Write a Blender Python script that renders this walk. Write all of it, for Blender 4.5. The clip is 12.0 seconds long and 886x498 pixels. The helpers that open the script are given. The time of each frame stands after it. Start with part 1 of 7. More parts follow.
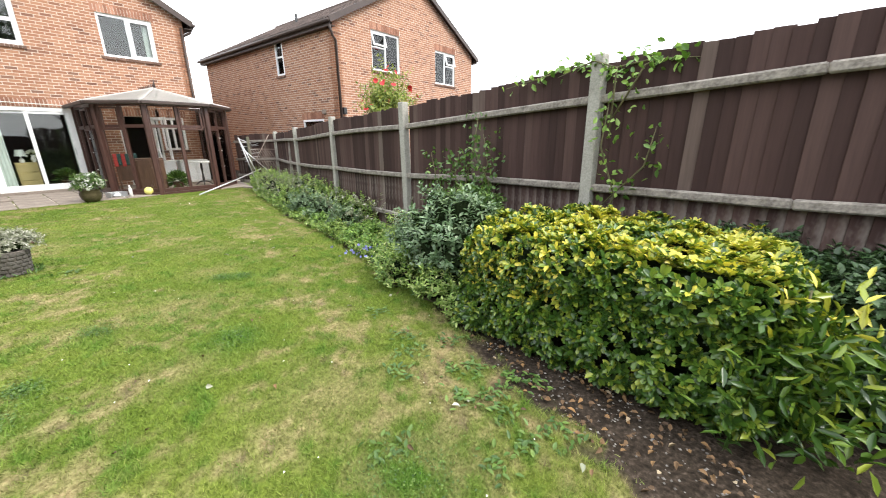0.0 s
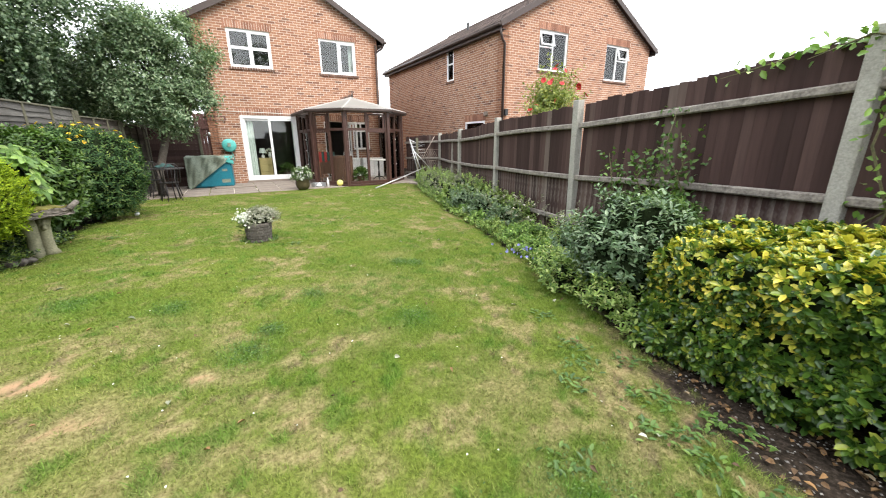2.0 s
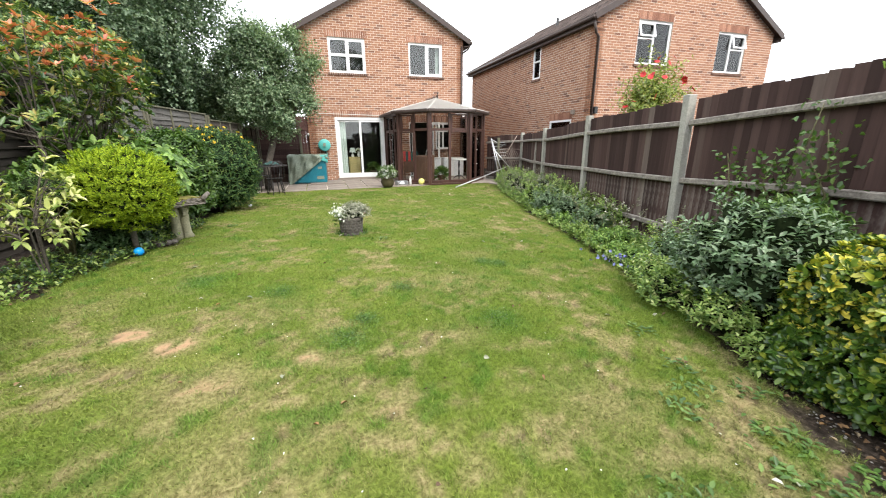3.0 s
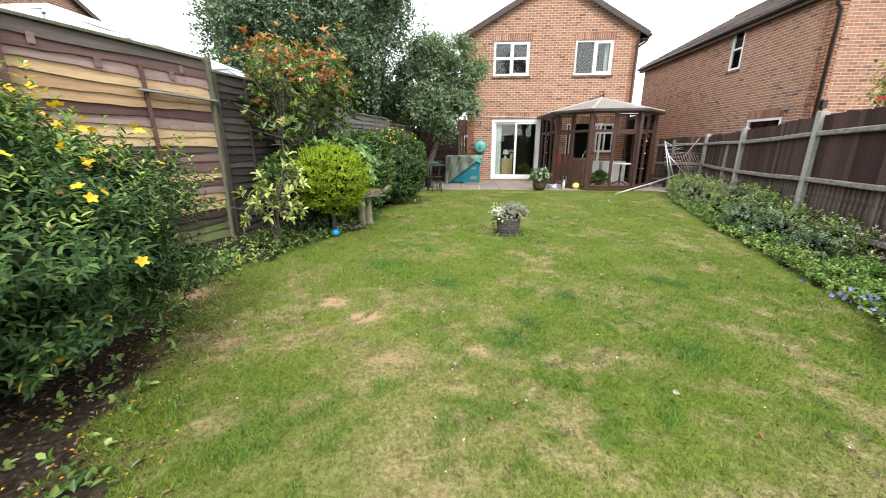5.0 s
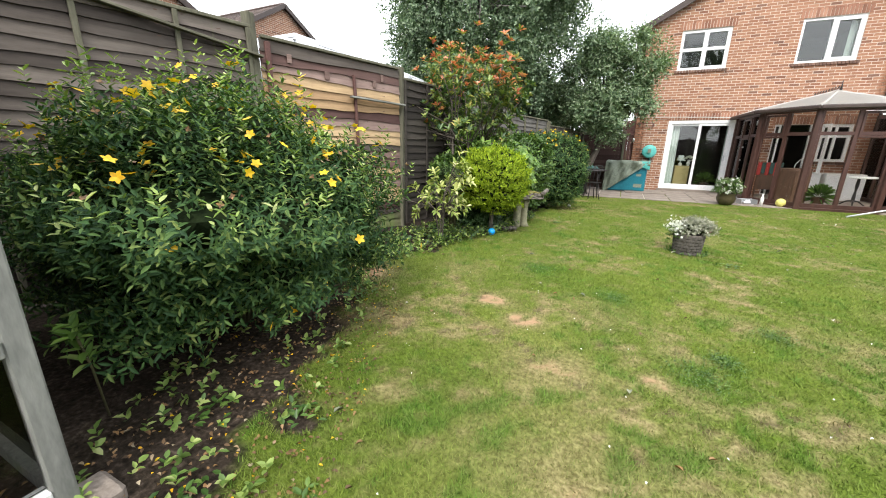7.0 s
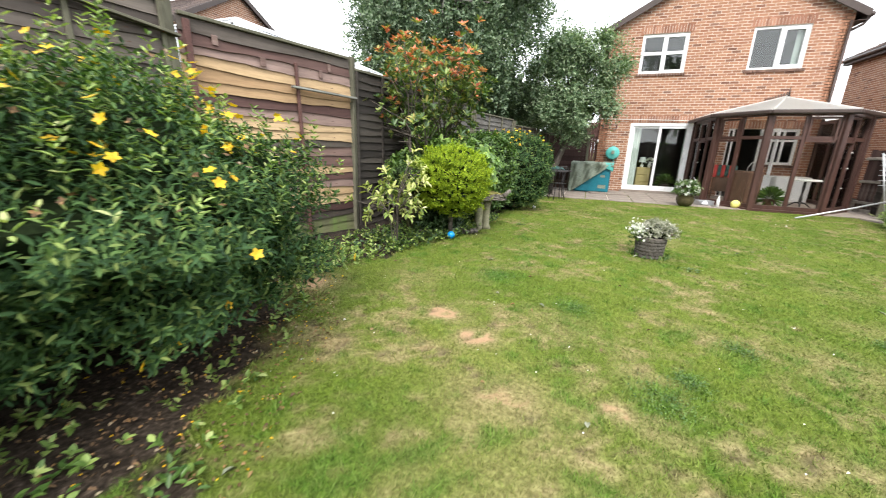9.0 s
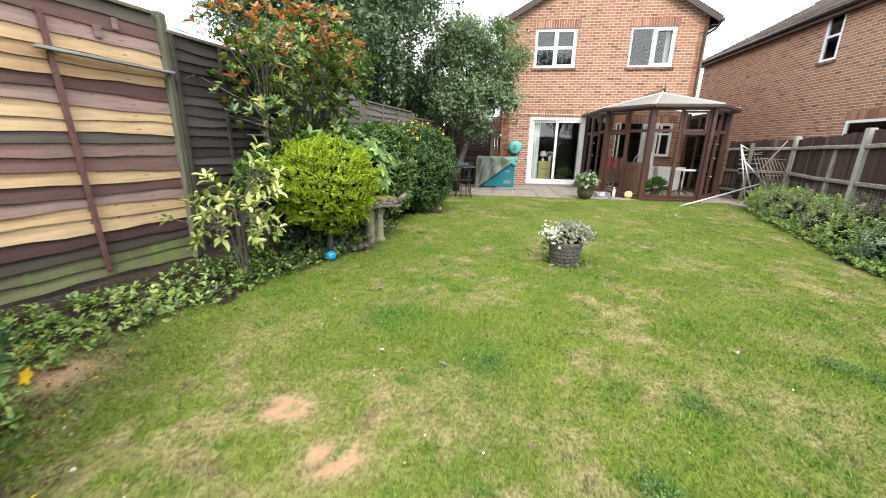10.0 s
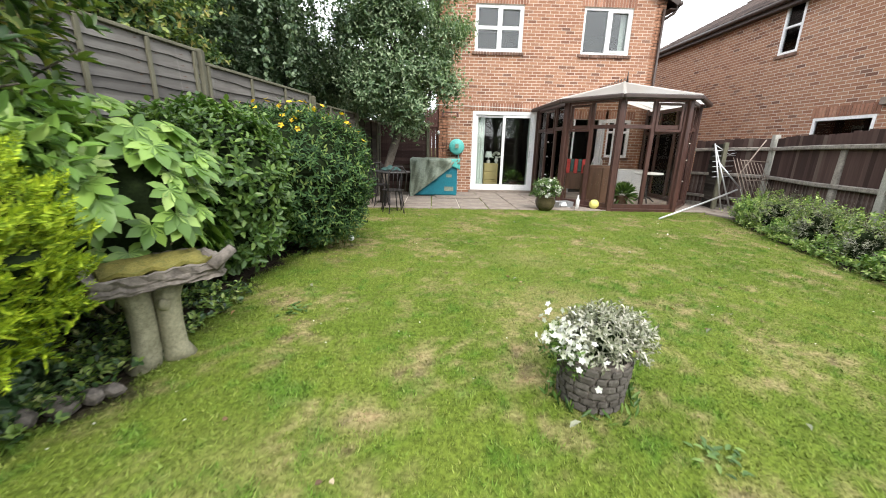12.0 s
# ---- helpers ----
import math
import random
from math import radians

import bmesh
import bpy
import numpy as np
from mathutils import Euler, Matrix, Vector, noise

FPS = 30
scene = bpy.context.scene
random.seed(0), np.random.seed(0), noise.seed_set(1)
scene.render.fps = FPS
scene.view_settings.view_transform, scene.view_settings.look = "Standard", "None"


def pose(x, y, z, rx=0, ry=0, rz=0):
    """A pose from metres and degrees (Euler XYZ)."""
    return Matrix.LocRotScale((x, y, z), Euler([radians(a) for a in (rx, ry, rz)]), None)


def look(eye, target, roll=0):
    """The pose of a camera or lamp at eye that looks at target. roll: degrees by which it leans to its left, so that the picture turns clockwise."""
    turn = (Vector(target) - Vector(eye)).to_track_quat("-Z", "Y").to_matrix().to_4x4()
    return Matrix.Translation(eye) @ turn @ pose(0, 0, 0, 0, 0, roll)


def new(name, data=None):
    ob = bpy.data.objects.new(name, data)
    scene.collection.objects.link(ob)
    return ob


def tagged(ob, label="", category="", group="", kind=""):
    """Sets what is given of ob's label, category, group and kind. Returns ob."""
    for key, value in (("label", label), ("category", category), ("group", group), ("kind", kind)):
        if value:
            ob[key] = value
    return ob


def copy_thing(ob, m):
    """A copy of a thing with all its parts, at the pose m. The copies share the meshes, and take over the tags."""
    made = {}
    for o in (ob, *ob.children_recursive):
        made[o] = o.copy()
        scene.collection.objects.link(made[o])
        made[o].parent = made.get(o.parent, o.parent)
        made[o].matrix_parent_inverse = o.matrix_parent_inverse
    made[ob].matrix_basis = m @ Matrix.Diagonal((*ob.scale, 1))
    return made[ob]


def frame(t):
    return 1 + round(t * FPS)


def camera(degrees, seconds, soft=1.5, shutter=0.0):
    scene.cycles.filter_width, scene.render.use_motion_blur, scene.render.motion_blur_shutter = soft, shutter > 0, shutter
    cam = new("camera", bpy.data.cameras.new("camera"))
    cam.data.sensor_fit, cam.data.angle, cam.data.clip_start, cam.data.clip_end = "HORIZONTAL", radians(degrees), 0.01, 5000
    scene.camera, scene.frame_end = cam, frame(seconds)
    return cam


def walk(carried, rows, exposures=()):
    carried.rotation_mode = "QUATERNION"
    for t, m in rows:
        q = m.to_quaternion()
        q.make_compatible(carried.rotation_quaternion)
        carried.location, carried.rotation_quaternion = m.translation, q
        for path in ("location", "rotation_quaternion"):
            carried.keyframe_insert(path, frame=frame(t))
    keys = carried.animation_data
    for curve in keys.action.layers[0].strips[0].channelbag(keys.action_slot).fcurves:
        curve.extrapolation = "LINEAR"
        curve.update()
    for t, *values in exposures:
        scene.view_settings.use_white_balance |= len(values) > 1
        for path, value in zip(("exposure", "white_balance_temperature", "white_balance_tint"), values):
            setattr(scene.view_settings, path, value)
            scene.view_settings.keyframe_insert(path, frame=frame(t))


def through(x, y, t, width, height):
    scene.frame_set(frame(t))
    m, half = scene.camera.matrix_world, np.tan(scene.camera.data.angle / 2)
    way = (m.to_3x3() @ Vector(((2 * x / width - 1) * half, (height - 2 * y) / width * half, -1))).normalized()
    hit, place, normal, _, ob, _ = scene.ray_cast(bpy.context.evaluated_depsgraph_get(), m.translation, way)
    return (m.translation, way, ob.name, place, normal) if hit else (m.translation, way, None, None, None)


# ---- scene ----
cam = camera(100.6, 12.0, soft=1.0, shutter=0.2)
PATH = [
    (0, (-1.254, -0.655, 1.347), (0.246, 0.536, 0.773), -0.4),
    (0.5, (-1.289, -0.598, 1.343), (0.084, 0.739, 0.771), -0.5),
    (1, (-1.331, -0.541, 1.342), (-0.091, 0.921, 0.773), -0.5),
    (1.5, (-1.381, -0.487, 1.333), (-0.278, 1.084, 0.768), -0.4),
    (2, (-1.447, -0.451, 1.326), (-0.499, 1.218, 0.765), -0.4),
    (2.5, (-1.511, -0.412, 1.321), (-0.736, 1.345, 0.762), -0.5),
    (3, (-1.575, -0.37, 1.32), (-0.979, 1.455, 0.762), -0.5),
    (5, (-1.837, -0.293, 1.301), (-1.955, 1.628, 0.759), -0.1),
    (5.5, (-1.906, -0.285, 1.297), (-2.205, 1.616, 0.753), 0.0),
    (6, (-1.997, -0.3, 1.29), (-2.522, 1.553, 0.75), 0.0),
    (6.5, (-2.061, -0.308, 1.275), (-2.778, 1.481, 0.739), 0.1),
    (8.5, (-2.057, -0.209, 1.279), (-2.968, 1.491, 0.753), 1.9),
    (9, (-2.016, 0.055, 1.258), (-2.699, 1.858, 0.727), 1.7),
    (9.5, (-1.99, 0.521, 1.253), (-2.41, 2.402, 0.716), 1.5),
    (10, (-2.012, 1.057, 1.243), (-2.26, 2.968, 0.705), 1.0),
    (10.5, (-2.048, 1.629, 1.294), (-2.144, 3.555, 0.762), 1.1),
    (11, (-2.051, 2.208, 1.276), (-2.105, 4.137, 0.75), 1.0),
    (11.5, (-2.041, 2.806, 1.243), (-2.04, 4.734, 0.71), 1.2),
    (12, (-1.995, 3.402, 1.214), (-1.93, 5.329, 0.684), 1.2),
]
walk(cam, [(t, look(e, a, r)) for t, e, a, r in PATH], [(0.0, 1.66), (1.5, 1.62), (3.0, 1.53), (5.0, 1.43), (6.5, 1.46), (8.5, 1.56), (9.5, 1.64), (11.0, 1.55), (12.0, 1.54)])

# ---- sky and light ----
SUN_EL, SUN_AZ = radians(46), radians(168)
world = bpy.data.worlds.new("overcast_sky")
scene.world = world
world.use_nodes = True
wn = world.node_tree
wn.nodes.clear()
sky = wn.nodes.new("ShaderNodeTexSky")
sky.sky_type, sky.sun_disc, sky.sun_elevation, sky.sun_rotation = "NISHITA", False, SUN_EL, SUN_AZ
sky.dust_density, sky.air_density = 4.0, 1.0
cloud = wn.nodes.new("ShaderNodeMix")
cloud.data_type = "RGBA"
cloud.inputs["Factor"].default_value = 0.85
cloud.inputs["B"].default_value = (9.6, 9.9, 10.3, 1)
bg = wn.nodes.new("ShaderNodeBackground")
bg.inputs["Strength"].default_value = 0.12
wout = wn.nodes.new("ShaderNodeOutputWorld")
wn.links.new(sky.outputs["Color"], cloud.inputs["A"])
wn.links.new(cloud.outputs["Result"], bg.inputs["Color"])
wn.links.new(bg.outputs["Background"], wout.inputs["Surface"])
sun_data = bpy.data.lights.new("sun", "SUN")
sun_data.energy, sun_data.angle, sun_data.color = 1.15, radians(18), (1.0, 0.96, 0.9)
sun = new("sun", sun_data)
sun_dir = Vector((math.sin(SUN_AZ) * math.cos(SUN_EL), math.cos(SUN_AZ) * math.cos(SUN_EL), math.sin(SUN_EL)))
sun.matrix_world = look(sun_dir * 50, (0, 0, 0))
scene.view_settings.exposure = 1.55


# ---- materials ----
def nodes_of(name):
    m = bpy.data.materials.new(name)
    m.use_nodes = True
    t = m.node_tree
    b = t.nodes["Principled BSDF"]
    return m, t, b


def noise_at(t, scale, detail=4.0, coord="Object", stretch=None, rough=0.55):
    tc = t.nodes.new("ShaderNodeTexCoord")
    src = tc.outputs[coord]
    if stretch:
        mp = t.nodes.new("ShaderNodeMapping")
        mp.inputs["Scale"].default_value = stretch
        t.links.new(src, mp.inputs["Vector"])
        src = mp.outputs["Vector"]
    n = t.nodes.new("ShaderNodeTexNoise")
    n.inputs["Scale"].default_value = scale
    n.inputs["Detail"].default_value = detail
    n.inputs["Roughness"].default_value = rough
    t.links.new(src, n.inputs["Vector"])
    return n.outputs["Fac"]


def ramp(t, fac, stops):
    r = t.nodes.new("ShaderNodeValToRGB")
    e = r.color_ramp.elements
    while len(e) < len(stops):
        e.new(0.5)
    for k, (p, c) in enumerate(stops):
        e[k].position, e[k].color = p, (*c, 1)
    t.links.new(fac, r.inputs["Fac"])
    return r.outputs["Color"]


def mixc(t, fac, a, b, kind="MIX"):
    m = t.nodes.new("ShaderNodeMix")
    m.data_type, m.blend_type = "RGBA", kind
    for slot, v in (("Factor", fac), ("A", a), ("B", b)):
        if isinstance(v, bpy.types.NodeSocket):
            t.links.new(v, m.inputs[slot])
        elif slot == "Factor":
            m.inputs[slot].default_value = v
        else:
            m.inputs[slot].default_value = (*v, 1)
    return m.outputs["Result"]


def bumped(t, b, height, strength=0.3, dist=0.01):
    n = t.nodes.new("ShaderNodeBump")
    n.inputs["Strength"].default_value, n.inputs["Distance"].default_value = strength, dist
    t.links.new(height, n.inputs["Height"])
    t.links.new(n.outputs["Normal"], b.inputs["Normal"])


def rnd(t, island=False):
    if island:
        return t.nodes.new("ShaderNodeNewGeometry").outputs["Random Per Island"]
    return t.nodes.new("ShaderNodeObjectInfo").outputs["Random"]


def surface(name, c1, c2, scale=6.0, rough=0.7, bump=0.3, fine=60.0, metal=0.0, stretch=None, coord="Object", spec=0.4):
    """Two tones in large patches, fine grain over them, and relief."""
    m, t, b = nodes_of(name)
    big, small = noise_at(t, scale, 5, coord, stretch), noise_at(t, fine, 3, coord, stretch)
    col = ramp(t, big, [(0.3, c1), (0.7, c2)])
    col = mixc(t, 0.35, col, ramp(t, small, [(0.3, tuple(v * 0.6 for v in c1)), (0.7, tuple(min(1, v * 1.25) for v in c2))]))
    t.links.new(col, b.inputs["Base Color"])
    b.inputs["Roughness"].default_value, b.inputs["Metallic"].default_value = rough, metal
    b.inputs["Specular IOR Level"].default_value = spec
    if bump:
        bumped(t, b, small, bump, 0.004)
    return m


def pieces(name, stops, grain=(30.0, 30.0, 3.0), rough=0.8, island=False, wear=None, wear_at=0.58, bump=0.4, wear_scale=2.5):
    """Pieces (boards, bricks, stones) that differ from one another, with grain along one way and wear."""
    m, t, b = nodes_of(name)
    col = ramp(t, rnd(t, island), stops)
    g = noise_at(t, 1.0, 5, "Object", grain, 0.65)
    col = mixc(t, 0.6, col, ramp(t, g, [(0.25, (0.35, 0.35, 0.35)), (0.75, (1.0, 1.0, 1.0))]), "MULTIPLY")
    if grain[2] == 30:
        long_ = noise_at(t, 1.0, 6, "Object", (2.2, 2.2, 14), 0.7)
        col = mixc(t, 0.85, col, ramp(t, long_, [(0.3, (0.5, 0.46, 0.43)), (0.5, (0.95, 0.93, 0.9)), (0.72, (1.2, 1.2, 1.18))]), "MULTIPLY")
        knots = noise_at(t, 9.0, 2, "Object", (1, 1, 2.2))
        col = mixc(t, ramp(t, knots, [(0.7, (0, 0, 0)), (0.76, (1, 1, 1))]), col, (0.09, 0.055, 0.04))
    if wear:
        w = noise_at(t, wear_scale, 6, "Object", (1, 1, 0.4), 0.7)
        mask = ramp(t, w, [(wear_at, (0, 0, 0)), (wear_at + 0.16, (1, 1, 1))])
        col = mixc(t, mask, col, wear)
    t.links.new(col, b.inputs["Base Color"])
    b.inputs["Roughness"].default_value = rough
    b.inputs["Specular IOR Level"].default_value = 0.25
    bumped(t, b, g, bump, 0.004)
    return m


def leaf_mat(name, stops, rough=0.45, through=0.25, spec=0.4):
    m, t, b = nodes_of(name)
    col = ramp(t, rnd(t, True), stops)
    col = mixc(t, 0.35, col, ramp(t, noise_at(t, 2.2, 3), [(0.35, (0.45, 0.5, 0.4)), (0.65, (1, 1, 1))]), "MULTIPLY")
    t.links.new(col, b.inputs["Base Color"])
    b.inputs["Roughness"].default_value, b.inputs["Specular IOR Level"].default_value = rough, spec
    tr = t.nodes.new("ShaderNodeBsdfTranslucent")
    t.links.new(mixc(t, 1.0, col, (1.0, 1.1, 0.5), "MULTIPLY"), tr.inputs["Color"])
    mx = t.nodes.new("ShaderNodeMixShader")
    mx.inputs["Fac"].default_value = through
    t.links.new(b.outputs["BSDF"], mx.inputs[1])
    t.links.new(tr.outputs["BSDF"], mx.inputs[2])
    t.links.new(mx.outputs["Shader"], t.nodes["Material Output"].inputs["Surface"])
    return m


def glass_mat(name, tint=(0.9, 0.93, 0.92), haze=0.0, ior=1.6):
    m, t, b = nodes_of(name)
    tp, gl = t.nodes.new("ShaderNodeBsdfTransparent"), t.nodes.new("ShaderNodeBsdfGlossy")
    fr, mx = t.nodes.new("ShaderNodeFresnel"), t.nodes.new("ShaderNodeMixShader")
    tp.inputs["Color"].default_value = (*tint, 1)
    gl.inputs["Roughness"].default_value = 0.01 + haze
    fr.inputs["IOR"].default_value = ior
    t.links.new(fr.outputs["Fac"], mx.inputs["Fac"])
    t.links.new(tp.outputs["BSDF"], mx.inputs[1])
    t.links.new(gl.outputs["BSDF"], mx.inputs[2])
    t.links.new(mx.outputs["Shader"], t.nodes["Material Output"].inputs["Surface"])
    return m


def ground_mat(name, blades=False):
    """Lawn, dry turf and soil, by the attributes dry and soil that say what grows where."""
    m, t, b = nodes_of(name)
    at = {}
    for key in ("dry", "soil", "lush"):
        a = t.nodes.new("ShaderNodeAttribute")
        a.attribute_name = key
        at[key] = a.outputs["Fac"]
    n1, n2 = noise_at(t, 0.9, 6), noise_at(t, 45.0, 4)
    green = ramp(t, n1, [(0.3, (0.118, 0.185, 0.022)), (0.7, (0.2, 0.255, 0.043))])
    green = mixc(t, at["lush"], green, (0.09, 0.2, 0.022))
    straw = ramp(t, n2, [(0.3, (0.13, 0.1, 0.045)), (0.7, (0.33, 0.27, 0.14))])
    if blades:
        r = rnd(t, True)
        green = mixc(t, 1.0, green, ramp(t, r, [(0.0, (0.6, 0.66, 0.56)), (0.5, (0.86, 0.88, 0.8)), (0.9, (1.06, 1.03, 1.05)), (1.0, (1.35, 1.2, 1.5))]), "MULTIPLY")
        straw = mixc(t, r, (0.15, 0.12, 0.055), (0.3, 0.245, 0.125))
    else:
        # Turf colour darkened unevenly, standing in for shade between the short blades.
        green = mixc(t, 0.7, green, ramp(t, n2, [(0.35, (0.12, 0.12, 0.1)), (0.65, (0.65, 0.65, 0.55))]), "MULTIPLY")
    if not blades:
        straw = mixc(t, ramp(t, at["dry"], [(0.8, (0, 0, 0)), (0.98, (1, 1, 1))]), straw, (0.33, 0.215, 0.125))
    col = mixc(t, at["dry"], green, straw)
    soil = ramp(t, n2, [(0.3, (0.018, 0.014, 0.01)), (0.55, (0.046, 0.035, 0.026)), (0.78, (0.115, 0.088, 0.068))])
    soil = mixc(t, 0.6, soil, ramp(t, noise_at(t, 7.0, 5), [(0.35, (0.4, 0.38, 0.36)), (0.65, (1.1, 1.1, 1.1))]), "MULTIPLY")
    col = mixc(t, at["soil"], col, soil)
    t.links.new(col, b.inputs["Base Color"])
    b.inputs["Roughness"].default_value = 0.75 if blades else 0.95
    b.inputs["Specular IOR Level"].default_value = 0.25 if blades else 0.1
    if not blades:
        bumped(t, b, n2, 0.8, 0.02)
    return m


M = {}
M["lawn"] = ground_mat("lawn")
M["grass"] = ground_mat("grass_blades", True)
M["mortar"] = surface("mortar", (0.5, 0.44, 0.37), (0.64, 0.575, 0.5), 4, 0.95, 0.3, 90)
M["brick"] = pieces("brick", [(0.0, (0.17, 0.085, 0.06)), (0.08, (0.31, 0.15, 0.092)), (0.5, (0.37, 0.19, 0.118)), (0.93, (0.42, 0.225, 0.142)), (1.0, (0.2, 0.11, 0.08))], (45, 45, 45), 0.9, bump=0.08)
M["brick_rest"] = pieces("brick_rest", [(0.0, (0.17, 0.085, 0.06)), (0.08, (0.31, 0.15, 0.092)), (0.5, (0.37, 0.19, 0.118)), (0.93, (0.42, 0.225, 0.142)), (1.0, (0.2, 0.11, 0.08))], (45, 45, 45), 0.9, True, bump=0.08)
M["soldier"] = pieces("soldier_brick", [(0.0, (0.22, 0.105, 0.07)), (0.5, (0.36, 0.18, 0.12)), (1.0, (0.46, 0.25, 0.17))], (14, 14, 14), 0.9, True)
M["sill_brick"] = pieces("sill_brick", [(0.0, (0.14, 0.085, 0.065)), (1.0, (0.26, 0.16, 0.12))], (14, 14, 14), 0.9, True)
M["upvc"] = surface("white_plastic", (0.72, 0.73, 0.74), (0.82, 0.82, 0.82), 3, 0.35, 0.05, 30)
M["glass"] = glass_mat("window_glass")
M["cons_glass"] = glass_mat("conservatory_glass", (0.98, 0.98, 0.97), 0.01, 1.25)
M["tile"] = pieces("roof_tile", [(0.0, (0.1, 0.08, 0.075)), (1.0, (0.22, 0.17, 0.15))], (10, 10, 10), 0.85, True)
M["fascia"] = surface("dark_brown_fascia", (0.03, 0.02, 0.017), (0.06, 0.04, 0.033), 4, 0.5, 0.2)
M["cons_wood"] = surface("stained_frame", (0.038, 0.018, 0.014), (0.075, 0.036, 0.028), 3, 0.42, 0.2, 30, stretch=(1, 1, 0.15))
M["cons_roof"] = surface("polycarbonate_roof", (0.4, 0.385, 0.36), (0.56, 0.54, 0.51), 2.5, 0.35, 0.1, 20)
M["boardR"] = pieces("dark_fence_board", [(0.0, (0.04, 0.022, 0.019)), (0.5, (0.07, 0.039, 0.034)), (0.93, (0.095, 0.058, 0.05)), (1.0, (0.16, 0.125, 0.105))], (28, 28, 1.6), 0.85, False, (0.25, 0.22, 0.195), 0.54, wear_scale=1.6)
M["railR"] = surface("weathered_rail", (0.07, 0.055, 0.048), (0.34, 0.31, 0.27), 7, 0.9, 0.6, 50)
M["concrete"] = surface("concrete_post", (0.24, 0.23, 0.2), (0.38, 0.37, 0.33), 5, 0.95, 0.7, 70)
M["slat_tan"] = pieces("tan_slat", [(0.0, (0.36, 0.235, 0.13)), (0.5, (0.48, 0.335, 0.19)), (1.0, (0.54, 0.4, 0.24))], (1.3, 1.3, 30), 0.8, False, (0.3, 0.19, 0.13), 0.62, wear_scale=1.2)
M["slat_dark"] = pieces("purple_brown_slat", [(0.0, (0.06, 0.032, 0.03)), (0.6, (0.1, 0.055, 0.05)), (1.0, (0.16, 0.1, 0.088))], (1.3, 1.3, 30), 0.8, False, (0.28, 0.19, 0.165), 0.62)
M["slat_old"] = pieces("weathered_slat", [(0.0, (0.065, 0.054, 0.047)), (0.6, (0.11, 0.094, 0.082)), (1.0, (0.18, 0.155, 0.135))], (1.3, 1.3, 30), 0.85, False, (0.12, 0.14, 0.06), 0.6)
# Darker copy of the weathered slat; shade on the fence is put into the colour.
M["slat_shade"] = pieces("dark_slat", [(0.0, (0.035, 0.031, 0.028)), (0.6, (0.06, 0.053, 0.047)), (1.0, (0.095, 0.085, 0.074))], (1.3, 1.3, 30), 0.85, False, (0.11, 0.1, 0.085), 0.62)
M["slat_pink"] = pieces("pale_mauve_slat", [(0.0, (0.19, 0.125, 0.11)), (1.0, (0.3, 0.215, 0.19))], (1.3, 1.3, 30), 0.85, False, (0.16, 0.1, 0.09), 0.6, wear_scale=1.5)
M["slat_grey"] = pieces("grey_slat", [(0.0, (0.1, 0.095, 0.09)), (1.0, (0.18, 0.172, 0.16))], (1.3, 1.3, 30), 0.85, False, (0.25, 0.24, 0.22), 0.6)
M["slat_green"] = pieces("mossy_slat", [(0.0, (0.1, 0.1, 0.06)), (1.0, (0.2, 0.21, 0.11))], (1.3, 1.3, 30), 0.9, False, (0.13, 0.2, 0.05), 0.5)
M["post_green"] = surface("treated_post", (0.07, 0.065, 0.045), (0.15, 0.145, 0.1), 5, 0.9, 0.5, 60, stretch=(1, 1, 0.15))
M["batten"] = surface("brown_batten", (0.07, 0.03, 0.026), (0.13, 0.065, 0.055), 8, 0.8, 0.4)
M["greywood"] = surface("grey_timber", (0.14, 0.143, 0.13), (0.26, 0.262, 0.235), 6, 0.85, 0.5, 60, stretch=(1, 1, 0.2))
M["slab"] = surface("patio_slab", (0.14, 0.115, 0.097), (0.29, 0.245, 0.205), 3, 0.9, 0.4, 60)
M["bark"] = surface("bark", (0.05, 0.042, 0.033), (0.14, 0.12, 0.1), 14, 0.95, 0.9, 60)
M["birch_bark"] = surface("birch_bark", (0.1, 0.09, 0.08), (0.3, 0.28, 0.26), 7, 0.9, 0.7, 60)
M["stem"] = surface("green_stem", (0.06, 0.07, 0.03), (0.13, 0.11, 0.05), 20, 0.8, 0.2)
# Near-black: shade deep among the foliage is put into this colour.
M["inner"] = surface("painted_inner_shade", (0.006, 0.01, 0.005), (0.018, 0.028, 0.01), 18, 0.95, 0.9, 60, spec=0.05)
M["stone"] = pieces("planter_stone", [(0.0, (0.07, 0.065, 0.058)), (1.0, (0.15, 0.14, 0.125))], (30, 30, 30), 0.95, True, (0.28, 0.27, 0.24), 0.6, 0.9, 12)
M["cast"] = surface("cast_stone", (0.25, 0.24, 0.18), (0.42, 0.41, 0.33), 9, 0.95, 0.8, 60)
M["cast_dark"] = surface("weathered_basin", (0.05, 0.043, 0.036), (0.2, 0.175, 0.15), 22, 0.95, 0.9, 50)
M["cast_mossy"] = surface("mossy_cast_stone", (0.17, 0.165, 0.1), (0.36, 0.34, 0.23), 12, 0.95, 0.8, 60)
M["moss"] = surface("moss", (0.08, 0.085, 0.015), (0.2, 0.17, 0.04), 20, 0.95, 0.9, 120)
M["teal"] = surface("teal_plastic", (0.008, 0.12, 0.17), (0.014, 0.17, 0.22), 3, 0.4, 0.08)
M["tarp"] = surface("grey_green_tarpaulin", (0.11, 0.14, 0.105), (0.24, 0.28, 0.22), 6, 0.55, 0.3, 40)
M["tarp_teal"] = surface("teal_cover", (0.06, 0.36, 0.33), (0.12, 0.46, 0.42), 6, 0.5, 0.3, 40)
M["glaze"] = surface("glazed_pot", (0.035, 0.03, 0.018), (0.09, 0.075, 0.04), 8, 0.25, 0.1)
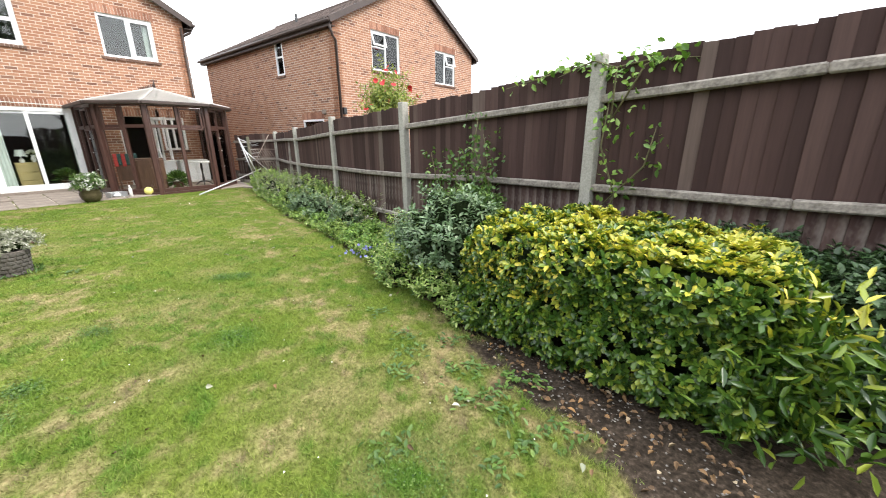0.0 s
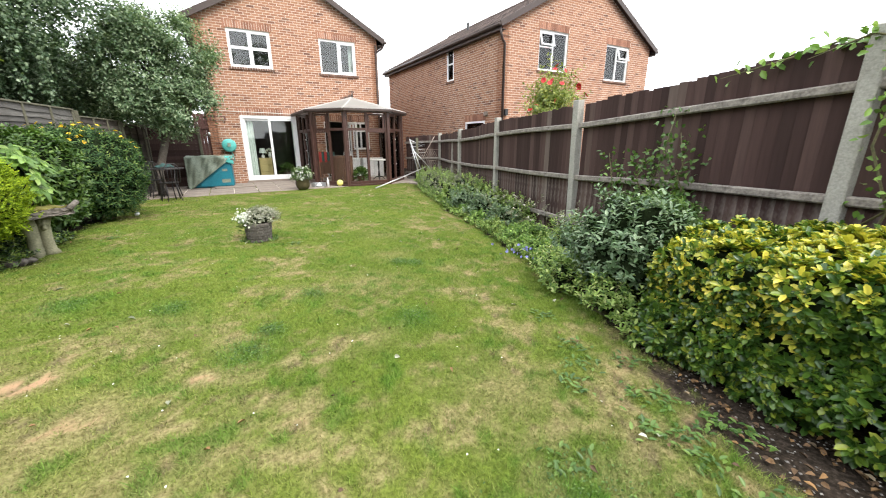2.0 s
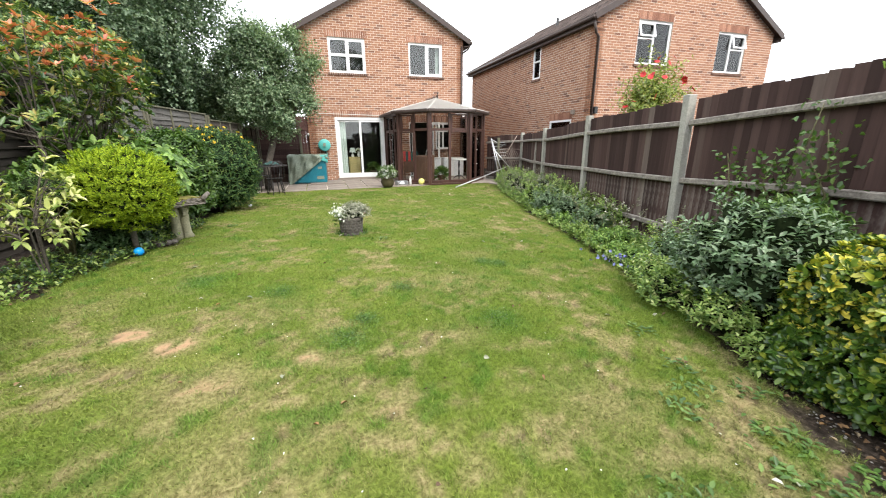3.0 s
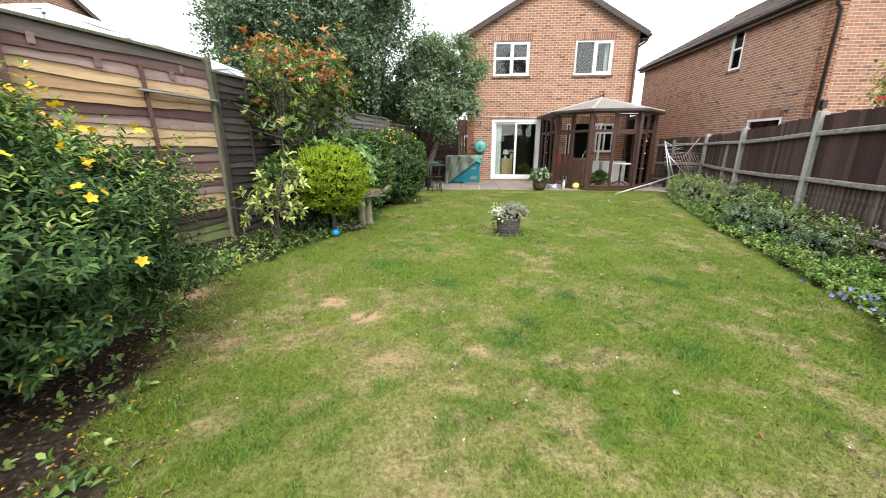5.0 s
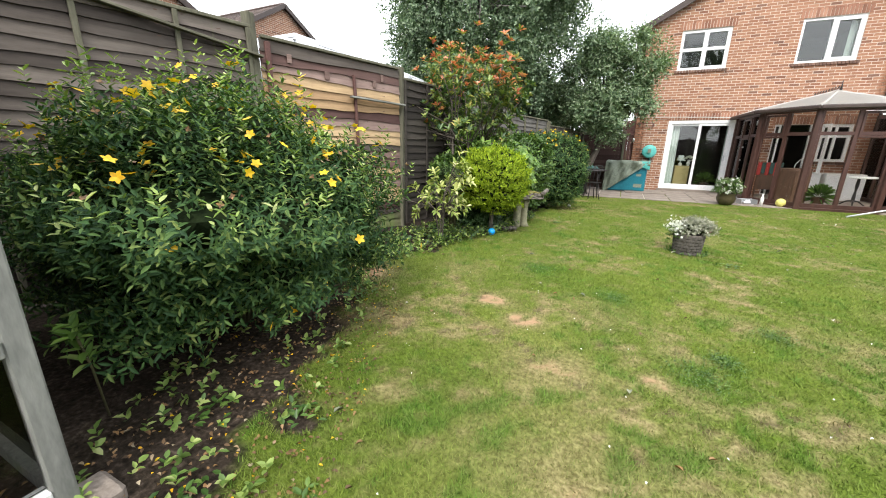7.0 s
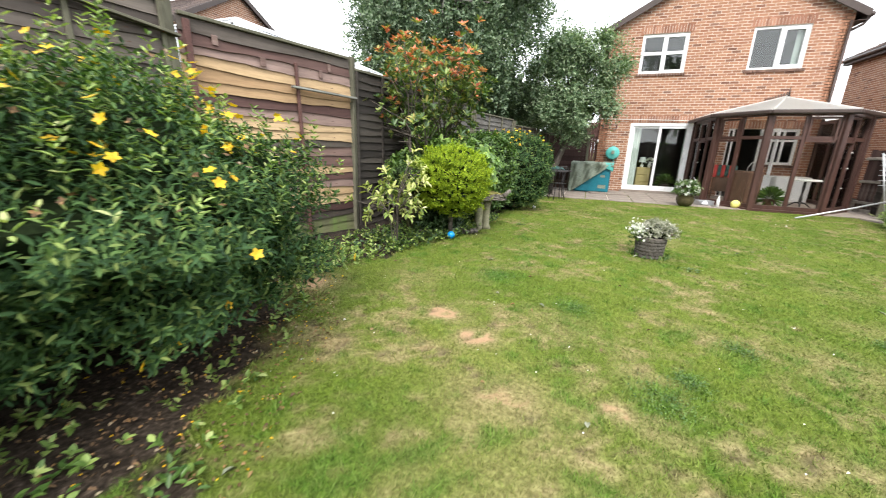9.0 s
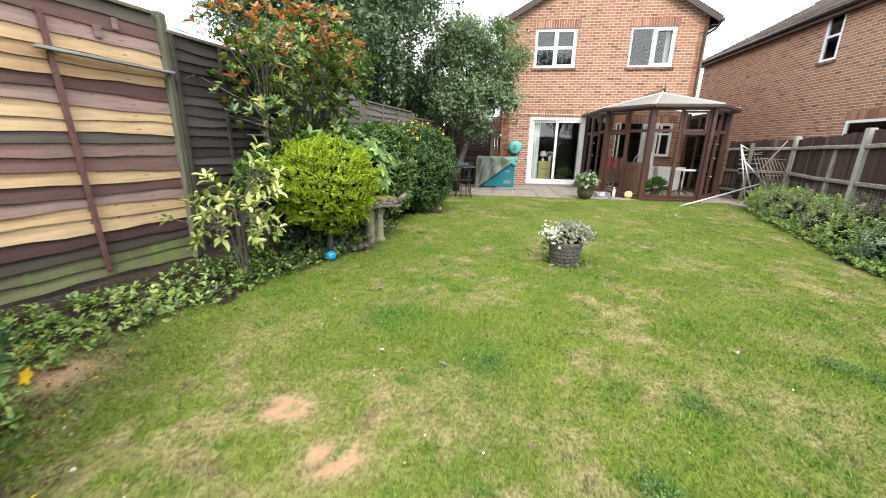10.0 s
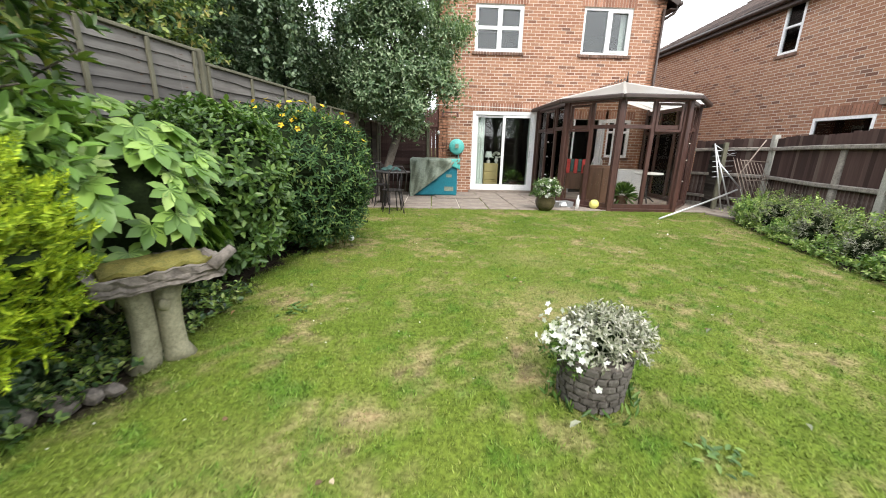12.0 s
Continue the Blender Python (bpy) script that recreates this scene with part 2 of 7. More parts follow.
M["metal"] = surface("galvanised_metal", (0.45, 0.46, 0.47), (0.62, 0.63, 0.64), 10, 0.4, 0.1, metal=0.7)
M["rust"] = surface("rusted_wire", (0.12, 0.09, 0.075), (0.3, 0.24, 0.2), 10, 0.8, 0.3)
M["iron"] = surface("dark_iron", (0.02, 0.018, 0.018), (0.05, 0.045, 0.045), 10, 0.5, 0.2, metal=0.3)
for key in ("cons_roof",):
    t = M[key].node_tree
    tr, mx, ou = t.nodes.new("ShaderNodeBsdfTranslucent"), t.nodes.new("ShaderNodeMixShader"), t.nodes["Material Output"]
    tr.inputs["Color"].default_value, mx.inputs["Fac"].default_value = (0.96, 0.95, 0.93, 1), 0.72
    t.links.new(t.nodes["Principled BSDF"].outputs["BSDF"], mx.inputs[1])
    t.links.new(tr.outputs["BSDF"], mx.inputs[2])
    t.links.new(mx.outputs["Shader"], ou.inputs["Surface"])
M["fabric"] = surface("white_canvas", (0.62, 0.65, 0.69), (0.72, 0.745, 0.78), 1.5, 0.8, 0.1)
M["blue"] = surface("blue_ball", (0.0, 0.2, 0.55), (0.01, 0.3, 0.7), 8, 0.3, 0.05)
M["yellowball"] = surface("yellow_ball", (0.65, 0.6, 0.12), (0.75, 0.72, 0.25), 14, 0.5, 0.05)
# Walls coloured nearly black so the rooms look unlit through the glass.
M["room"] = surface("room_shade_paint", (0.05, 0.047, 0.042), (0.08, 0.075, 0.065), 2, 0.9, 0.05)
M["curtain"] = surface("pale_curtain", (0.55, 0.62, 0.58), (0.7, 0.75, 0.71), 3, 0.9, 0.2)
M["netting"] = surface("white_net", (0.7, 0.71, 0.72), (0.8, 0.8, 0.8), 6, 0.9, 0.2)
M["ochre"] = surface("ochre_cabinet", (0.42, 0.33, 0.14), (0.52, 0.42, 0.2), 5, 0.6, 0.1)
M["white"] = surface("white_paint", (0.7, 0.7, 0.68), (0.8, 0.8, 0.78), 6, 0.5, 0.1)
M["red"] = surface("red_cloth", (0.3, 0.03, 0.03), (0.4, 0.06, 0.05), 30, 0.9, 0.3)
M["navy"] = surface("dark_cloth", (0.02, 0.05, 0.05), (0.04, 0.09, 0.08), 30, 0.9, 0.3)
M["doorwood"] = surface("brown_cupboard", (0.07, 0.036, 0.022), (0.12, 0.065, 0.04), 3, 0.5, 0.1, 30, stretch=(1, 1, 0.1))
M["pebble"] = pieces("pebble", [(0.0, (0.12, 0.11, 0.1)), (1.0, (0.35, 0.33, 0.3))], (40, 40, 40), 0.9, True)
M["deadleaf"] = leaf_mat("dead_leaf", [(0.0, (0.08, 0.05, 0.03)), (0.5, (0.17, 0.1, 0.05)), (0.85, (0.3, 0.17, 0.07)), (1.0, (0.4, 0.33, 0.23))], 0.8, 0.1)
M["l_hedge"] = leaf_mat("hedge_leaf", [(0.0, (0.022, 0.055, 0.01)), (0.5, (0.058, 0.13, 0.018)), (0.82, (0.15, 0.235, 0.028)), (1.0, (0.34, 0.38, 0.05))], 0.33, 0.2, 0.5)
M["l_hedge_y"] = leaf_mat("yellow_hedge_leaf", [(0.0, (0.15, 0.23, 0.03)), (0.5, (0.44, 0.44, 0.055)), (1.0, (0.8, 0.67, 0.1))], 0.35, 0.22, 0.5)
M["l_hyp"] = leaf_mat("hypericum_leaf", [(0.0, (0.018, 0.05, 0.018)), (0.5, (0.05, 0.112, 0.034)), (0.85, (0.105, 0.185, 0.05)), (1.0, (0.22, 0.28, 0.08))], 0.65, 0.22, 0.25)
M["l_mid"] = leaf_mat("mid_green_leaf", [(0.0, (0.04, 0.09, 0.02)), (0.6, (0.09, 0.17, 0.035)), (1.0, (0.17, 0.26, 0.06))], 0.4, 0.25)
M["l_blue"] = leaf_mat("blue_green_leaf", [(0.0, (0.05, 0.1, 0.04)), (0.6, (0.13, 0.21, 0.1)), (1.0, (0.32, 0.41, 0.25))], 0.35, 0.18, 0.5)
M["l_dark"] = leaf_mat("ivy_leaf", [(0.0, (0.02, 0.045, 0.015)), (0.7, (0.05, 0.1, 0.035)), (1.0, (0.11, 0.17, 0.07))], 0.35, 0.12)
M["l_lime"] = leaf_mat("golden_conifer", [(0.0, (0.09, 0.16, 0.008)), (0.35, (0.24, 0.36, 0.014)), (1.0, (0.52, 0.62, 0.035))], 0.75, 0.25)
M["l_var"] = leaf_mat("variegated_leaf", [(0.0, (0.14, 0.22, 0.04)), (0.4, (0.34, 0.42, 0.1)), (0.75, (0.55, 0.57, 0.2)), (1.0, (0.78, 0.74, 0.42))], 0.4, 0.25)
M["l_pho"] = leaf_mat("photinia_leaf", [(0.0, (0.035, 0.085, 0.028)), (0.5, (0.105, 0.175, 0.05)), (0.85, (0.27, 0.34, 0.08)), (1.0, (0.44, 0.36, 0.12))], 0.35, 0.25)
M["l_border"] = leaf_mat("border_leaf", [(0.0, (0.07, 0.14, 0.03)), (0.4, (0.2, 0.31, 0.07)), (0.85, (0.36, 0.46, 0.13)), (1.0, (0.52, 0.55, 0.25))], 0.5, 0.3)
M["l_rose"] = leaf_mat("rose_leaf", [(0.0, (0.1, 0.15, 0.02)), (0.6, (0.22, 0.28, 0.05)), (1.0, (0.42, 0.42, 0.12))], 0.4, 0.3)
M["l_red"] = leaf_mat("red_young_leaf", [(0.0, (0.5, 0.12, 0.07)), (0.6, (0.74, 0.26, 0.15)), (1.0, (0.78, 0.45, 0.28))], 0.4, 0.3)
M["l_fig"] = leaf_mat("large_pale_leaf", [(0.0, (0.07, 0.15, 0.025)), (0.5, (0.15, 0.27, 0.05)), (0.8, (0.27, 0.42, 0.09)), (1.0, (0.38, 0.5, 0.16))], 0.4, 0.25)
M["l_birch"] = leaf_mat("birch_leaf", [(0.0, (0.035, 0.075, 0.03)), (0.6, (0.11, 0.17, 0.09)), (1.0, (0.3, 0.38, 0.25))], 0.45, 0.25)
M["l_apple"] = leaf_mat("apple_leaf", [(0.0, (0.05, 0.1, 0.045)), (0.5, (0.14, 0.22, 0.105)), (1.0, (0.38, 0.46, 0.3))], 0.4, 0.28)
M["l_grey"] = leaf_mat("silver_leaf", [(0.0, (0.13, 0.15, 0.09)), (0.6, (0.3, 0.31, 0.22)), (1.0, (0.6, 0.57, 0.52))], 0.7, 0.15)
M["p_yellow"] = leaf_mat("yellow_petal", [(0.0, (0.75, 0.42, 0.01)), (1.0, (0.9, 0.62, 0.02))], 0.5, 0.25)
M["p_white"] = leaf_mat("white_petal", [(0.0, (0.65, 0.66, 0.62)), (1.0, (0.85, 0.85, 0.82))], 0.6, 0.25)
M["p_red"] = leaf_mat("red_petal", [(0.0, (0.35, 0.01, 0.015)), (1.0, (0.6, 0.03, 0.03))], 0.5, 0.25)
M["p_blue"] = leaf_mat("blue_petal", [(0.0, (0.16, 0.17, 0.5)), (1.0, (0.35, 0.35, 0.7))], 0.6, 0.25)
M["p_pink"] = leaf_mat("pink_petal", [(0.0, (0.5, 0.12, 0.26)), (1.0, (0.65, 0.28, 0.4))], 0.6, 0.25)
M["black"] = surface("dark_plastic", (0.01, 0.01, 0.012), (0.03, 0.03, 0.03), 5, 0.5, 0.1)


# ---- builders ----
def thing(name, at=(0, 0, 0), turn=0.0, label="", category="", group="", tilt=(0, 0)):
    ob = new(name)
    ob.matrix_world = pose(*at, tilt[0], tilt[1], turn)
    ob.empty_display_size = 0.1
    return tagged(ob, label, category, group)


def hold(ob, parent, label="", kind=""):
    if parent is not None:
        ob.parent = parent
    return tagged(ob, label=label, kind=kind)


def part(name, bm, mat, parent, label="", at=None, smooth=False):
    me = bpy.data.meshes.new(name)
    bm.to_mesh(me)
    bm.free()
    if smooth:
        me.polygons.foreach_set("use_smooth", [True] * len(me.polygons))
    me.materials.append(M[mat])
    ob = new(name, me)
    if at is not None:
        ob.matrix_basis = at if isinstance(at, Matrix) else Matrix.Translation(at)
    return hold(ob, parent, label)


def raw(name, verts, faces, mat, parent=None, label="", kind="", smooth=False):
    """A mesh from arrays; faces all of one size."""
    v, f = np.asarray(verts, dtype=np.float32), np.asarray(faces, dtype=np.int32)
    me = bpy.data.meshes.new(name)
    me.vertices.add(len(v))
    me.vertices.foreach_set("co", v.ravel())
    k = f.shape[1]
    me.loops.add(f.size)
    me.loops.foreach_set("vertex_index", f.ravel())
    me.polygons.add(len(f))
    me.polygons.foreach_set("loop_start", np.arange(0, f.size, k, dtype=np.int32))
    me.polygons.foreach_set("loop_total", np.full(len(f), k, dtype=np.int32))
    if smooth:
        me.polygons.foreach_set("use_smooth", np.ones(len(f), dtype=bool))
    me.update(calc_edges=True)
    me.materials.append(M[mat])
    return hold(new(name, me), parent, label, kind)


def block(sx, sy, sz, bevel=0.004, origin=(0, 0, 0)):
    bm = bmesh.new()
    bmesh.ops.create_cube(bm, size=1.0, matrix=Matrix.Translation(origin) @ Matrix.Diagonal((sx, sy, sz, 1)))
    if bevel:
        bmesh.ops.bevel(bm, geom=bm.edges[:], offset=bevel, segments=1, affect="EDGES")
    return bm


def bar(name, p, q, w, d, mat, parent, label="", bevel=0.003, up=(0, 0, 1)):
    """A squared timber from p to q."""
    p, q = Vector(p), Vector(q)
    z = (q - p).normalized()
    u = Vector(up)
    if abs(z.dot(u)) > 0.95:
        u = Vector((0, 1, 0))
    x = u.cross(z).normalized()
    y = z.cross(x)
    m = Matrix((x, y, z)).transposed().to_4x4()
    m.translation = (p + q) / 2
    return part(name, block(w, d, (q - p).length, bevel), mat, parent, label, m)


def tube_bm(points, radii, sides=8, bm=None):
    bm = bm or bmesh.new()
    pts = [Vector(p) for p in points]
    rings = []
    for i, p in enumerate(pts):
        d = (pts[min(i + 1, len(pts) - 1)] - pts[max(i - 1, 0)]).normalized()
        a = d.orthogonal().normalized()
        if i:
            a = (prev - d * prev.dot(d)).normalized()
        prev = a
        b = d.cross(a)
        r = radii[i] if isinstance(radii, (list, tuple)) else radii
        rings.append([bm.verts.new(p + (a * math.cos(2 * math.pi * k / sides) + b * math.sin(2 * math.pi * k / sides)) * r) for k in range(sides)])
    for r0, r1 in zip(rings, rings[1:]):
        for k in range(sides):
            bm.faces.new((r0[k], r0[(k + 1) % sides], r1[(k + 1) % sides], r1[k]))
    bm.faces.new(rings[0][::-1])
    bm.faces.new(rings[-1])
    return bm


def tube(name, points, radii, mat, parent, label="", sides=8):
    return part(name, tube_bm(points, radii, sides), mat, parent, label, smooth=True)


def lathe_bm(profile, sides=20, wobble=0.0):
    bm = bmesh.new()
    rings = [[bm.verts.new(((r + wobble * math.sin(3 * k + z * 40)) * math.cos(2 * math.pi * k / sides), (r + wobble * math.cos(2 * k + z * 30)) * math.sin(2 * math.pi * k / sides), z)) for k in range(sides)] for r, z in profile]
    for a, b in zip(rings, rings[1:]):
        for k in range(sides):
            bm.faces.new((a[k], a[(k + 1) % sides], b[(k + 1) % sides], b[k]))
    bm.faces.new(rings[0][::-1])
    bm.faces.new(rings[-1])
    return bm


def G(x, y):
    """Height of the ground."""
    f = 1 if y < 5 else 0 if y > 11 else 0.5 + 0.5 * math.cos((y - 5) / 6 * math.pi)
    cx = max(-8.0, min(8.0, x))
    return (-0.04 - 0.04 * cx + 0.012 * max(-6, y)) * f


def Gv(x, y):
    f = np.where(y < 5, 1.0, np.where(y > 11, 0.0, 0.5 + 0.5 * np.cos((y - 5) / 6 * np.pi)))
    return (-0.04 - 0.04 * np.clip(x, -8, 8) + 0.012 * np.maximum(-6, y)) * f


def lumps(d, freq, rs, k=5):
    """Smooth random relief over points or directions."""
    s = np.zeros(len(d))
    for i in range(k):
        w = rs.normal(size=3) * freq * (1 + 0.5 * i)
        s += np.sin(d @ w + rs.uniform(0, 6.28)) / (1 + 0.35 * i)
    return s / 2.6


def unit(v):
    return v / np.maximum(1e-9, np.linalg.norm(v, axis=1, keepdims=True))


def leaves(name, P, D, N, L, W, mat, parent=None, label="", kind="", fold=0.25, curl=0.15, far=0.72, wide=0.75):
    """One folded oval leaf at each P, along D, facing N."""
    D = unit(D)
    S = unit(np.cross(D, N))
    N = np.cross(S, D)
    L, W = np.broadcast_to(L, (len(P),))[:, None], np.broadcast_to(W, (len(P),))[:, None] / 2
    up = fold * W
    v = np.stack([P, P + D * L * 0.35 + S * W + N * up, P + D * L * far + S * W * wide + N * (up - curl * L * 0.3), P + D * L - N * curl * L,
                  P + D * L * far - S * W * wide + N * (up - curl * L * 0.3), P + D * L * 0.35 - S * W + N * up], axis=1).reshape(-1, 3)
    base = np.arange(len(P))[:, None] * 6
    f = np.concatenate([base + np.array([[0, 1, 2, 3]]), base + np.array([[0, 3, 4, 5]])], axis=0)
    return raw(name, v, f, mat, parent, label, kind)


def shoots(S, O, rs, per, length, leaf, spread=0.9, whorl=False):
    """Leaves set along shoots that start at S and grow along O: places, directions, normals, sizes."""
    n = len(S)
    a = unit(np.cross(O, rs.normal(size=(n, 3))))
    b = np.cross(O, a)
    P, D, N = [], [], []
    ln = length * rs.uniform(0.6, 1.2, n)[:, None]
    for j in range(per):
        t = (j // 2 + 1) / (per / 2) if not whorl else rs.uniform(0.75, 1.0)
        ang = (j % 2) * math.pi + (j // 2) * 1.57 + rs.uniform(0, 0.5, n) if not whorl else 6.28 * j / per + rs.uniform(0, 0.4, n)
        side = a * np.cos(ang)[:, None] + b * np.sin(ang)[:, None]
        d = unit(side * spread + O * (0.35 + 0.4 * t) + rs.normal(size=(n, 3)) * 0.15)
        P.append(S + O * ln * t)
        D.append(d)
        N.append(unit(O + np.array([0, 0, 0.5]) - d * 0.3))
    P, D, N = np.concatenate(P), np.concatenate(D), np.concatenate(N)
    return P, D, N, leaf * rs.uniform(0.65, 1.15, len(P))


def shell(n, c, r, rs, lump=0.15, freq=2.5, low=-0.6, depth=0.25):
    """Places on an uneven rounded crown about c, with the way out."""
    d = unit(rs.normal(size=(int(n * 1.8), 3)))
    d = d[d[:, 2] > low][:n]
    k = 1 + lump * lumps(d, freq, np.random.RandomState(int(abs(c[0] * 97 + c[1] * 31)) + 5))
    k = k * (1 - depth * rs.uniform(0, 1, len(d)) ** 1.6)
    P = np.array(c) + d * np.array(r) * k[:, None]
    return P, unit(d / np.array(r))


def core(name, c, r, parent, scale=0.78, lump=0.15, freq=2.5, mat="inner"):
    """The inside of a bush: a solid core, its inner shade painted near-black."""
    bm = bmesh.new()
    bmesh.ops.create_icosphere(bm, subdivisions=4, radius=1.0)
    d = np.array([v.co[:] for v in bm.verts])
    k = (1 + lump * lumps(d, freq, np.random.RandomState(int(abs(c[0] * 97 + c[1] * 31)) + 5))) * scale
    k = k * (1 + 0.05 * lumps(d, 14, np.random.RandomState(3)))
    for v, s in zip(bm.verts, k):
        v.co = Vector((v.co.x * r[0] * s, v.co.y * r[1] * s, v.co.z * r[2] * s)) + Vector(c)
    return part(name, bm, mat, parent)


def stems(name, base, tips, r, mat, parent, rs, label=""):
    bm = bmesh.new()
    for tip in tips:
        b = Vector(base) + Vector((rs.uniform(-0.05, 0.05), rs.uniform(-0.05, 0.05), 0))
        mid = b.lerp(Vector(tip), 0.5) + Vector(rs.normal(size=3) * 0.04)
        tube_bm([b, mid, tip], [r, r * 0.7, r * 0.3], 5, bm)
    ob = part(name, bm, mat, parent, label, smooth=True)
    return tagged(ob, kind="stuff")


def shrub(name, at, r, zc, n, leaf, mat, label, rs, category="shrub", per=8, length=0.1, lump=0.15, spread=0.9, whorl=False, ratio=0.36, inner=0.78, up=0.35, low=-0.6, depth=0.3, flower=None, freq=2.5):
    """A rounded bush: stems, a dark core painted as inner shade, and shoots of leaves. zc: height of its middle above
    its foot.
    """
    ob = thing(name, (at[0], at[1], G(*at)), 0, label, category)
    c = (0, 0, zc)
    P, O = shell(n, c, r, rs, lump, freq, low, depth)
    O = unit(O + np.array([0, 0, up]) + rs.normal(size=P.shape) * 0.25)
    P2, D, N, L = shoots(P - O * length, O, rs, per, length, leaf, spread, whorl)
    leaves("foliage", P2, D, N, L, L * ratio, mat, ob, kind="stuff")
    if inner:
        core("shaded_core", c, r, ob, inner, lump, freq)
    tips = [P[i] * 0.8 + np.array(c) * 0.2 for i in rs.randint(0, len(P), 9)]
    stems("stem", (0, 0, 0), [tuple(t) for t in tips], 0.012, "stem", ob, rs)
    return ob, P, O


def flower_heads(name, pts, size, mat, parent, rs, petals=5, label="", out=None):
    n = len(pts)
    A = unit(rs.normal(size=(n, 3)) + np.array([0, 0, 0.7]) + (0 if out is None else out * 1.5))
    a = unit(np.cross(A, rs.normal(size=(n, 3))))
    b = np.cross(A, a)
    P, D, N = [], [], []
    for j in range(petals):
        ang = 2 * math.pi * j / petals
        P.append(pts)
        D.append(a * math.cos(ang) + b * math.sin(ang) + A * 0.25)
        N.append(A)
    return leaves(name, np.concatenate(P), np.concatenate(D), np.concatenate(N), size, size * 0.7, mat, parent, label, "stuff", 0.1, 0.05)


def boxes_bm(cells, bevel=0.003):
    bm = bmesh.new()
    for x0, x1, y0, y1, z0, z1 in cells:
        bmesh.ops.create_cube(bm, size=1.0, matrix=Matrix.Translation(((x0 + x1) / 2, (y0 + y1) / 2, (z0 + z1) / 2)) @ Matrix.Diagonal((x1 - x0, y1 - y0, z1 - z0, 1)))
    if bevel:
        bmesh.ops.bevel(bm, geom=bm.edges[:], offset=bevel, segments=1, affect="EDGES")
    return bm


def ring_bm(x0, x1, z0, z1, f, y0, y1):
    """A rectangular frame, f wide, from y0 to y1."""
    bm = bmesh.new()
    loops = []
    for y in (y0, y1):
        for d in (0, f):
            loops.append([bm.verts.new(p) for p in ((x0 + d, y, z0 + d), (x1 - d, y, z0 + d), (x1 - d, y, z1 - d), (x0 + d, y, z1 - d))])
    fo, fi, bo, bi = loops
    for k in range(4):
        j = (k + 1) % 4
        for a, b in ((fo, fi), (fi, bi), (bi, bo), (bo, fo)):
            bm.faces.new((a[k], a[j], b[j], b[k]))
    bmesh.ops.recalc_face_normals(bm, faces=bm.faces[:])
    bmesh.ops.bevel(bm, geom=bm.edges[:], offset=0.003, segments=1, affect="EDGES")
    return bm


CUBE_F = np.array([[0, 1, 5, 4], [1, 3, 7, 5], [3, 2, 6, 7], [2, 0, 4, 6], [4, 5, 7, 6], [0, 2, 3, 1]])


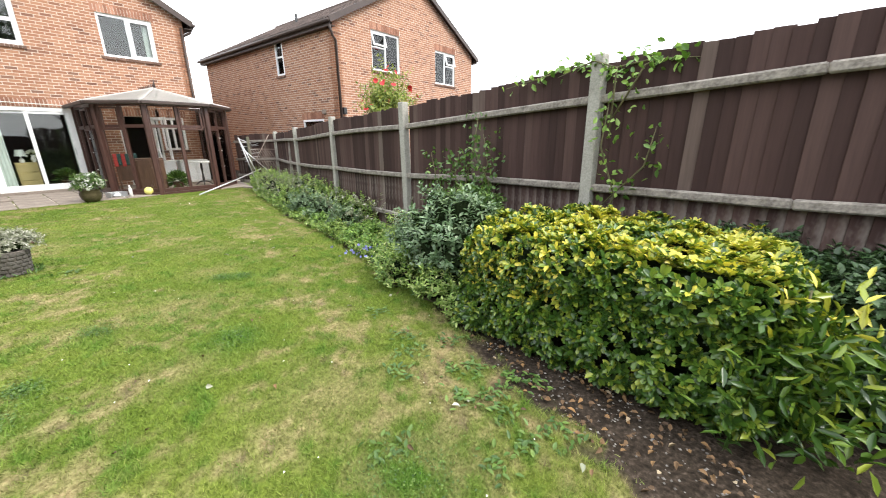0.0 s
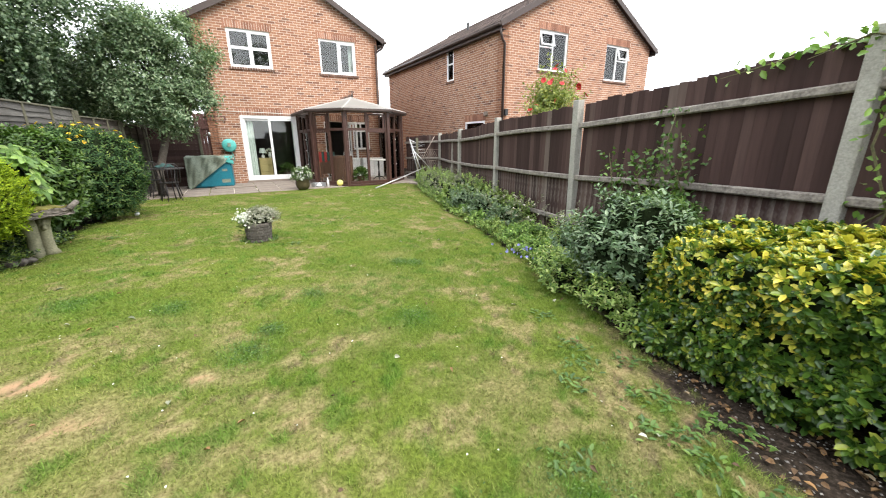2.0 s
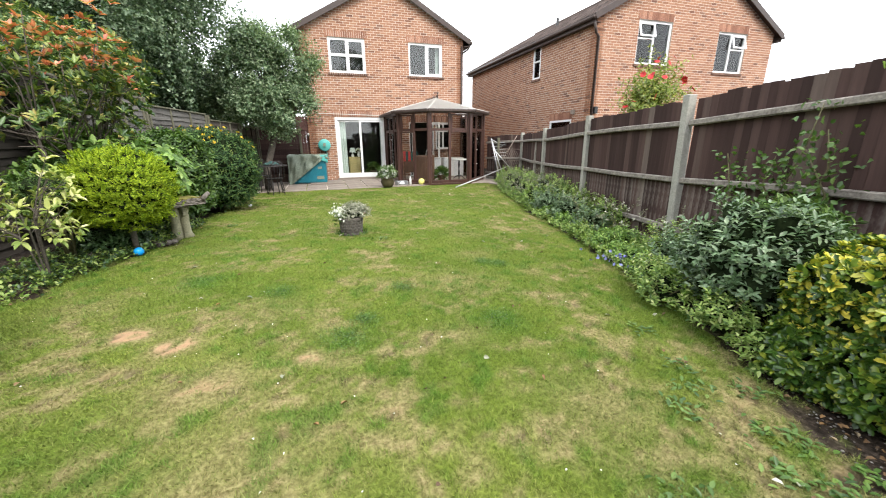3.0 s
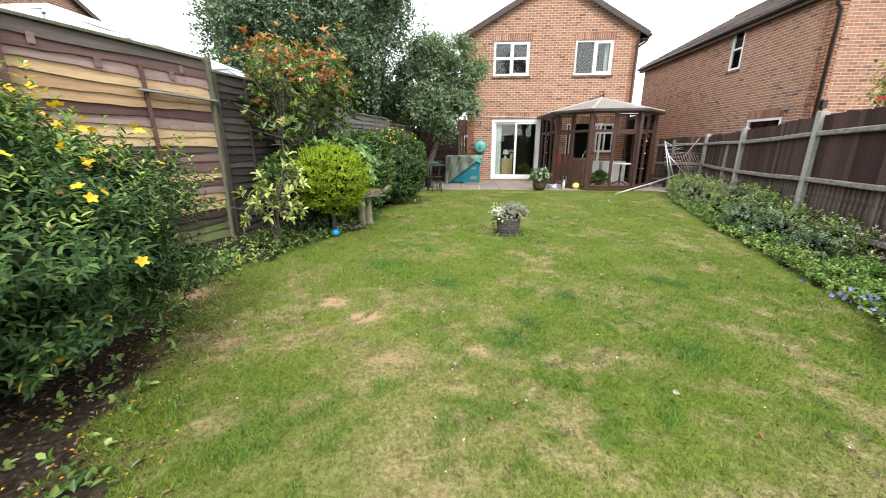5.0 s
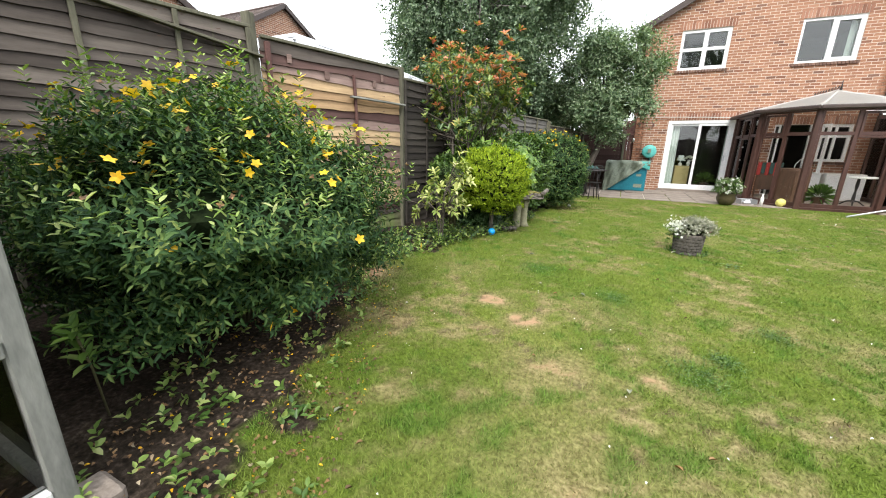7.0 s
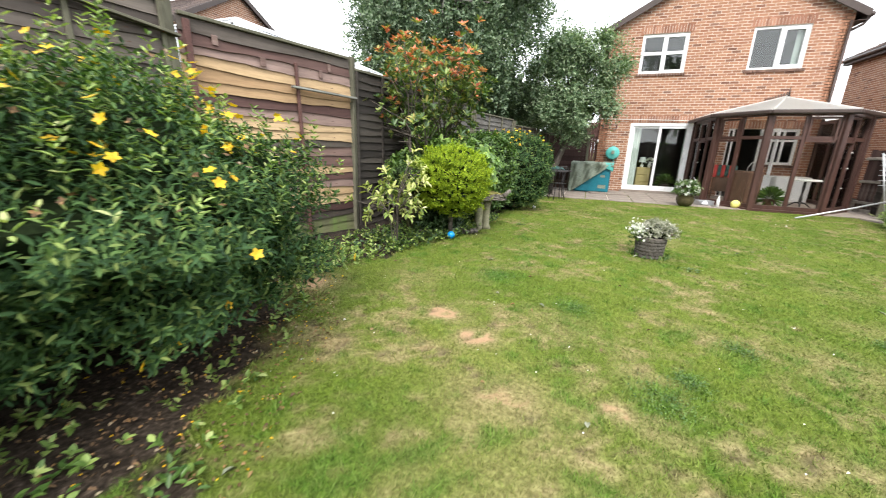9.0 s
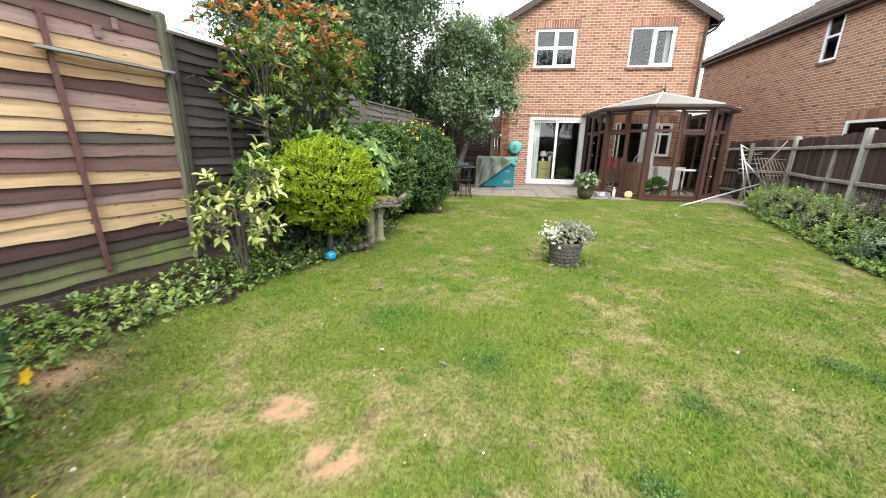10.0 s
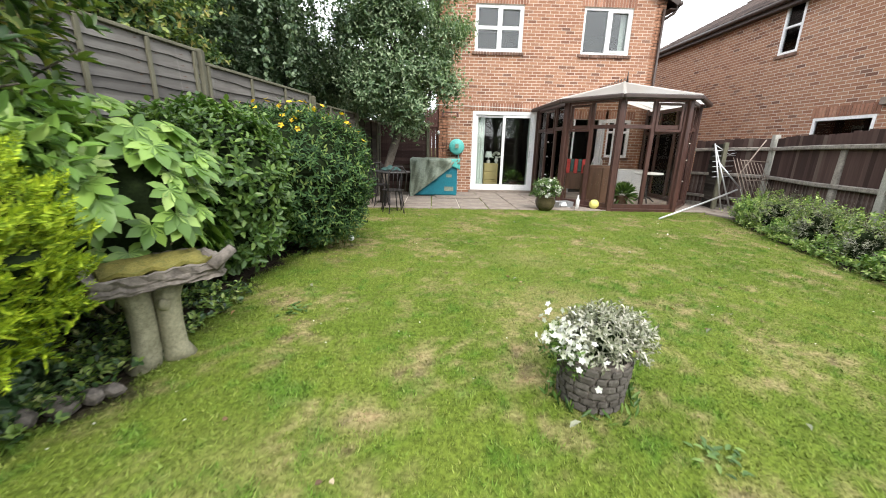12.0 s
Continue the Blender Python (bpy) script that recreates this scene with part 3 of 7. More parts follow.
def brick_wall(house, name, o, u, n, width, height, openings, peak=0.0, bricks="brick_rest", thick=0.25, near=None):
    """A wall of laid bricks. o: foot of its start; u: along; n: outwards; peak: rise of its gable."""
    o, u, n = Vector(o), Vector(u), Vector(n)
    up = Vector((0, 0, 1))
    us = sorted({0.0, width, *[v for q in openings for v in q[:2]]})
    zs = sorted({0.0, height, *[v for q in openings for v in q[2:]]})
    bm = bmesh.new()

    def slab(pts):
        a = [bm.verts.new(o + u * x + up * z) for x, z in pts]
        b = [bm.verts.new(o + u * x + up * z - n * thick) for x, z in pts]
        bm.faces.new(a)
        bm.faces.new(b[::-1])
        for k in range(len(pts)):
            j = (k + 1) % len(pts)
            bm.faces.new((a[k], b[k], b[j], a[j]))

    for x0, x1 in zip(us, us[1:]):
        for z0, z1 in zip(zs, zs[1:]):
            cx, cz = (x0 + x1) / 2, (z0 + z1) / 2
            if not any(q[0] < cx < q[1] and q[2] < cz < q[3] for q in openings):
                slab([(x0, z0), (x1, z0), (x1, z1), (x0, z1)])
    if peak:
        slab([(0, height), (width, height), (width / 2, height + peak)])
    bmesh.ops.remove_doubles(bm, verts=bm.verts[:], dist=0.0005)
    bmesh.ops.recalc_face_normals(bm, faces=bm.faces[:])
    wall = part(name, bm, "mortar", house, "brick wall with pale mortar joints")
    laid = []
    rs = np.random.RandomState(len(name) + int(width * 10))
    row, z = 0, 0.005
    while z < height + peak - 0.1:
        z1 = z + 0.063
        lo, hi = 0.0, width
        if z1 > height:
            inset = (z1 - height) / peak * width / 2
            lo, hi = inset, width - inset
        spans = [(lo, hi)]
        for q in openings:
            top = q[3] + 0.17
            if z1 > q[2] - 0.02 and z < top:
                e0, e1 = q[0] - (0.05 if z > q[3] - 0.01 else 0), q[1] + (0.05 if z > q[3] - 0.01 else 0)
                spans = [s for a, b in spans for s in ((a, min(b, e0)), (max(a, e1), b)) if s[1] - s[0] > 0.03]
        for a, b in spans:
            x = math.floor(a / 0.225) * 0.225 - (0.1125 if row % 2 else 0)
            while x < b:
                x0, x1 = max(a, x), min(b, x + 0.212)
                if x1 - x0 > 0.008:
                    laid.append((x0, x1, z, z1, rs.uniform(0.002, 0.005)))
                x += 0.225
        row += 1
        z += 0.075
    whole = [k for k, q in enumerate(laid) if q[1] - q[0] > 0.211]
    single = []
    if near:
        whole.sort(key=lambda k: (laid[k][0] - near[0]) ** 2 + (laid[k][2] - near[1]) ** 2)
        single = whole[:300]
    chosen = set(single)
    V, F = [], []
    U, Nn = np.array(u), np.array(n)
    for k, (x0, x1, za, zb, out) in enumerate(laid):
        if k in chosen:
            continue
        base = len(V) * 8
        c = [np.array(o) + U * x + np.array([0, 0, zz]) + Nn * d for d in (-0.01, out) for zz in (za, zb) for x in (x0, x1)]
        V.append(c)
        F.append(CUBE_F[:5] + base)
    raw(name + "_brickwork", np.concatenate(V), np.concatenate(F), bricks, house, kind="stuff").data.shade_flat()
    return wall, o, u, n, [laid[k] for k in single]


def lay_single(wall, o, u, n, cells):
    me = None
    for x0, x1, z0, z1, out in cells:
        if me is None:
            bm = block(0.212, 0.02, 0.063, 0.0015)
            me = bpy.data.meshes.new("brick")
            bm.to_mesh(me)
            bm.free()
            me.materials.append(M["brick"])
        ob = new("brick", me)
        m = Matrix((u, n, (0, 0, 1))).transposed().to_4x4()
        m.translation = o + u * (x0 + x1) / 2 + Vector((0, 0, (z0 + z1) / 2)) + n * (out - 0.01)
        ob.matrix_basis = m
        ob.parent = wall


def soldier_row(name, house, o, u, n, x0, x1, z, mat="soldier", tall=0.215, proud=0.012, flat=False):
    V, F = [], []
    U, Nn, O = np.array(u), np.array(n), np.array(o)
    x = x0
    while x < x1 - 0.03:
        base = len(V) * 8
        e = min(x + 0.062, x1)
        V.append([O + U * a + np.array([0, 0, c]) + Nn * d for d in (-0.01, proud) for c in (z, z + tall) for a in (x, e)])
        F.append(CUBE_F + base)
        x += 0.075
    row = raw(name, np.concatenate(V), np.concatenate(F), mat, house, kind="stuff")
    row.data.shade_flat()
    return row


def window(house, at, turn, w, h, cols, rows, mat="upvc", frame=0.07, depth=0.07, sash=None, open_top=None, name="window", bar_w=0.05):
    """A window frame with its panes. cols, rows: places of the bars as shares."""
    xs = [frame] + [c * w for c in cols] + [w - frame]
    zs = [frame] + [r * h for r in rows] + [h - frame]
    ob = part(name, ring_bm(0, w, 0, h, frame, 0, depth), mat, house, "", pose(*at, 0, 0, turn))
    for c in cols:
        part("glazing_bar", boxes_bm([(c * w - bar_w / 2, c * w + bar_w / 2, 0.002, depth - 0.004, frame, h - frame)]), mat, ob)
    for r in rows:
        part("glazing_bar", boxes_bm([(frame, w - frame, 0.006, depth - 0.01, r * h - bar_w / 2, r * h + bar_w / 2)]), mat, ob)
    for a, b in zip(xs, xs[1:]):
        for c, d in zip(zs, zs[1:]):
            q = part("pane", block(b - a, 0.006, d - c, 0), "glass" if mat == "upvc" else "cons_glass", ob, "", ((a + b) / 2, depth * 0.55, (c + d) / 2))
            q.visible_shadow = False
    return ob


# Added box behind a window; its dark walls stand in for interior shade.
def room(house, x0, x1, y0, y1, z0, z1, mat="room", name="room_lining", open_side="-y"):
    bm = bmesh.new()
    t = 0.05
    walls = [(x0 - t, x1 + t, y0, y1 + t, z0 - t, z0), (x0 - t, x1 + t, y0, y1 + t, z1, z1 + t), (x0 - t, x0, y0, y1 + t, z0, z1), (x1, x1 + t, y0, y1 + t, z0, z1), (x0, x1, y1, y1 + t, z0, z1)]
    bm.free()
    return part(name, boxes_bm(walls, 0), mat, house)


def curtain(house, x0, x1, y, z0, z1, mat="curtain", folds=7, name="curtain", depth=0.03):
    n = folds * 6
    V, F = [], []
    for k in range(n + 1):
        s = k / n
        x = x0 + (x1 - x0) * s
        yy = y + depth * math.sin(s * folds * 2 * math.pi)
        V += [(x, yy, z0), (x, yy, z1), (x, yy + 0.004, z0), (x, yy + 0.004, z1)]
    for k in range(n):
        a = 4 * k
        F += [(a, a + 4, a + 5, a + 1), (a + 2, a + 3, a + 7, a + 6)]
    return raw(name, V, F, mat, house, smooth=True)


def gable_roof(house, x0, x1, y0, y1, eave, peak, over=0.2, front=0.16):
    """Two pitches of tiles with ridge, verge boards, fascias and gutters. Local coordinates, ridge along y."""
    mid, half = (x0 + x1) / 2, (x1 - x0) / 2
    slope = peak / half
    ln = math.hypot(half + over, (half + over) * slope)
    ang = math.atan(slope)
    for side in (-1, 1):
        cells_v, cells_f = [], []
        rows, colsn = int(ln / 0.3), int((y1 - y0 + 2 * front) / 0.3)
        for r in range(rows + 1):
            for c in range(colsn + 1):
                d0, d1 = r * 0.3 - 0.04, min(ln, r * 0.3 + 0.3)
                ya, yb = y0 - front + c * 0.3, min(y1 + front, y0 - front + c * 0.3 + 0.29)
                if yb <= ya or d1 <= d0:
                    continue
                base = len(cells_v) * 8
                pts = []
                for lift in (0.0, 0.02):
                    for d, extra in ((d0, 0.05), (d1, 0.075)):
                        for y in (ya, yb):
                            hx = side * d * math.cos(ang)
                            pts.append((mid + hx, y, eave + peak - d * math.sin(ang) + extra + lift + (0.012 if y == ya else 0)))
                cells_v.append(pts)
                cells_f.append(CUBE_F + base)
        raw("roof_tiles", np.concatenate(cells_v), np.concatenate(cells_f), "tile", house, kind="stuff").data.shade_flat()
        ex, ez = mid + side * (half + over), eave - over * slope
        # rafters' closing board under the tiles
        bm = bmesh.new()
        q = [(mid, eave + peak), (ex, ez)]
        a = [bm.verts.new((x, y, z + t)) for x, z in q for y in (y0 - front + 0.01, y1 + front - 0.01) for t in (0.0, 0.055)]
        bmesh.ops.convex_hull(bm, input=bm.verts[:])
        part("roof", bm, "fascia", house, "tiled roof pitch with dark boarded edge")
        part("fascia", boxes_bm([(min(ex - side * 0.02, ex), max(ex - side * 0.02, ex), y0 - front, y1 + front, ez - 0.16, ez + 0.03)]), "fascia", house)
        part("soffit", boxes_bm([(min(ex - side * over, ex - side * 0.02), max(ex - side * over, ex - side * 0.02), y0 - front, y1 + front, ez - 0.15, ez - 0.13)]), "fascia", house)
        gx = ex + side * 0.06
        tube("gutter", [(gx, y0 - front - 0.03, ez - 0.02), (gx, y1 + front, ez - 0.02)], 0.055, "fascia", house, sides=10)
        for y in (y0 - front - 0.022, ):
            bar("barge_board", (mid, y, eave + peak + 0.02), (ex + side * 0.02, y, ez + 0.0), 0.035, 0.17, "fascia", house)
    bar("ridge_tile", (mid, y0 - front, eave + peak + 0.08), (mid, y1 + front, eave + peak + 0.08), 0.2, 0.08, "tile", house, bevel=0.03)


# ---- our house ----
HB = (1.25, 14.0, 0.0)
house = thing("house", HB, 0, "red brick two-storey gabled house with white windows", "house")
rear_open = [(0.92, 2.68, 0.08, 2.2), (0.90, 2.14, 3.66, 4.76), (3.69, 4.97, 3.66, 4.76), (3.62, 4.62, 0.03, 2.05), (4.67, 5.32, 1.05, 2.05)]
wall_rear = brick_wall(house, "wall", (-3.07, 0, 0), (1, 0, 0), (0, -1, 0), 5.8, 4.98, rear_open, 1.6, near=(0.9, 1.4))
brick_wall(house, "wall", (2.73, 0, 0), (0, 1, 0), (1, 0, 0), 9.0, 4.98, [])
brick_wall(house, "wall", (-3.07, 9.0, 0), (0, -1, 0), (-1, 0, 0), 9.0, 4.98, [])
part("wall", boxes_bm([(-2.8, 2.46, 8.75, 9.0, 0, 4.95)], 0), "mortar", house)
gable_roof(house, -3.07, 2.73, 0, 9.0, 4.98, 1.6)
o_, u_, n_ = Vector((-3.07, 0, 0)), Vector((1, 0, 0)), Vector((0, -1, 0))
for q in rear_open:
    soldier_row("brick_lintel", house, o_, u_, n_, q[0] - 0.075, q[1] + 0.075, q[3] + 0.01)
for q in rear_open[1:3] + rear_open[4:]:
    soldier_row("window_sill", house, o_, u_, n_, q[0] - 0.06, q[1] + 0.06, q[2] - 0.075, "sill_brick", 0.07, 0.05)
w1 = window(house, (-2.17, 0.03, 3.66), 0, 1.24, 1.1, [0.5], [0.52], frame=0.075, bar_w=0.085)
part("opening_light", ring_bm(0.66, 1.17, 0.07, 1.03, 0.03, -0.012, 0.05), "upvc", w1)
w2 = window(house, (0.62, 0.03, 3.66), 0, 1.28, 1.1, [0.52], [], frame=0.06, bar_w=0.06)
part("opening_light", ring_bm(0.69, 1.23, 0.05, 1.05, 0.06, -0.02, 0.05), "upvc", w2)
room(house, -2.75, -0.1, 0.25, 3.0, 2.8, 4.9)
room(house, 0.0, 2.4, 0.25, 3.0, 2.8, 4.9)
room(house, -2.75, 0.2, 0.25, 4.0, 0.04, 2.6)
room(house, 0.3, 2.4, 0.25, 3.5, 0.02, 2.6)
curtain(house, 1.68, 1.86, 0.2, 3.66, 4.8, "curtain", 4)
# sliding door
pd = window(house, (-2.15, 0.0, 0.08), 0, 1.76, 2.12, [], [], frame=0.09, depth=0.12, name="patio_door")
for x0, y in ((0.09, 0.055), (0.84, 0.02)):
    part("sliding_sash", ring_bm(x0, x0 + 0.83, 0.09, 2.03, 0.065, y, y + 0.035), "upvc", pd)
part("door_handle", block(0.02, 0.03, 0.18, 0.005), "metal", pd, "", (1.63, -0.0, 1.0))
part("door_sill", boxes_bm([(-2.2, -0.34, -0.12, 0.02, 0.0, 0.08)]), "slab", house, "worn concrete door sill")
curtain(house, -2.05, -1.78, 0.2, 0.12, 2.2, "curtain", 4)
curtain(house, -0.55, -0.45, 0.2, 0.12, 2.2, "curtain", 2)
# inner door and window behind the conservatory
window(house, (0.55, 0.03, 0.03), 0, 0.16, 2.02, [], [], frame=0.04, name="door_frame")
dr = window(house, (1.36, 0.03, 0.03), 0, 0.19, 2.02, [], [], frame=0.05, name="door_frame")
part("door_leaf", ring_bm(0, 0.6, 0, 2.0, 0.09, 0, 0.04), "upvc", house, "white half open glazed door", pose(1.36, -0.02, 0.04, 0, 0, -70))
window(house, (1.6, 0.03, 1.05), 0, 0.65, 1.0, [0.5], [0.68], frame=0.07, bar_w=0.06)
tube("downpipe", [(2.66, -0.06, 4.75), (2.66, -0.07, 0.1)], 0.035, "fascia", house)
tube("gutter_outlet", [(2.98, -0.1, 4.8), (2.9, -0.08, 4.65), (2.66, -0.06, 4.5)], 0.035, "fascia", house)

# ---- the neighbour's house ----
NB = (10.45, 9.9, -0.1)
nb = thing("house", NB, 0, "red brick gabled house beyond the fence with dark gutters", "house")
nb_rear = [(1.55, 2.9, 3.75, 5.0), (4.95, 6.3, 3.65, 4.9)]
wall_nb = brick_wall(nb, "wall", (-3.8, 0, 0), (1, 0, 0), (0, -1, 0), 7.6, 5.0, nb_rear, 2.0)
nb_side = [(5.95, 6.45, 3.65, 4.85), (1.25, 2.55, 1.15, 2.12)]
so, su, sn = Vector((-3.8, 9.6, 0)), Vector((0, -1, 0)), Vector((-1, 0, 0))
wall_side = brick_wall(nb, "wall", so, su, sn, 9.6, 5.0, [(9.6 - b, 9.6 - a, c, d) for a, b, c, d in [(2.95, 3.47, 3.7, 4.92), (0.85, 2.1, 1.1, 2.12)]], near=(7.0, 3.0))
part("wall", boxes_bm([(3.55, 3.8, 0.25, 9.35, 0, 4.95), (-3.55, 3.55, 9.35, 9.6, 0, 4.95)], 0), "mortar", nb)
gable_roof(nb, -3.8, 3.8, 0, 9.6, 5.0, 2.0)
for q in nb_rear:
    soldier_row("brick_lintel", nb, Vector((-3.8, 0, 0)), Vector((1, 0, 0)), Vector((0, -1, 0)), q[0] - 0.05, q[1] + 0.05, q[3] + 0.01)
    soldier_row("window_sill", nb, Vector((-3.8, 0, 0)), Vector((1, 0, 0)), Vector((0, -1, 0)), q[0] - 0.05, q[1] + 0.05, q[2] - 0.075, "sill_brick", 0.07, 0.05)
for a, b, c, d in [(2.95, 3.47, 3.7, 4.92), (0.85, 2.1, 1.1, 2.12)]:
    if c < 2:
        soldier_row("brick_lintel", nb, so, su, sn, 9.6 - b - 0.05, 9.6 - a + 0.05, d + 0.01)
    soldier_row("window_sill", nb, so, su, sn, 9.6 - b - 0.05, 9.6 - a + 0.05, c - 0.075, "sill_brick", 0.07, 0.05)
for q in nb_rear:
    w = window(nb, (-3.8 + q[0], 0.04, q[2]), 0, q[1] - q[0], q[3] - q[2], [0.5], [], frame=0.06)
    hw, hh = (q[1] - q[0]) / 2, q[3] - q[2]
    left = q[0] < 3
    lx = 0.05 if left else hw + 0.02
    part("top_light", ring_bm(0, hw - 0.06, -0.42, 0, 0.05, 0, 0.04), "upvc", w, "white top light propped open", pose(lx, -0.01, hh - 0.06, -16))
    part("transom", boxes_bm([(lx, lx + hw - 0.06, 0.0, 0.07, hh - 0.53, hh - 0.48)]), "upvc", w)
    curtain(nb, -3.8 + q[0] + 0.05, -3.8 + q[1] - 0.05, 0.135, q[2] + 0.05, q[3] - 0.05, "netting", 10, "net_curtain", 0.01)
window(nb, (-3.81, 3.47, 3.7), -90, 0.52, 1.22, [], [0.5], frame=0.06)
window(nb, (-3.81, 2.1, 1.1), -90, 1.25, 1.02, [], [], frame=0.06)
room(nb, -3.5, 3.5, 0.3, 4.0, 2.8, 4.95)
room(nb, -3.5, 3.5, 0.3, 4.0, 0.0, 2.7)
tube("downpipe", [(-4.0, -0.14, 4.75), (-3.86, -0.07, 4.5), (-3.74, -0.05, 4.4), (-3.74, -0.05, 0)], 0.04, "fascia", nb)
tube("flue", [(-1.5, 5.5, 6.0), (-1.5, 5.5, 6.6)], 0.06, "black", nb)
part("gas_box", block(0.12, 0.1, 0.2, 0.01), "black", nb, "", (-3.6, -0.05, 2.35))
part("vent", block(0.1, 0.14, 0.14, 0.01), "slab", nb, "", (-3.84, 0.75, 2.35))

# ---- far houses ----


def far_house(at, turn, w, d, eave, peak, label):
    ob = thing("house", at, turn, label, "house")
    t = 0.25
    opens = [(w * 0.15, w * 0.15 + 1.1, eave - 1.35, eave - 0.3)]
    brick_wall(ob, "wall", (-w / 2, 0, 0), (1, 0, 0), (0, -1, 0), w, eave, opens, peak)
    window(ob, (-w / 2 + opens[0][0], 0.05, opens[0][2]), 0, 1.1, 1.05, [0.5], [])
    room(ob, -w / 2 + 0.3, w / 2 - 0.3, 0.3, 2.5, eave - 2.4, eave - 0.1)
    part("wall", boxes_bm([(w / 2 - t, w / 2, t, d, 0, eave), (-w / 2, -w / 2 + t, t, d, 0, eave), (-w / 2 + t, w / 2 - t, d - t, d, 0, eave)], 0), "mortar", ob)
    gable_roof(ob, -w / 2, w / 2, 0, d, eave, peak)
    return ob


far_house((-16.0, 12.8, -0.05), -90 + 180, 5.8, 8.0, 5.3, 1.7, "distant red brick gabled house beyond the fence")
far_house((-13.8, 4.0, 0.0), 90, 6.4, 8.0, 5.0, 1.8, "red brick gabled house with a white window beyond the fence")
far_house((3.6, 31.0, -0.1), 0, 7.0, 8.0, 4.9, 1.9, "pale rendered house far behind the passage")
far_house((13.5, -6.5, -0.1), 100, 6.0, 7.0, 2.6, 1.6, "low brick house with red tiles beyond the fence")

# ---- ground ----
PATCHES = [(-2.85, 2.35, 0.17, 1.5), (-1.74, 1.77, 0.1, 1.8), (-2.25, 1.62, 0.35, 0.85), (-2.1, 1.0, 0.55, 0.65), (-1.13, 2.9, 0.2, 0.55), (-0.4, 2.8, 0.35, 0.7), (-0.74, 1.8, 0.2, 0.6),
           (-2.55, 2.12, 0.16, 1.3), (-2.0, 2.6, 0.3, 0.5), (0.1, 3.6, 0.25, 0.6), (0.5, 2.9, 0.2, 0.6), (-1.0, 6.0, 0.5, 0.55), (-0.9, 7.2, 0.35, 0.5), (0.4, 4.6, 0.3, 0.5), (-0.2, 0.9, 0.35, 0.6), (-1.6, 0.3, 0.5, 0.5), (-3.35, 2.9, 0.3, 0.5), (-2.6, 4.4, 0.3, 0.35)]
LUSH = [(-1.5, 1.95, 0.2), (-1.35, 2.2, 0.12), (-0.95, 2.75, 0.13), (-2.0, 2.9, 0.16), (-2.7, 3.3, 0.2), (-0.35, 1.95, 0.2), (-0.4, 0.2, 0.3), (0.25, 3.2, 0.14), (0.1, 3.3, 0.12)]
EDGE_R = [(-6, -2.0), (-1.2, -0.1), (-0.6, 0.15), (-0.2, 0.3), (0.2, 0.46), (0.6, 0.72), (0.95, 0.88), (1.3, 1.08), (1.72, 1.25), (2.6, 1.52), (3.5, 1.8), (4.8, 2.12), (6.0, 2.42), (6.9, 2.7), (8.5, 3.1), (9.6, 3.5), (11, 4.2), (14, 4.6)]
EDGE_L = [(-6, -3.0), (0.3, -3.1), (0.6, -3.3), (1.2, -3.48), (1.9, -3.8), (2.3, -4.15), (2.8, -4.1), (3.3, -3.9), (3.84, -3.75), (4.85, -3.45), (7.2, -3.35), (9.5, -3.4), (14, -3.5)]


def edges(y):
    return np.interp(y, *zip(*EDGE_L)), np.interp(y, *zip(*EDGE_R))


def wob(x, y, f, seed):
    rs = np.random.RandomState(seed)
    return lumps(np.stack([x, y, x * 0], 1), f, rs, 6)


GRID = np.random.RandomState(99).uniform(0, 1, (256, 256))


def vn(x, y, size, off=0):
    """Smooth random values with lumps of that size."""
    u, v = x / size + off * 17.3, y / size + off * 5.7
    iu, iv = np.floor(u).astype(int), np.floor(v).astype(int)
    fu, fv = u - iu, v - iv
    fu, fv = fu * fu * (3 - 2 * fu), fv * fv * (3 - 2 * fv)
    g = lambda a, b: GRID[a % 256, b % 256]
    return (g(iu, iv) * (1 - fu) + g(iu + 1, iv) * fu) * (1 - fv) + (g(iu, iv + 1) * (1 - fu) + g(iu + 1, iv + 1) * fu) * fv


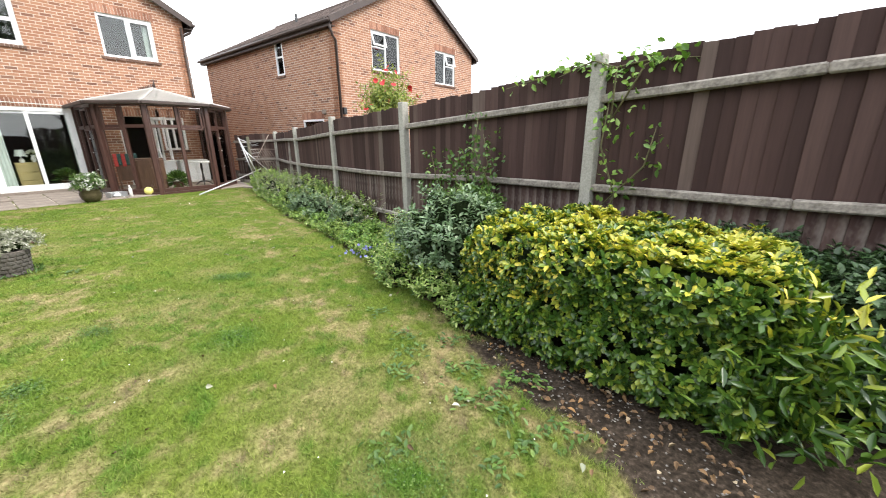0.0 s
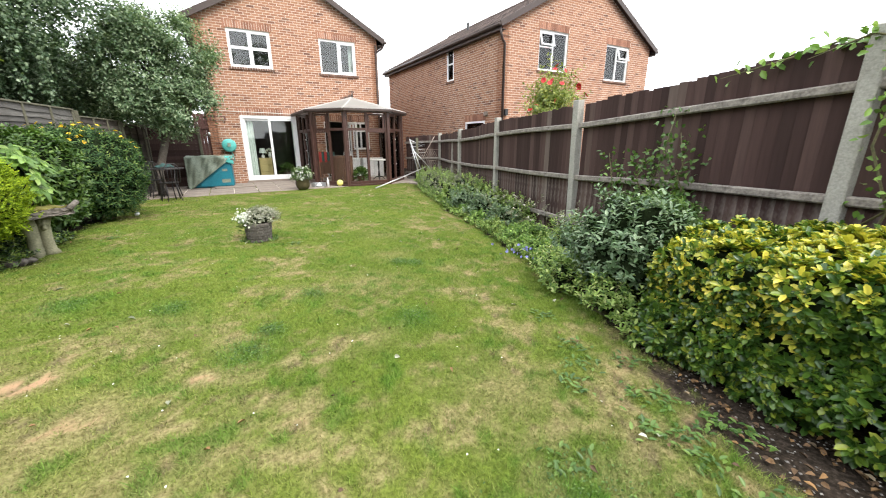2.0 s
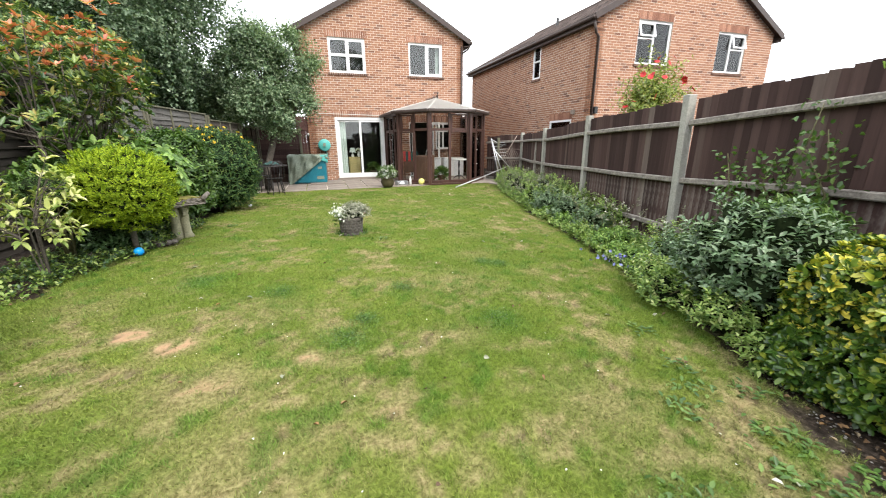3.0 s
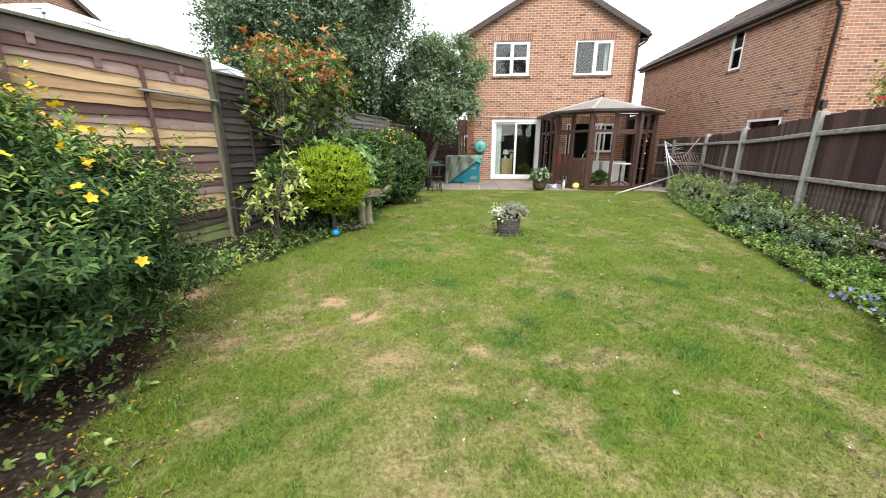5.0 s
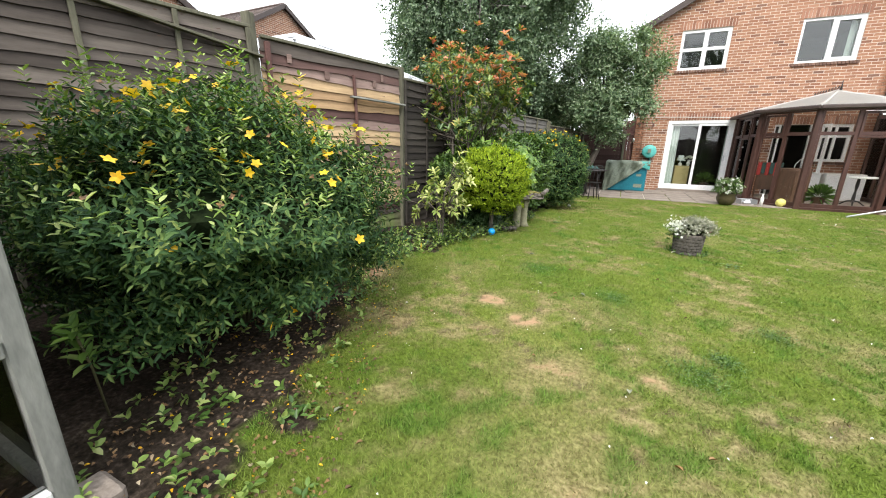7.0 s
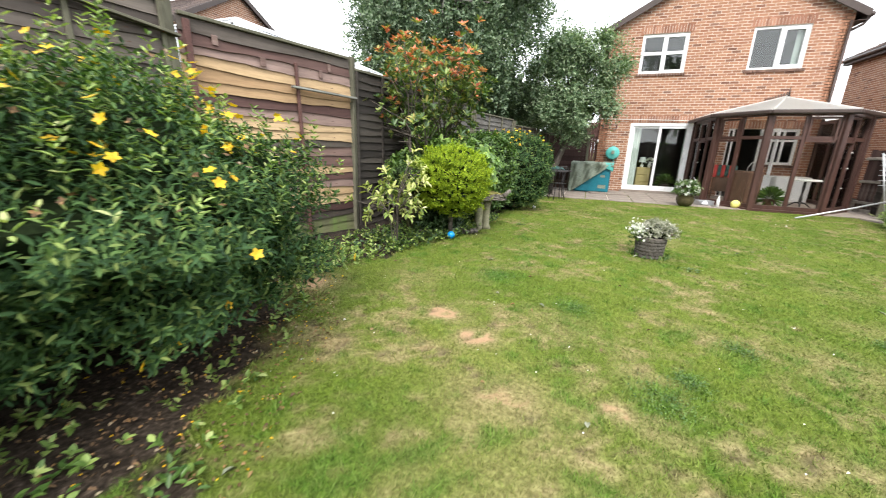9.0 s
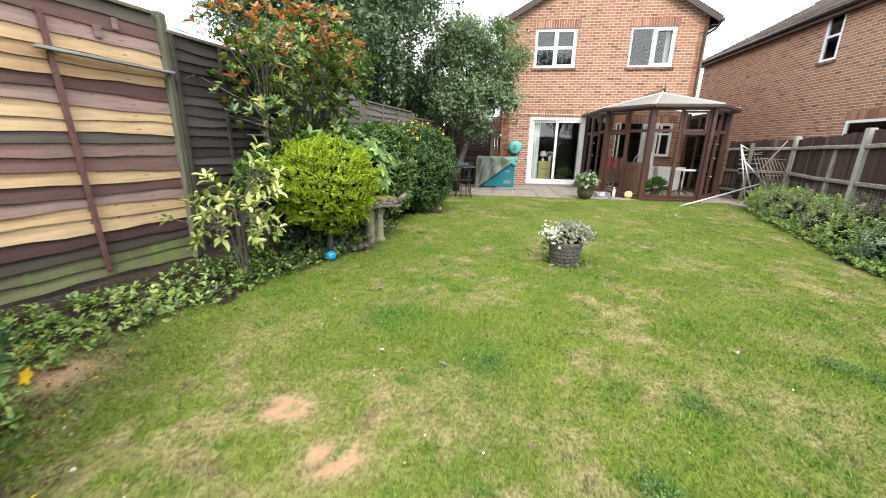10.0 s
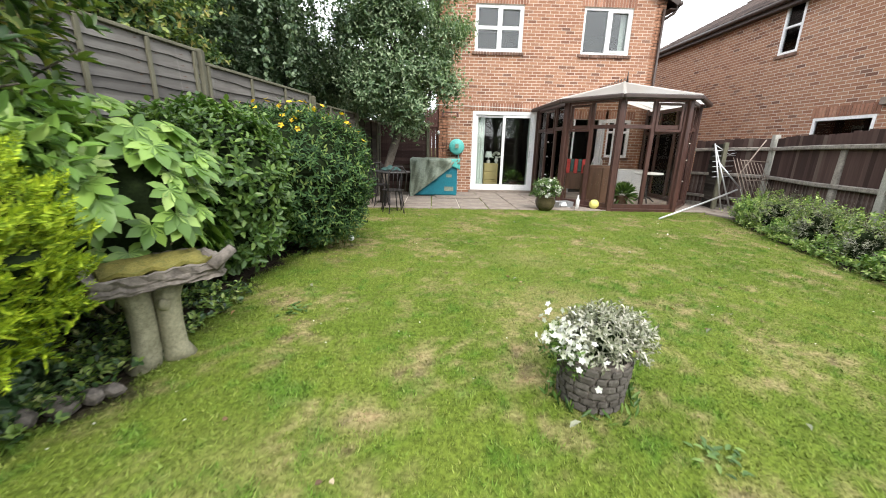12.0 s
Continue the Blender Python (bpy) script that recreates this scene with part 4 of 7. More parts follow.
def cover(x, y):
    """How dry, how bare and how lush the ground is."""
    el, er = edges(y)
    ragged = 0.3 * (vn(x, y, 0.22, 31) + vn(x, y, 0.07, 32) - 1) * np.clip((3.2 - y) / 2, 0, 1)
    e = np.minimum(x - el + ragged, er - x + 0.4 * ragged) + 0.09 * wob(x, y, 5.0, 4) + 0.05 * wob(x, y, 16.0, 9)
    e = e + 0.14 * (vn(x, y, 0.12, 4) - 0.5) * 2
    soil = np.clip(0.5 - e / 0.14, 0, 1)
    mott = 0.28 * vn(x, y, 0.45, 1) + 0.26 * vn(x, y, 0.15, 2) + 0.26 * vn(x, y, 0.06, 3) + 0.2 * vn(x, y, 0.027, 5)
    dry = np.clip((mott - 0.52) * 3.8 + 0.25 * wob(x, y, 1.8, 1) + 0.24 * np.clip((2.9 - y) / 2, 0, 1) + 0.1 * np.clip((y - 3) / 2, 0, 1), 0, 0.85)
    for px, py, r, k in PATCHES:
        g = np.exp(-(((x - px) / r) ** 2 + ((y - py) / (r * 0.8)) ** 2) * (1 + 0.35 * wob(x, y, 9, 7)))
        dry = np.maximum(dry, np.clip(k * g * (0.3 + 1.3 * mott), 0, 1))
    lush = np.clip(0.4 * wob(x, y, 2.6, 12) + 2.2 * (vn(x, y, 0.09, 8) - 0.6) + 1.0 * (vn(x, y, 0.035, 11) - 0.6) + 0.3 * (vn(x, y, 0.5, 9) - 0.5) - 0.12 * np.clip((y - 2.5) / 2, 0, 1), 0, 0.7)
    for px, py, r in LUSH:
        lush = np.maximum(lush, np.exp(-((x - px) ** 2 + (y - py) ** 2) / r ** 2) * np.clip(0.35 + 1.1 * vn(x, y, 0.06, 14), 0, 1))
    dry = dry * (1 - 0.8 * lush)
    patio = (y > 11.0) | (x < -7) | (x > 8) | (y < -6)
    bare = np.where((dry > 0.6) & ~patio & (vn(x, y, 0.07, 21) > 0.72), 0.5, 0)
    path = np.exp(-(((x + 4.05) / 0.28) ** 2 + ((y - 2.35) / 0.3) ** 2)) * (0.6 + 0.8 * mott)
    soil = soil * np.clip(1.2 - 1.5 * path, 0, 1)
    return np.clip(np.maximum(dry, path), 0, 1), np.clip(np.maximum(soil, bare), 0, 1), lush


xs = np.concatenate([[-4000, -800, -200, -60, -20, -10], np.arange(-7, 8, 0.05), [10, 20, 60, 200, 800, 4000]])
ys = np.concatenate([[-4000, -800, -200, -60, -20, -8], np.arange(-5, 14.5, 0.05), [16, 25, 60, 200, 800, 4000]])
gx, gy = np.meshgrid(xs, ys)
gxf, gyf = gx.ravel(), gy.ravel()
gd, gs, gl = cover(gxf, gyf)
gz = Gv(gxf, gyf) + 0.008 * wob(gxf, gyf, 6, 20) - 0.02 * gs
nx, ny = len(xs), len(ys)
ii = (np.arange(ny - 1)[:, None] * nx + np.arange(nx - 1)[None, :]).ravel()
ground = raw("ground", np.stack([gxf, gyf, gz], 1), np.stack([ii, ii + 1, ii + nx + 1, ii + nx], 1), "lawn", smooth=True)
tagged(ground, "patchy green lawn with dry straw coloured patches and bare soil beds", "lawn", kind="structure")
for key, val in (("dry", gd), ("soil", gs), ("lush", gl)):
    a = ground.data.attributes.new(key, "FLOAT", "POINT")
    a.data.foreach_set("value", val.astype(np.float32))

# grass blades
rs = np.random.RandomState(11)
N_B = 960000
t_ = rs.uniform(0, 1, N_B) ** 1.7
by = -1.0 + 12.0 * t_
by[:210000] = rs.uniform(-5.2, -0.9, 210000)
el, er = edges(by)
bx = el - 0.1 + (er - el + 0.2) * rs.uniform(0, 1, N_B)
bd, bs, bl = cover(bx, by)
keep = rs.uniform(0, 1, N_B) > np.clip(bs * 1.15 + 0.35 * np.clip(bd - 0.4, 0, 1) + 3.5 * np.clip(bd - 0.8, 0, 1), 0, 0.98)
bx, by, bd, bs, bl = (a[keep] for a in (bx, by, bd, bs, bl))
nb_ = len(bx)
ang = rs.uniform(0, 6.28, nb_)
hgt = (0.013 + 0.021 * rs.uniform(0, 1, nb_) ** 2 + 0.028 * bl * rs.uniform(0, 1, nb_)) * (1 - 0.35 * bd) * (1 - 0.35 * np.clip((by - 2.5) / 3, 0, 1))
wid = (0.0019 + 0.0005 * np.maximum(by, 0) + 0.0012 * (by < -1)) * rs.uniform(0.7, 1.3, nb_)
tilt = rs.uniform(0.2, 1.3, nb_) * hgt
ta = rs.uniform(0, 6.28, nb_)
bz = Gv(bx, by) + 0.008 * wob(bx, by, 6, 20) - 0.004
dx, dy = np.cos(ang) * wid, np.sin(ang) * wid
bv = np.stack([np.stack([bx - dx, by - dy, bz], 1), np.stack([bx + dx, by + dy, bz], 1), np.stack([bx + np.cos(ta) * tilt, by + np.sin(ta) * tilt, bz + hgt], 1)], 1).reshape(-1, 3)
grass = raw("grass", bv, np.arange(nb_ * 3).reshape(-1, 3), "grass", kind="stuff")
tagged(grass, "short mown grass blades, green and straw mixed", "grass")
for key, val in (("dry", np.clip(bd * 0.9 + rs.uniform(-0.25, 0.2, nb_), 0, 1)), ("soil", bs * 0), ("lush", bl)):
    a = grass.data.attributes.new(key, "FLOAT", "POINT")
    a.data.foreach_set("value", np.repeat(val, 3).astype(np.float32))

# ---- patio ----
patio = tagged(new("patio"), "worn brown concrete patio slabs by the house", "patio", kind="structure")
rs = np.random.RandomState(5)
slab_me = []
for k, w in enumerate((0.58, 0.58, 0.28)):
    bm = block(w, 0.58, 0.05, 0.008)
    me = bpy.data.meshes.new("paving_slab")
    bm.to_mesh(me)
    bm.free()
    me.materials.append(M["slab"])
    slab_me.append(me)
part("bedding", boxes_bm([(-4.2, 4.6, 11.15, 14.0, -0.06, 0.0)], 0), "mortar", patio)
for i in range(15):
    for j in range(5):
        x, y = -4.1 + i * 0.6, 11.25 + j * 0.6
        if y + 0.3 > 13.99 or (x > 1.0 and y > 13.0):
            continue
        ob = new("paving_slab", slab_me[0])
        ob.matrix_basis = pose(x, y, -0.008 + rs.uniform(-0.003, 0.004), 0, 0, rs.uniform(-0.4, 0.4))
        ob.parent = patio
for i in range(3):
    ob = new("paving_slab", slab_me[0])
    ob.matrix_basis = pose(4.0 + i * 0.35, 10.55 + 0.3 * i, 0.005 + 0.01 * i, 0.5, 1, 12 + 20 * i)
    ob.parent = patio

# ---- conservatory ----
cons = thing("conservatory", (2.45, 12.5, 0.0), 0, "brown framed conservatory with a pale hipped roof", "conservatory")
CP = [(-1.55, 1.48), (-1.5, -0.6), (-0.73, -1.52), (0.62, -1.53), (1.5, -0.55), (1.5, 1.48)]
EZ = 2.26
part("floor_slab", boxes_bm([(-1.45, 1.42, -0.6, 1.45, 0.0, 0.05), (-0.7, 0.64, -1.46, -0.6, 0.0, 0.05)], 0.004), "slab", cons)
for k, (p, q) in enumerate(zip(CP, CP[1:])):
    P_, Q_ = Vector((*p, 0)), Vector((*q, 0))
    d_ = (Q_ - P_)
    ln_ = d_.length
    turn = math.degrees(math.atan2(d_.y, d_.x))
    splits = {0: [0.34, 0.67], 1: [0.5], 2: [0.5], 3: [0.5], 4: [0.33, 0.66]}[k]
    f = window(cons, (p[0], p[1], 0.06), turn, ln_, EZ - 0.06, splits, [0.745], "cons_wood", 0.09, 0.07, name="glazed_wall", bar_w=0.075)
    part("sill_board", boxes_bm([(0.0, ln_, -0.04, 0.1, -0.06, 0.0)]), "cons_wood", f)
    edges_ = [0.09] + [s * ln_ for s in splits] + [ln_ - 0.09]
    for j, (a, b) in enumerate(zip(edges_, edges_[1:])):
        if (k + j) % 2:
            a, b = a + 0.03, b - 0.03
            z0, z1 = 1.55, EZ - 0.17
            part("fanlight", ring_bm(a, b, z0, z1, 0.045, -0.02, 0.03), "cons_wood", f)
    if k in (0, 3, 4):
        for z in (0.55, 1.0, 1.35):
            part("hinge", block(0.07, 0.02, 0.02, 0.003), "white", f, "", (ln_ * 0.5, -0.012, z))
for k, p in enumerate(CP):
    part("corner_post", block(0.1, 0.1, EZ, 0.012), "cons_wood", cons, "", pose(p[0], p[1], EZ / 2, 0, 0, 35 * k))
AP, AB, ROOF_Z = (-0.05, -0.05, 2.74), (-0.05, 1.48, 2.74), 2.74
OV = [(p[0] * 1.11, p[1] * 1.12 if p[1] < 1 else p[1], EZ + 0.03) for p in CP]


def roof_sheet(pts, t=0.025):
    bm = bmesh.new()
    a = [bm.verts.new(p) for p in pts]
    b = [bm.verts.new((p[0], p[1], p[2] - t)) for p in pts]
    bm.faces.new(a)
    bm.faces.new(b[::-1])
    for k in range(len(pts)):
        j = (k + 1) % len(pts)
        bm.faces.new((a[k], b[k], b[j], a[j]))
    bmesh.ops.recalc_face_normals(bm, faces=bm.faces[:])
    return part("roof_panel", bm, "cons_roof", cons)


roof_sheet([OV[0], OV[1], AP, AB])
roof_sheet([OV[4], OV[5], AB, AP])
for a, b in ((1, 2), (2, 3), (3, 4)):
    roof_sheet([OV[a], OV[b], AP])
for k in range(1, 5):
    bar("roof_bar", OV[k], AP, 0.06, 0.03, "cons_roof", cons, up=(0, 0, 1))
for k in range(5):
    bar("eaves_gutter", (OV[k][0], OV[k][1], OV[k][2] - 0.05), (OV[k + 1][0], OV[k + 1][1], OV[k + 1][2] - 0.05), 0.09, 0.09, "fascia", cons, "dark gutter", 0.02)
for i in range(5):
    f0, f1 = (i + 0.5) / 5.5, (i + 0.5) / 5.5
    y = -0.6 + 2.08 * f0
    for s in (-1, 1):
        x = s * 1.55 - 0.1
        bar("glazing_bar", (x, y + 0.05, EZ + 0.05), (0, max(-0.03, y), 2.735), 0.035, 0.02, "cons_roof", cons)
bar("ridge", (0, -0.08, 2.75), (0, 1.48, 2.75), 0.08, 0.06, "cons_roof", cons, bevel=0.015)
for i in range(9):
    y = 0.0 + i * 0.16
    tube("crest", [(-0.01, y, 2.77), (0.0, y + 0.04, 2.86), (0.0, y + 0.09, 2.83), (0, y + 0.12, 2.78)], 0.008, "iron", cons, sides=5)
tube("finial", [(0, -0.08, 2.75), (0, -0.08, 2.86), (0, -0.08, 2.98)], [0.03, 0.016, 0.004], "iron", cons)

# things in the conservatory
tb = thing("garden_table", (3.12, 12.1, 0.05), 10, "white round topped table on a dark pedestal", "table")
part("tabletop", lathe_bm([(0.0, 0.66), (0.3, 0.66), (0.31, 0.68), (0.3, 0.7), (0.0, 0.7)]), "white", tb, smooth=False)
part("pedestal", lathe_bm([(0.03, 0.08), (0.035, 0.2), (0.02, 0.35), (0.035, 0.5), (0.025, 0.66)]), "iron", tb)
for k in range(3):
    a = k * 2.1
    tube("foot", [(0, 0, 0.12), (0.12 * math.cos(a), 0.12 * math.sin(a), 0.1), (0.25 * math.cos(a), 0.25 * math.sin(a), 0.0)], [0.02, 0.018, 0.014], "iron", tb)
un = thing("sideboard", (2.45, 13.35, 0.05), 0, "pale cabinet with a white top against the house wall", "cabinet")
part("body", block(0.7, 0.38, 0.68, 0.01, (0, 0, 0.34)), "netting", un)
part("top", block(0.76, 0.42, 0.03, 0.006, (0, 0, 0.695)), "white", un)
un2 = thing("low_cabinet", (3.35, 13.45, 0.05), 0, "white painted low cabinet under the window", "cabinet")
part("body", block(0.8, 0.36, 0.7, 0.01, (0, 0, 0.35)), "white", un2)
for x in (-0.2, 0.2):
    part("door", block(0.37, 0.02, 0.6, 0.004), "netting", un2, "", (x, -0.19, 0.35))
cb = thing("wooden_cupboard", (1.75, 11.75, 0.05), 0, "brown wooden cupboard with two doors", "cabinet")
part("body", block(0.62, 0.35, 0.86, 0.008, (0, 0, 0.43)), "doorwood", cb)
for x in (-0.15, 0.15):
    part("door", block(0.28, 0.02, 0.78, 0.01), "doorwood", cb, "", (x, -0.185, 0.43))
bl = thing("folded_blanket", (1.35, 11.95, 0.05), -25, "red and green tartan blanket over a brown chair", "blanket")
part("chair_back", boxes_bm([(-0.24, -0.2, -0.02, 0.02, 0, 0.95), (0.2, 0.24, -0.02, 0.02, 0, 0.95), (-0.2, 0.2, -0.015, 0.015, 0.3, 0.92)]), "doorwood", bl)
for i in range(6):
    part("stripe", boxes_bm([(-0.25 + i * 0.083, -0.17 + i * 0.083, -0.045, 0.05, 0.7 if i % 2 else 0.66, 0.98)], 0.012), "red" if i % 2 == 0 else "navy", bl)
hb = thing("hoop_basket", (2.4, 13.35, 0.76), 0, "white cane basket with a tall hoop handle", "basket")
tube("hoop", [(-0.14, 0, 0.03), (-0.13, 0, 0.2), (-0.06, 0, 0.33), (0.0, 0, 0.36), (0.06, 0, 0.33), (0.13, 0, 0.2), (0.14, 0, 0.03)], 0.012, "white", hb)
part("basket", lathe_bm([(0.1, 0), (0.15, 0.1), (0.14, 0.1), (0.09, 0.02)]), "white", hb)
fp = thing("potted_fern", (2.3, 11.6, 0.05), 0, "leafy pot plant with orange tips on the floor", "plant")
part("pot", lathe_bm([(0.1, 0), (0.14, 0.2), (0.12, 0.2), (0.1, 0.15)]), "doorwood", fp)
rs = np.random.RandomState(8)
D_ = unit(rs.normal(size=(160, 3)) + np.array([0, 0, 0.8]))
leaves("foliage", np.tile(np.array([[0, 0, 0.2]]), (160, 1)) + D_ * 0.12, D_, unit(rs.normal(size=(160, 3)) + [0, 0, 1]), 0.22, 0.045, "l_mid", fp)
# things inside the dark room
cd = thing("ochre_chest", (-0.25, 14.75, 0.05), 0, "ochre chest of drawers with ornaments on it", "chest")
part("body", block(0.42, 0.4, 0.75, 0.008, (0, 0, 0.375)), "ochre", cd)
for z in (0.15, 0.38, 0.61):
    part("drawer", block(0.38, 0.02, 0.2, 0.006), "ochre", cd, "", (0, -0.205, z))
lp = thing("table_lamp", (-0.3, 14.75, 0.8), 0, "small table lamp with a pale shade", "lamp")
part("base", lathe_bm([(0.05, 0), (0.06, 0.06), (0.02, 0.12), (0.015, 0.2)]), "white", lp)
part("shade", lathe_bm([(0.12, 0.17), (0.08, 0.34), (0.075, 0.34), (0.115, 0.17)]), "curtain", lp)
vs = thing("vase", (-0.08, 14.65, 0.8), 0, "white ornamental vase with flowers", "vase")
part("body", lathe_bm([(0.03, 0), (0.06, 0.08), (0.03, 0.16), (0.045, 0.2)]), "white", vs)
D_ = unit(rs.normal(size=(40, 3)) + np.array([0, 0, 1.2]))
leaves("flowers", np.tile(np.array([[0, 0, 0.2]]), (40, 1)) + D_ * 0.08, D_, unit(rs.normal(size=(40, 3))), 0.07, 0.05, "p_white", vs)
ip = thing("potted_plant", (0.45, 14.6, 0.05), 0, "dark leafed house plant behind the glass", "plant")
part("pot", lathe_bm([(0.09, 0), (0.13, 0.22), (0.11, 0.22)]), "doorwood", ip)
D_ = unit(rs.normal(size=(90, 3)) + np.array([0, 0, 0.9]))
leaves("foliage", np.tile(np.array([[0, 0, 0.25]]), (90, 1)) + D_ * 0.15, D_, unit(rs.normal(size=(90, 3)) + [0, 0, 1]), 0.2, 0.06, "l_mid", ip)

# ---- fences ----


def post(at, h, mat, label, w=0.1, lean=(0, 0), turn=0, cap=False):
    ob = tagged(part("fence_post", block(w, w, h, 0.008, (0, 0, h / 2)), mat, None, "", pose(at[0], at[1], G(*at) - 0.02, lean[0], lean[1], turn)), label, "fence post", "fence posts")
    ob.matrix_world = ob.matrix_basis.copy()
    return ob


RP = [(1.35, -5.2, 2.12), (1.8, -2.35, 2.14), (2.25, 0.42, 2.01), (2.74, 3.17, 1.84), (3.3, 5.68, 1.77), (3.92, 8.05, 1.64), (4.93, 10.95, 1.6), (4.25, 12.35, 1.56)]
rs = np.random.RandomState(21)
for x, y, top in RP[1:-1]:
    post((x, y), top - G(x, y) + 0.02, "concrete", "square grey concrete fence post, rough and weathered", 0.105, (rs.uniform(-1, 1), rs.uniform(-1, 1)), -10)
for k, (a, b) in enumerate(zip(RP, RP[1:])):
    A, B = Vector((a[0], a[1], 0)), Vector((b[0], b[1], 0))
    d = (B - A)
    ln = d.length
    turn = math.degrees(math.atan2(d.y, d.x))
    gz0, gz1 = G(a[0], a[1]), G(b[0], b[1])
    bay = thing("closeboard_fence", (a[0], a[1], gz0), turn, "dark brown vertical board fence with grey rails", "fence", "closeboard fence bays")
    slope = (gz1 - gz0) / ln
    top0, top1 = a[2] - gz0 - 0.06, b[2] - gz0 - 0.06
    n = int(round((ln - 0.1) / 0.095))
    for i in range(n):
        x = 0.07 + i * (ln - 0.14) / n
        w = (ln - 0.14) / n + 0.018
        top = top0 + (top1 - top0) * x / ln + rs.uniform(-0.014, 0.012) + 0.012 * math.sin(i * 0.35)
        z0 = slope * x + 0.02
        if k == 1 and i == 9:
            top -= 0.14
        if k == 3 and i in (6, 9, 11):
            ob = part("board", block(w * 0.6, 0.012, top - z0, 0.002), "boardR", bay, "", pose(x + w / 2, -0.03, (top + z0) / 2, 0, 0, 6))
            continue
        part("board", block(w, 0.013, top - z0, 0.002), "boardR", bay, "", pose(x + w / 2, -0.03, (top + z0) / 2, rs.uniform(-0.4, 0.4), rs.uniform(-0.5, 0.5), 9 + rs.uniform(-3, 3)))
    for share in (0.17, 0.5, 0.86):
        z0, z1 = top0 * share, slope * ln + (top1 - slope * ln) * share
        sag = rs.uniform(-0.02, 0.02)
        p, m, q = Vector((0.03, 0.02, z0)), Vector((ln / 2, 0.022, (z0 + z1) / 2 + sag)), Vector((ln - 0.03, 0.02, z1))
        bar("rail", p, m, 0.055, 0.07, "railR", bay, "", 0.012)
        bar("rail", m, q, 0.055, 0.07, "railR", bay, "", 0.012)
    part("gravel_board", boxes_bm([(0.05, ln - 0.05, -0.02, 0.01, -0.08, 0.1)], 0.004), "railR", bay, "", pose(0, 0, 0, 0, -math.degrees(math.atan(slope)), 0))
post((4.22, 8.95), 1.36, "railR", "leaning grey timber strut nailed to the fence boards", 0.12, (-3, 3), -18)

LP = [(-6.6, -3.2, 2.33), (-6.05, -1.35, 2.33), (-5.6, 0.5, 2.33), (-5.22, 2.32, 2.33), (-4.8, 4.1, 2.22), (-4.52, 5.7, 2.12), (-4.24, 7.33, 2.06), (-3.87, 9.5, 1.93), (-3.55, 11.3, 1.84), (-3.35, 12.75, 1.8), (-3.45, 13.75, 1.8)]
STY = ["old", "old", "old", "new", "dark", "grey", "grey", "old", "dark", "dark"]
for k, (x, y, top) in enumerate(LP):
    extra = {3: 0.1, 4: 0.06}.get(k, 0.03)
    post((x, y), top - G(x, y) + extra, "post_green", "square greenish timber fence post, weathered", 0.085, (rs.uniform(-1, 1), rs.uniform(-1, 1)), 10)
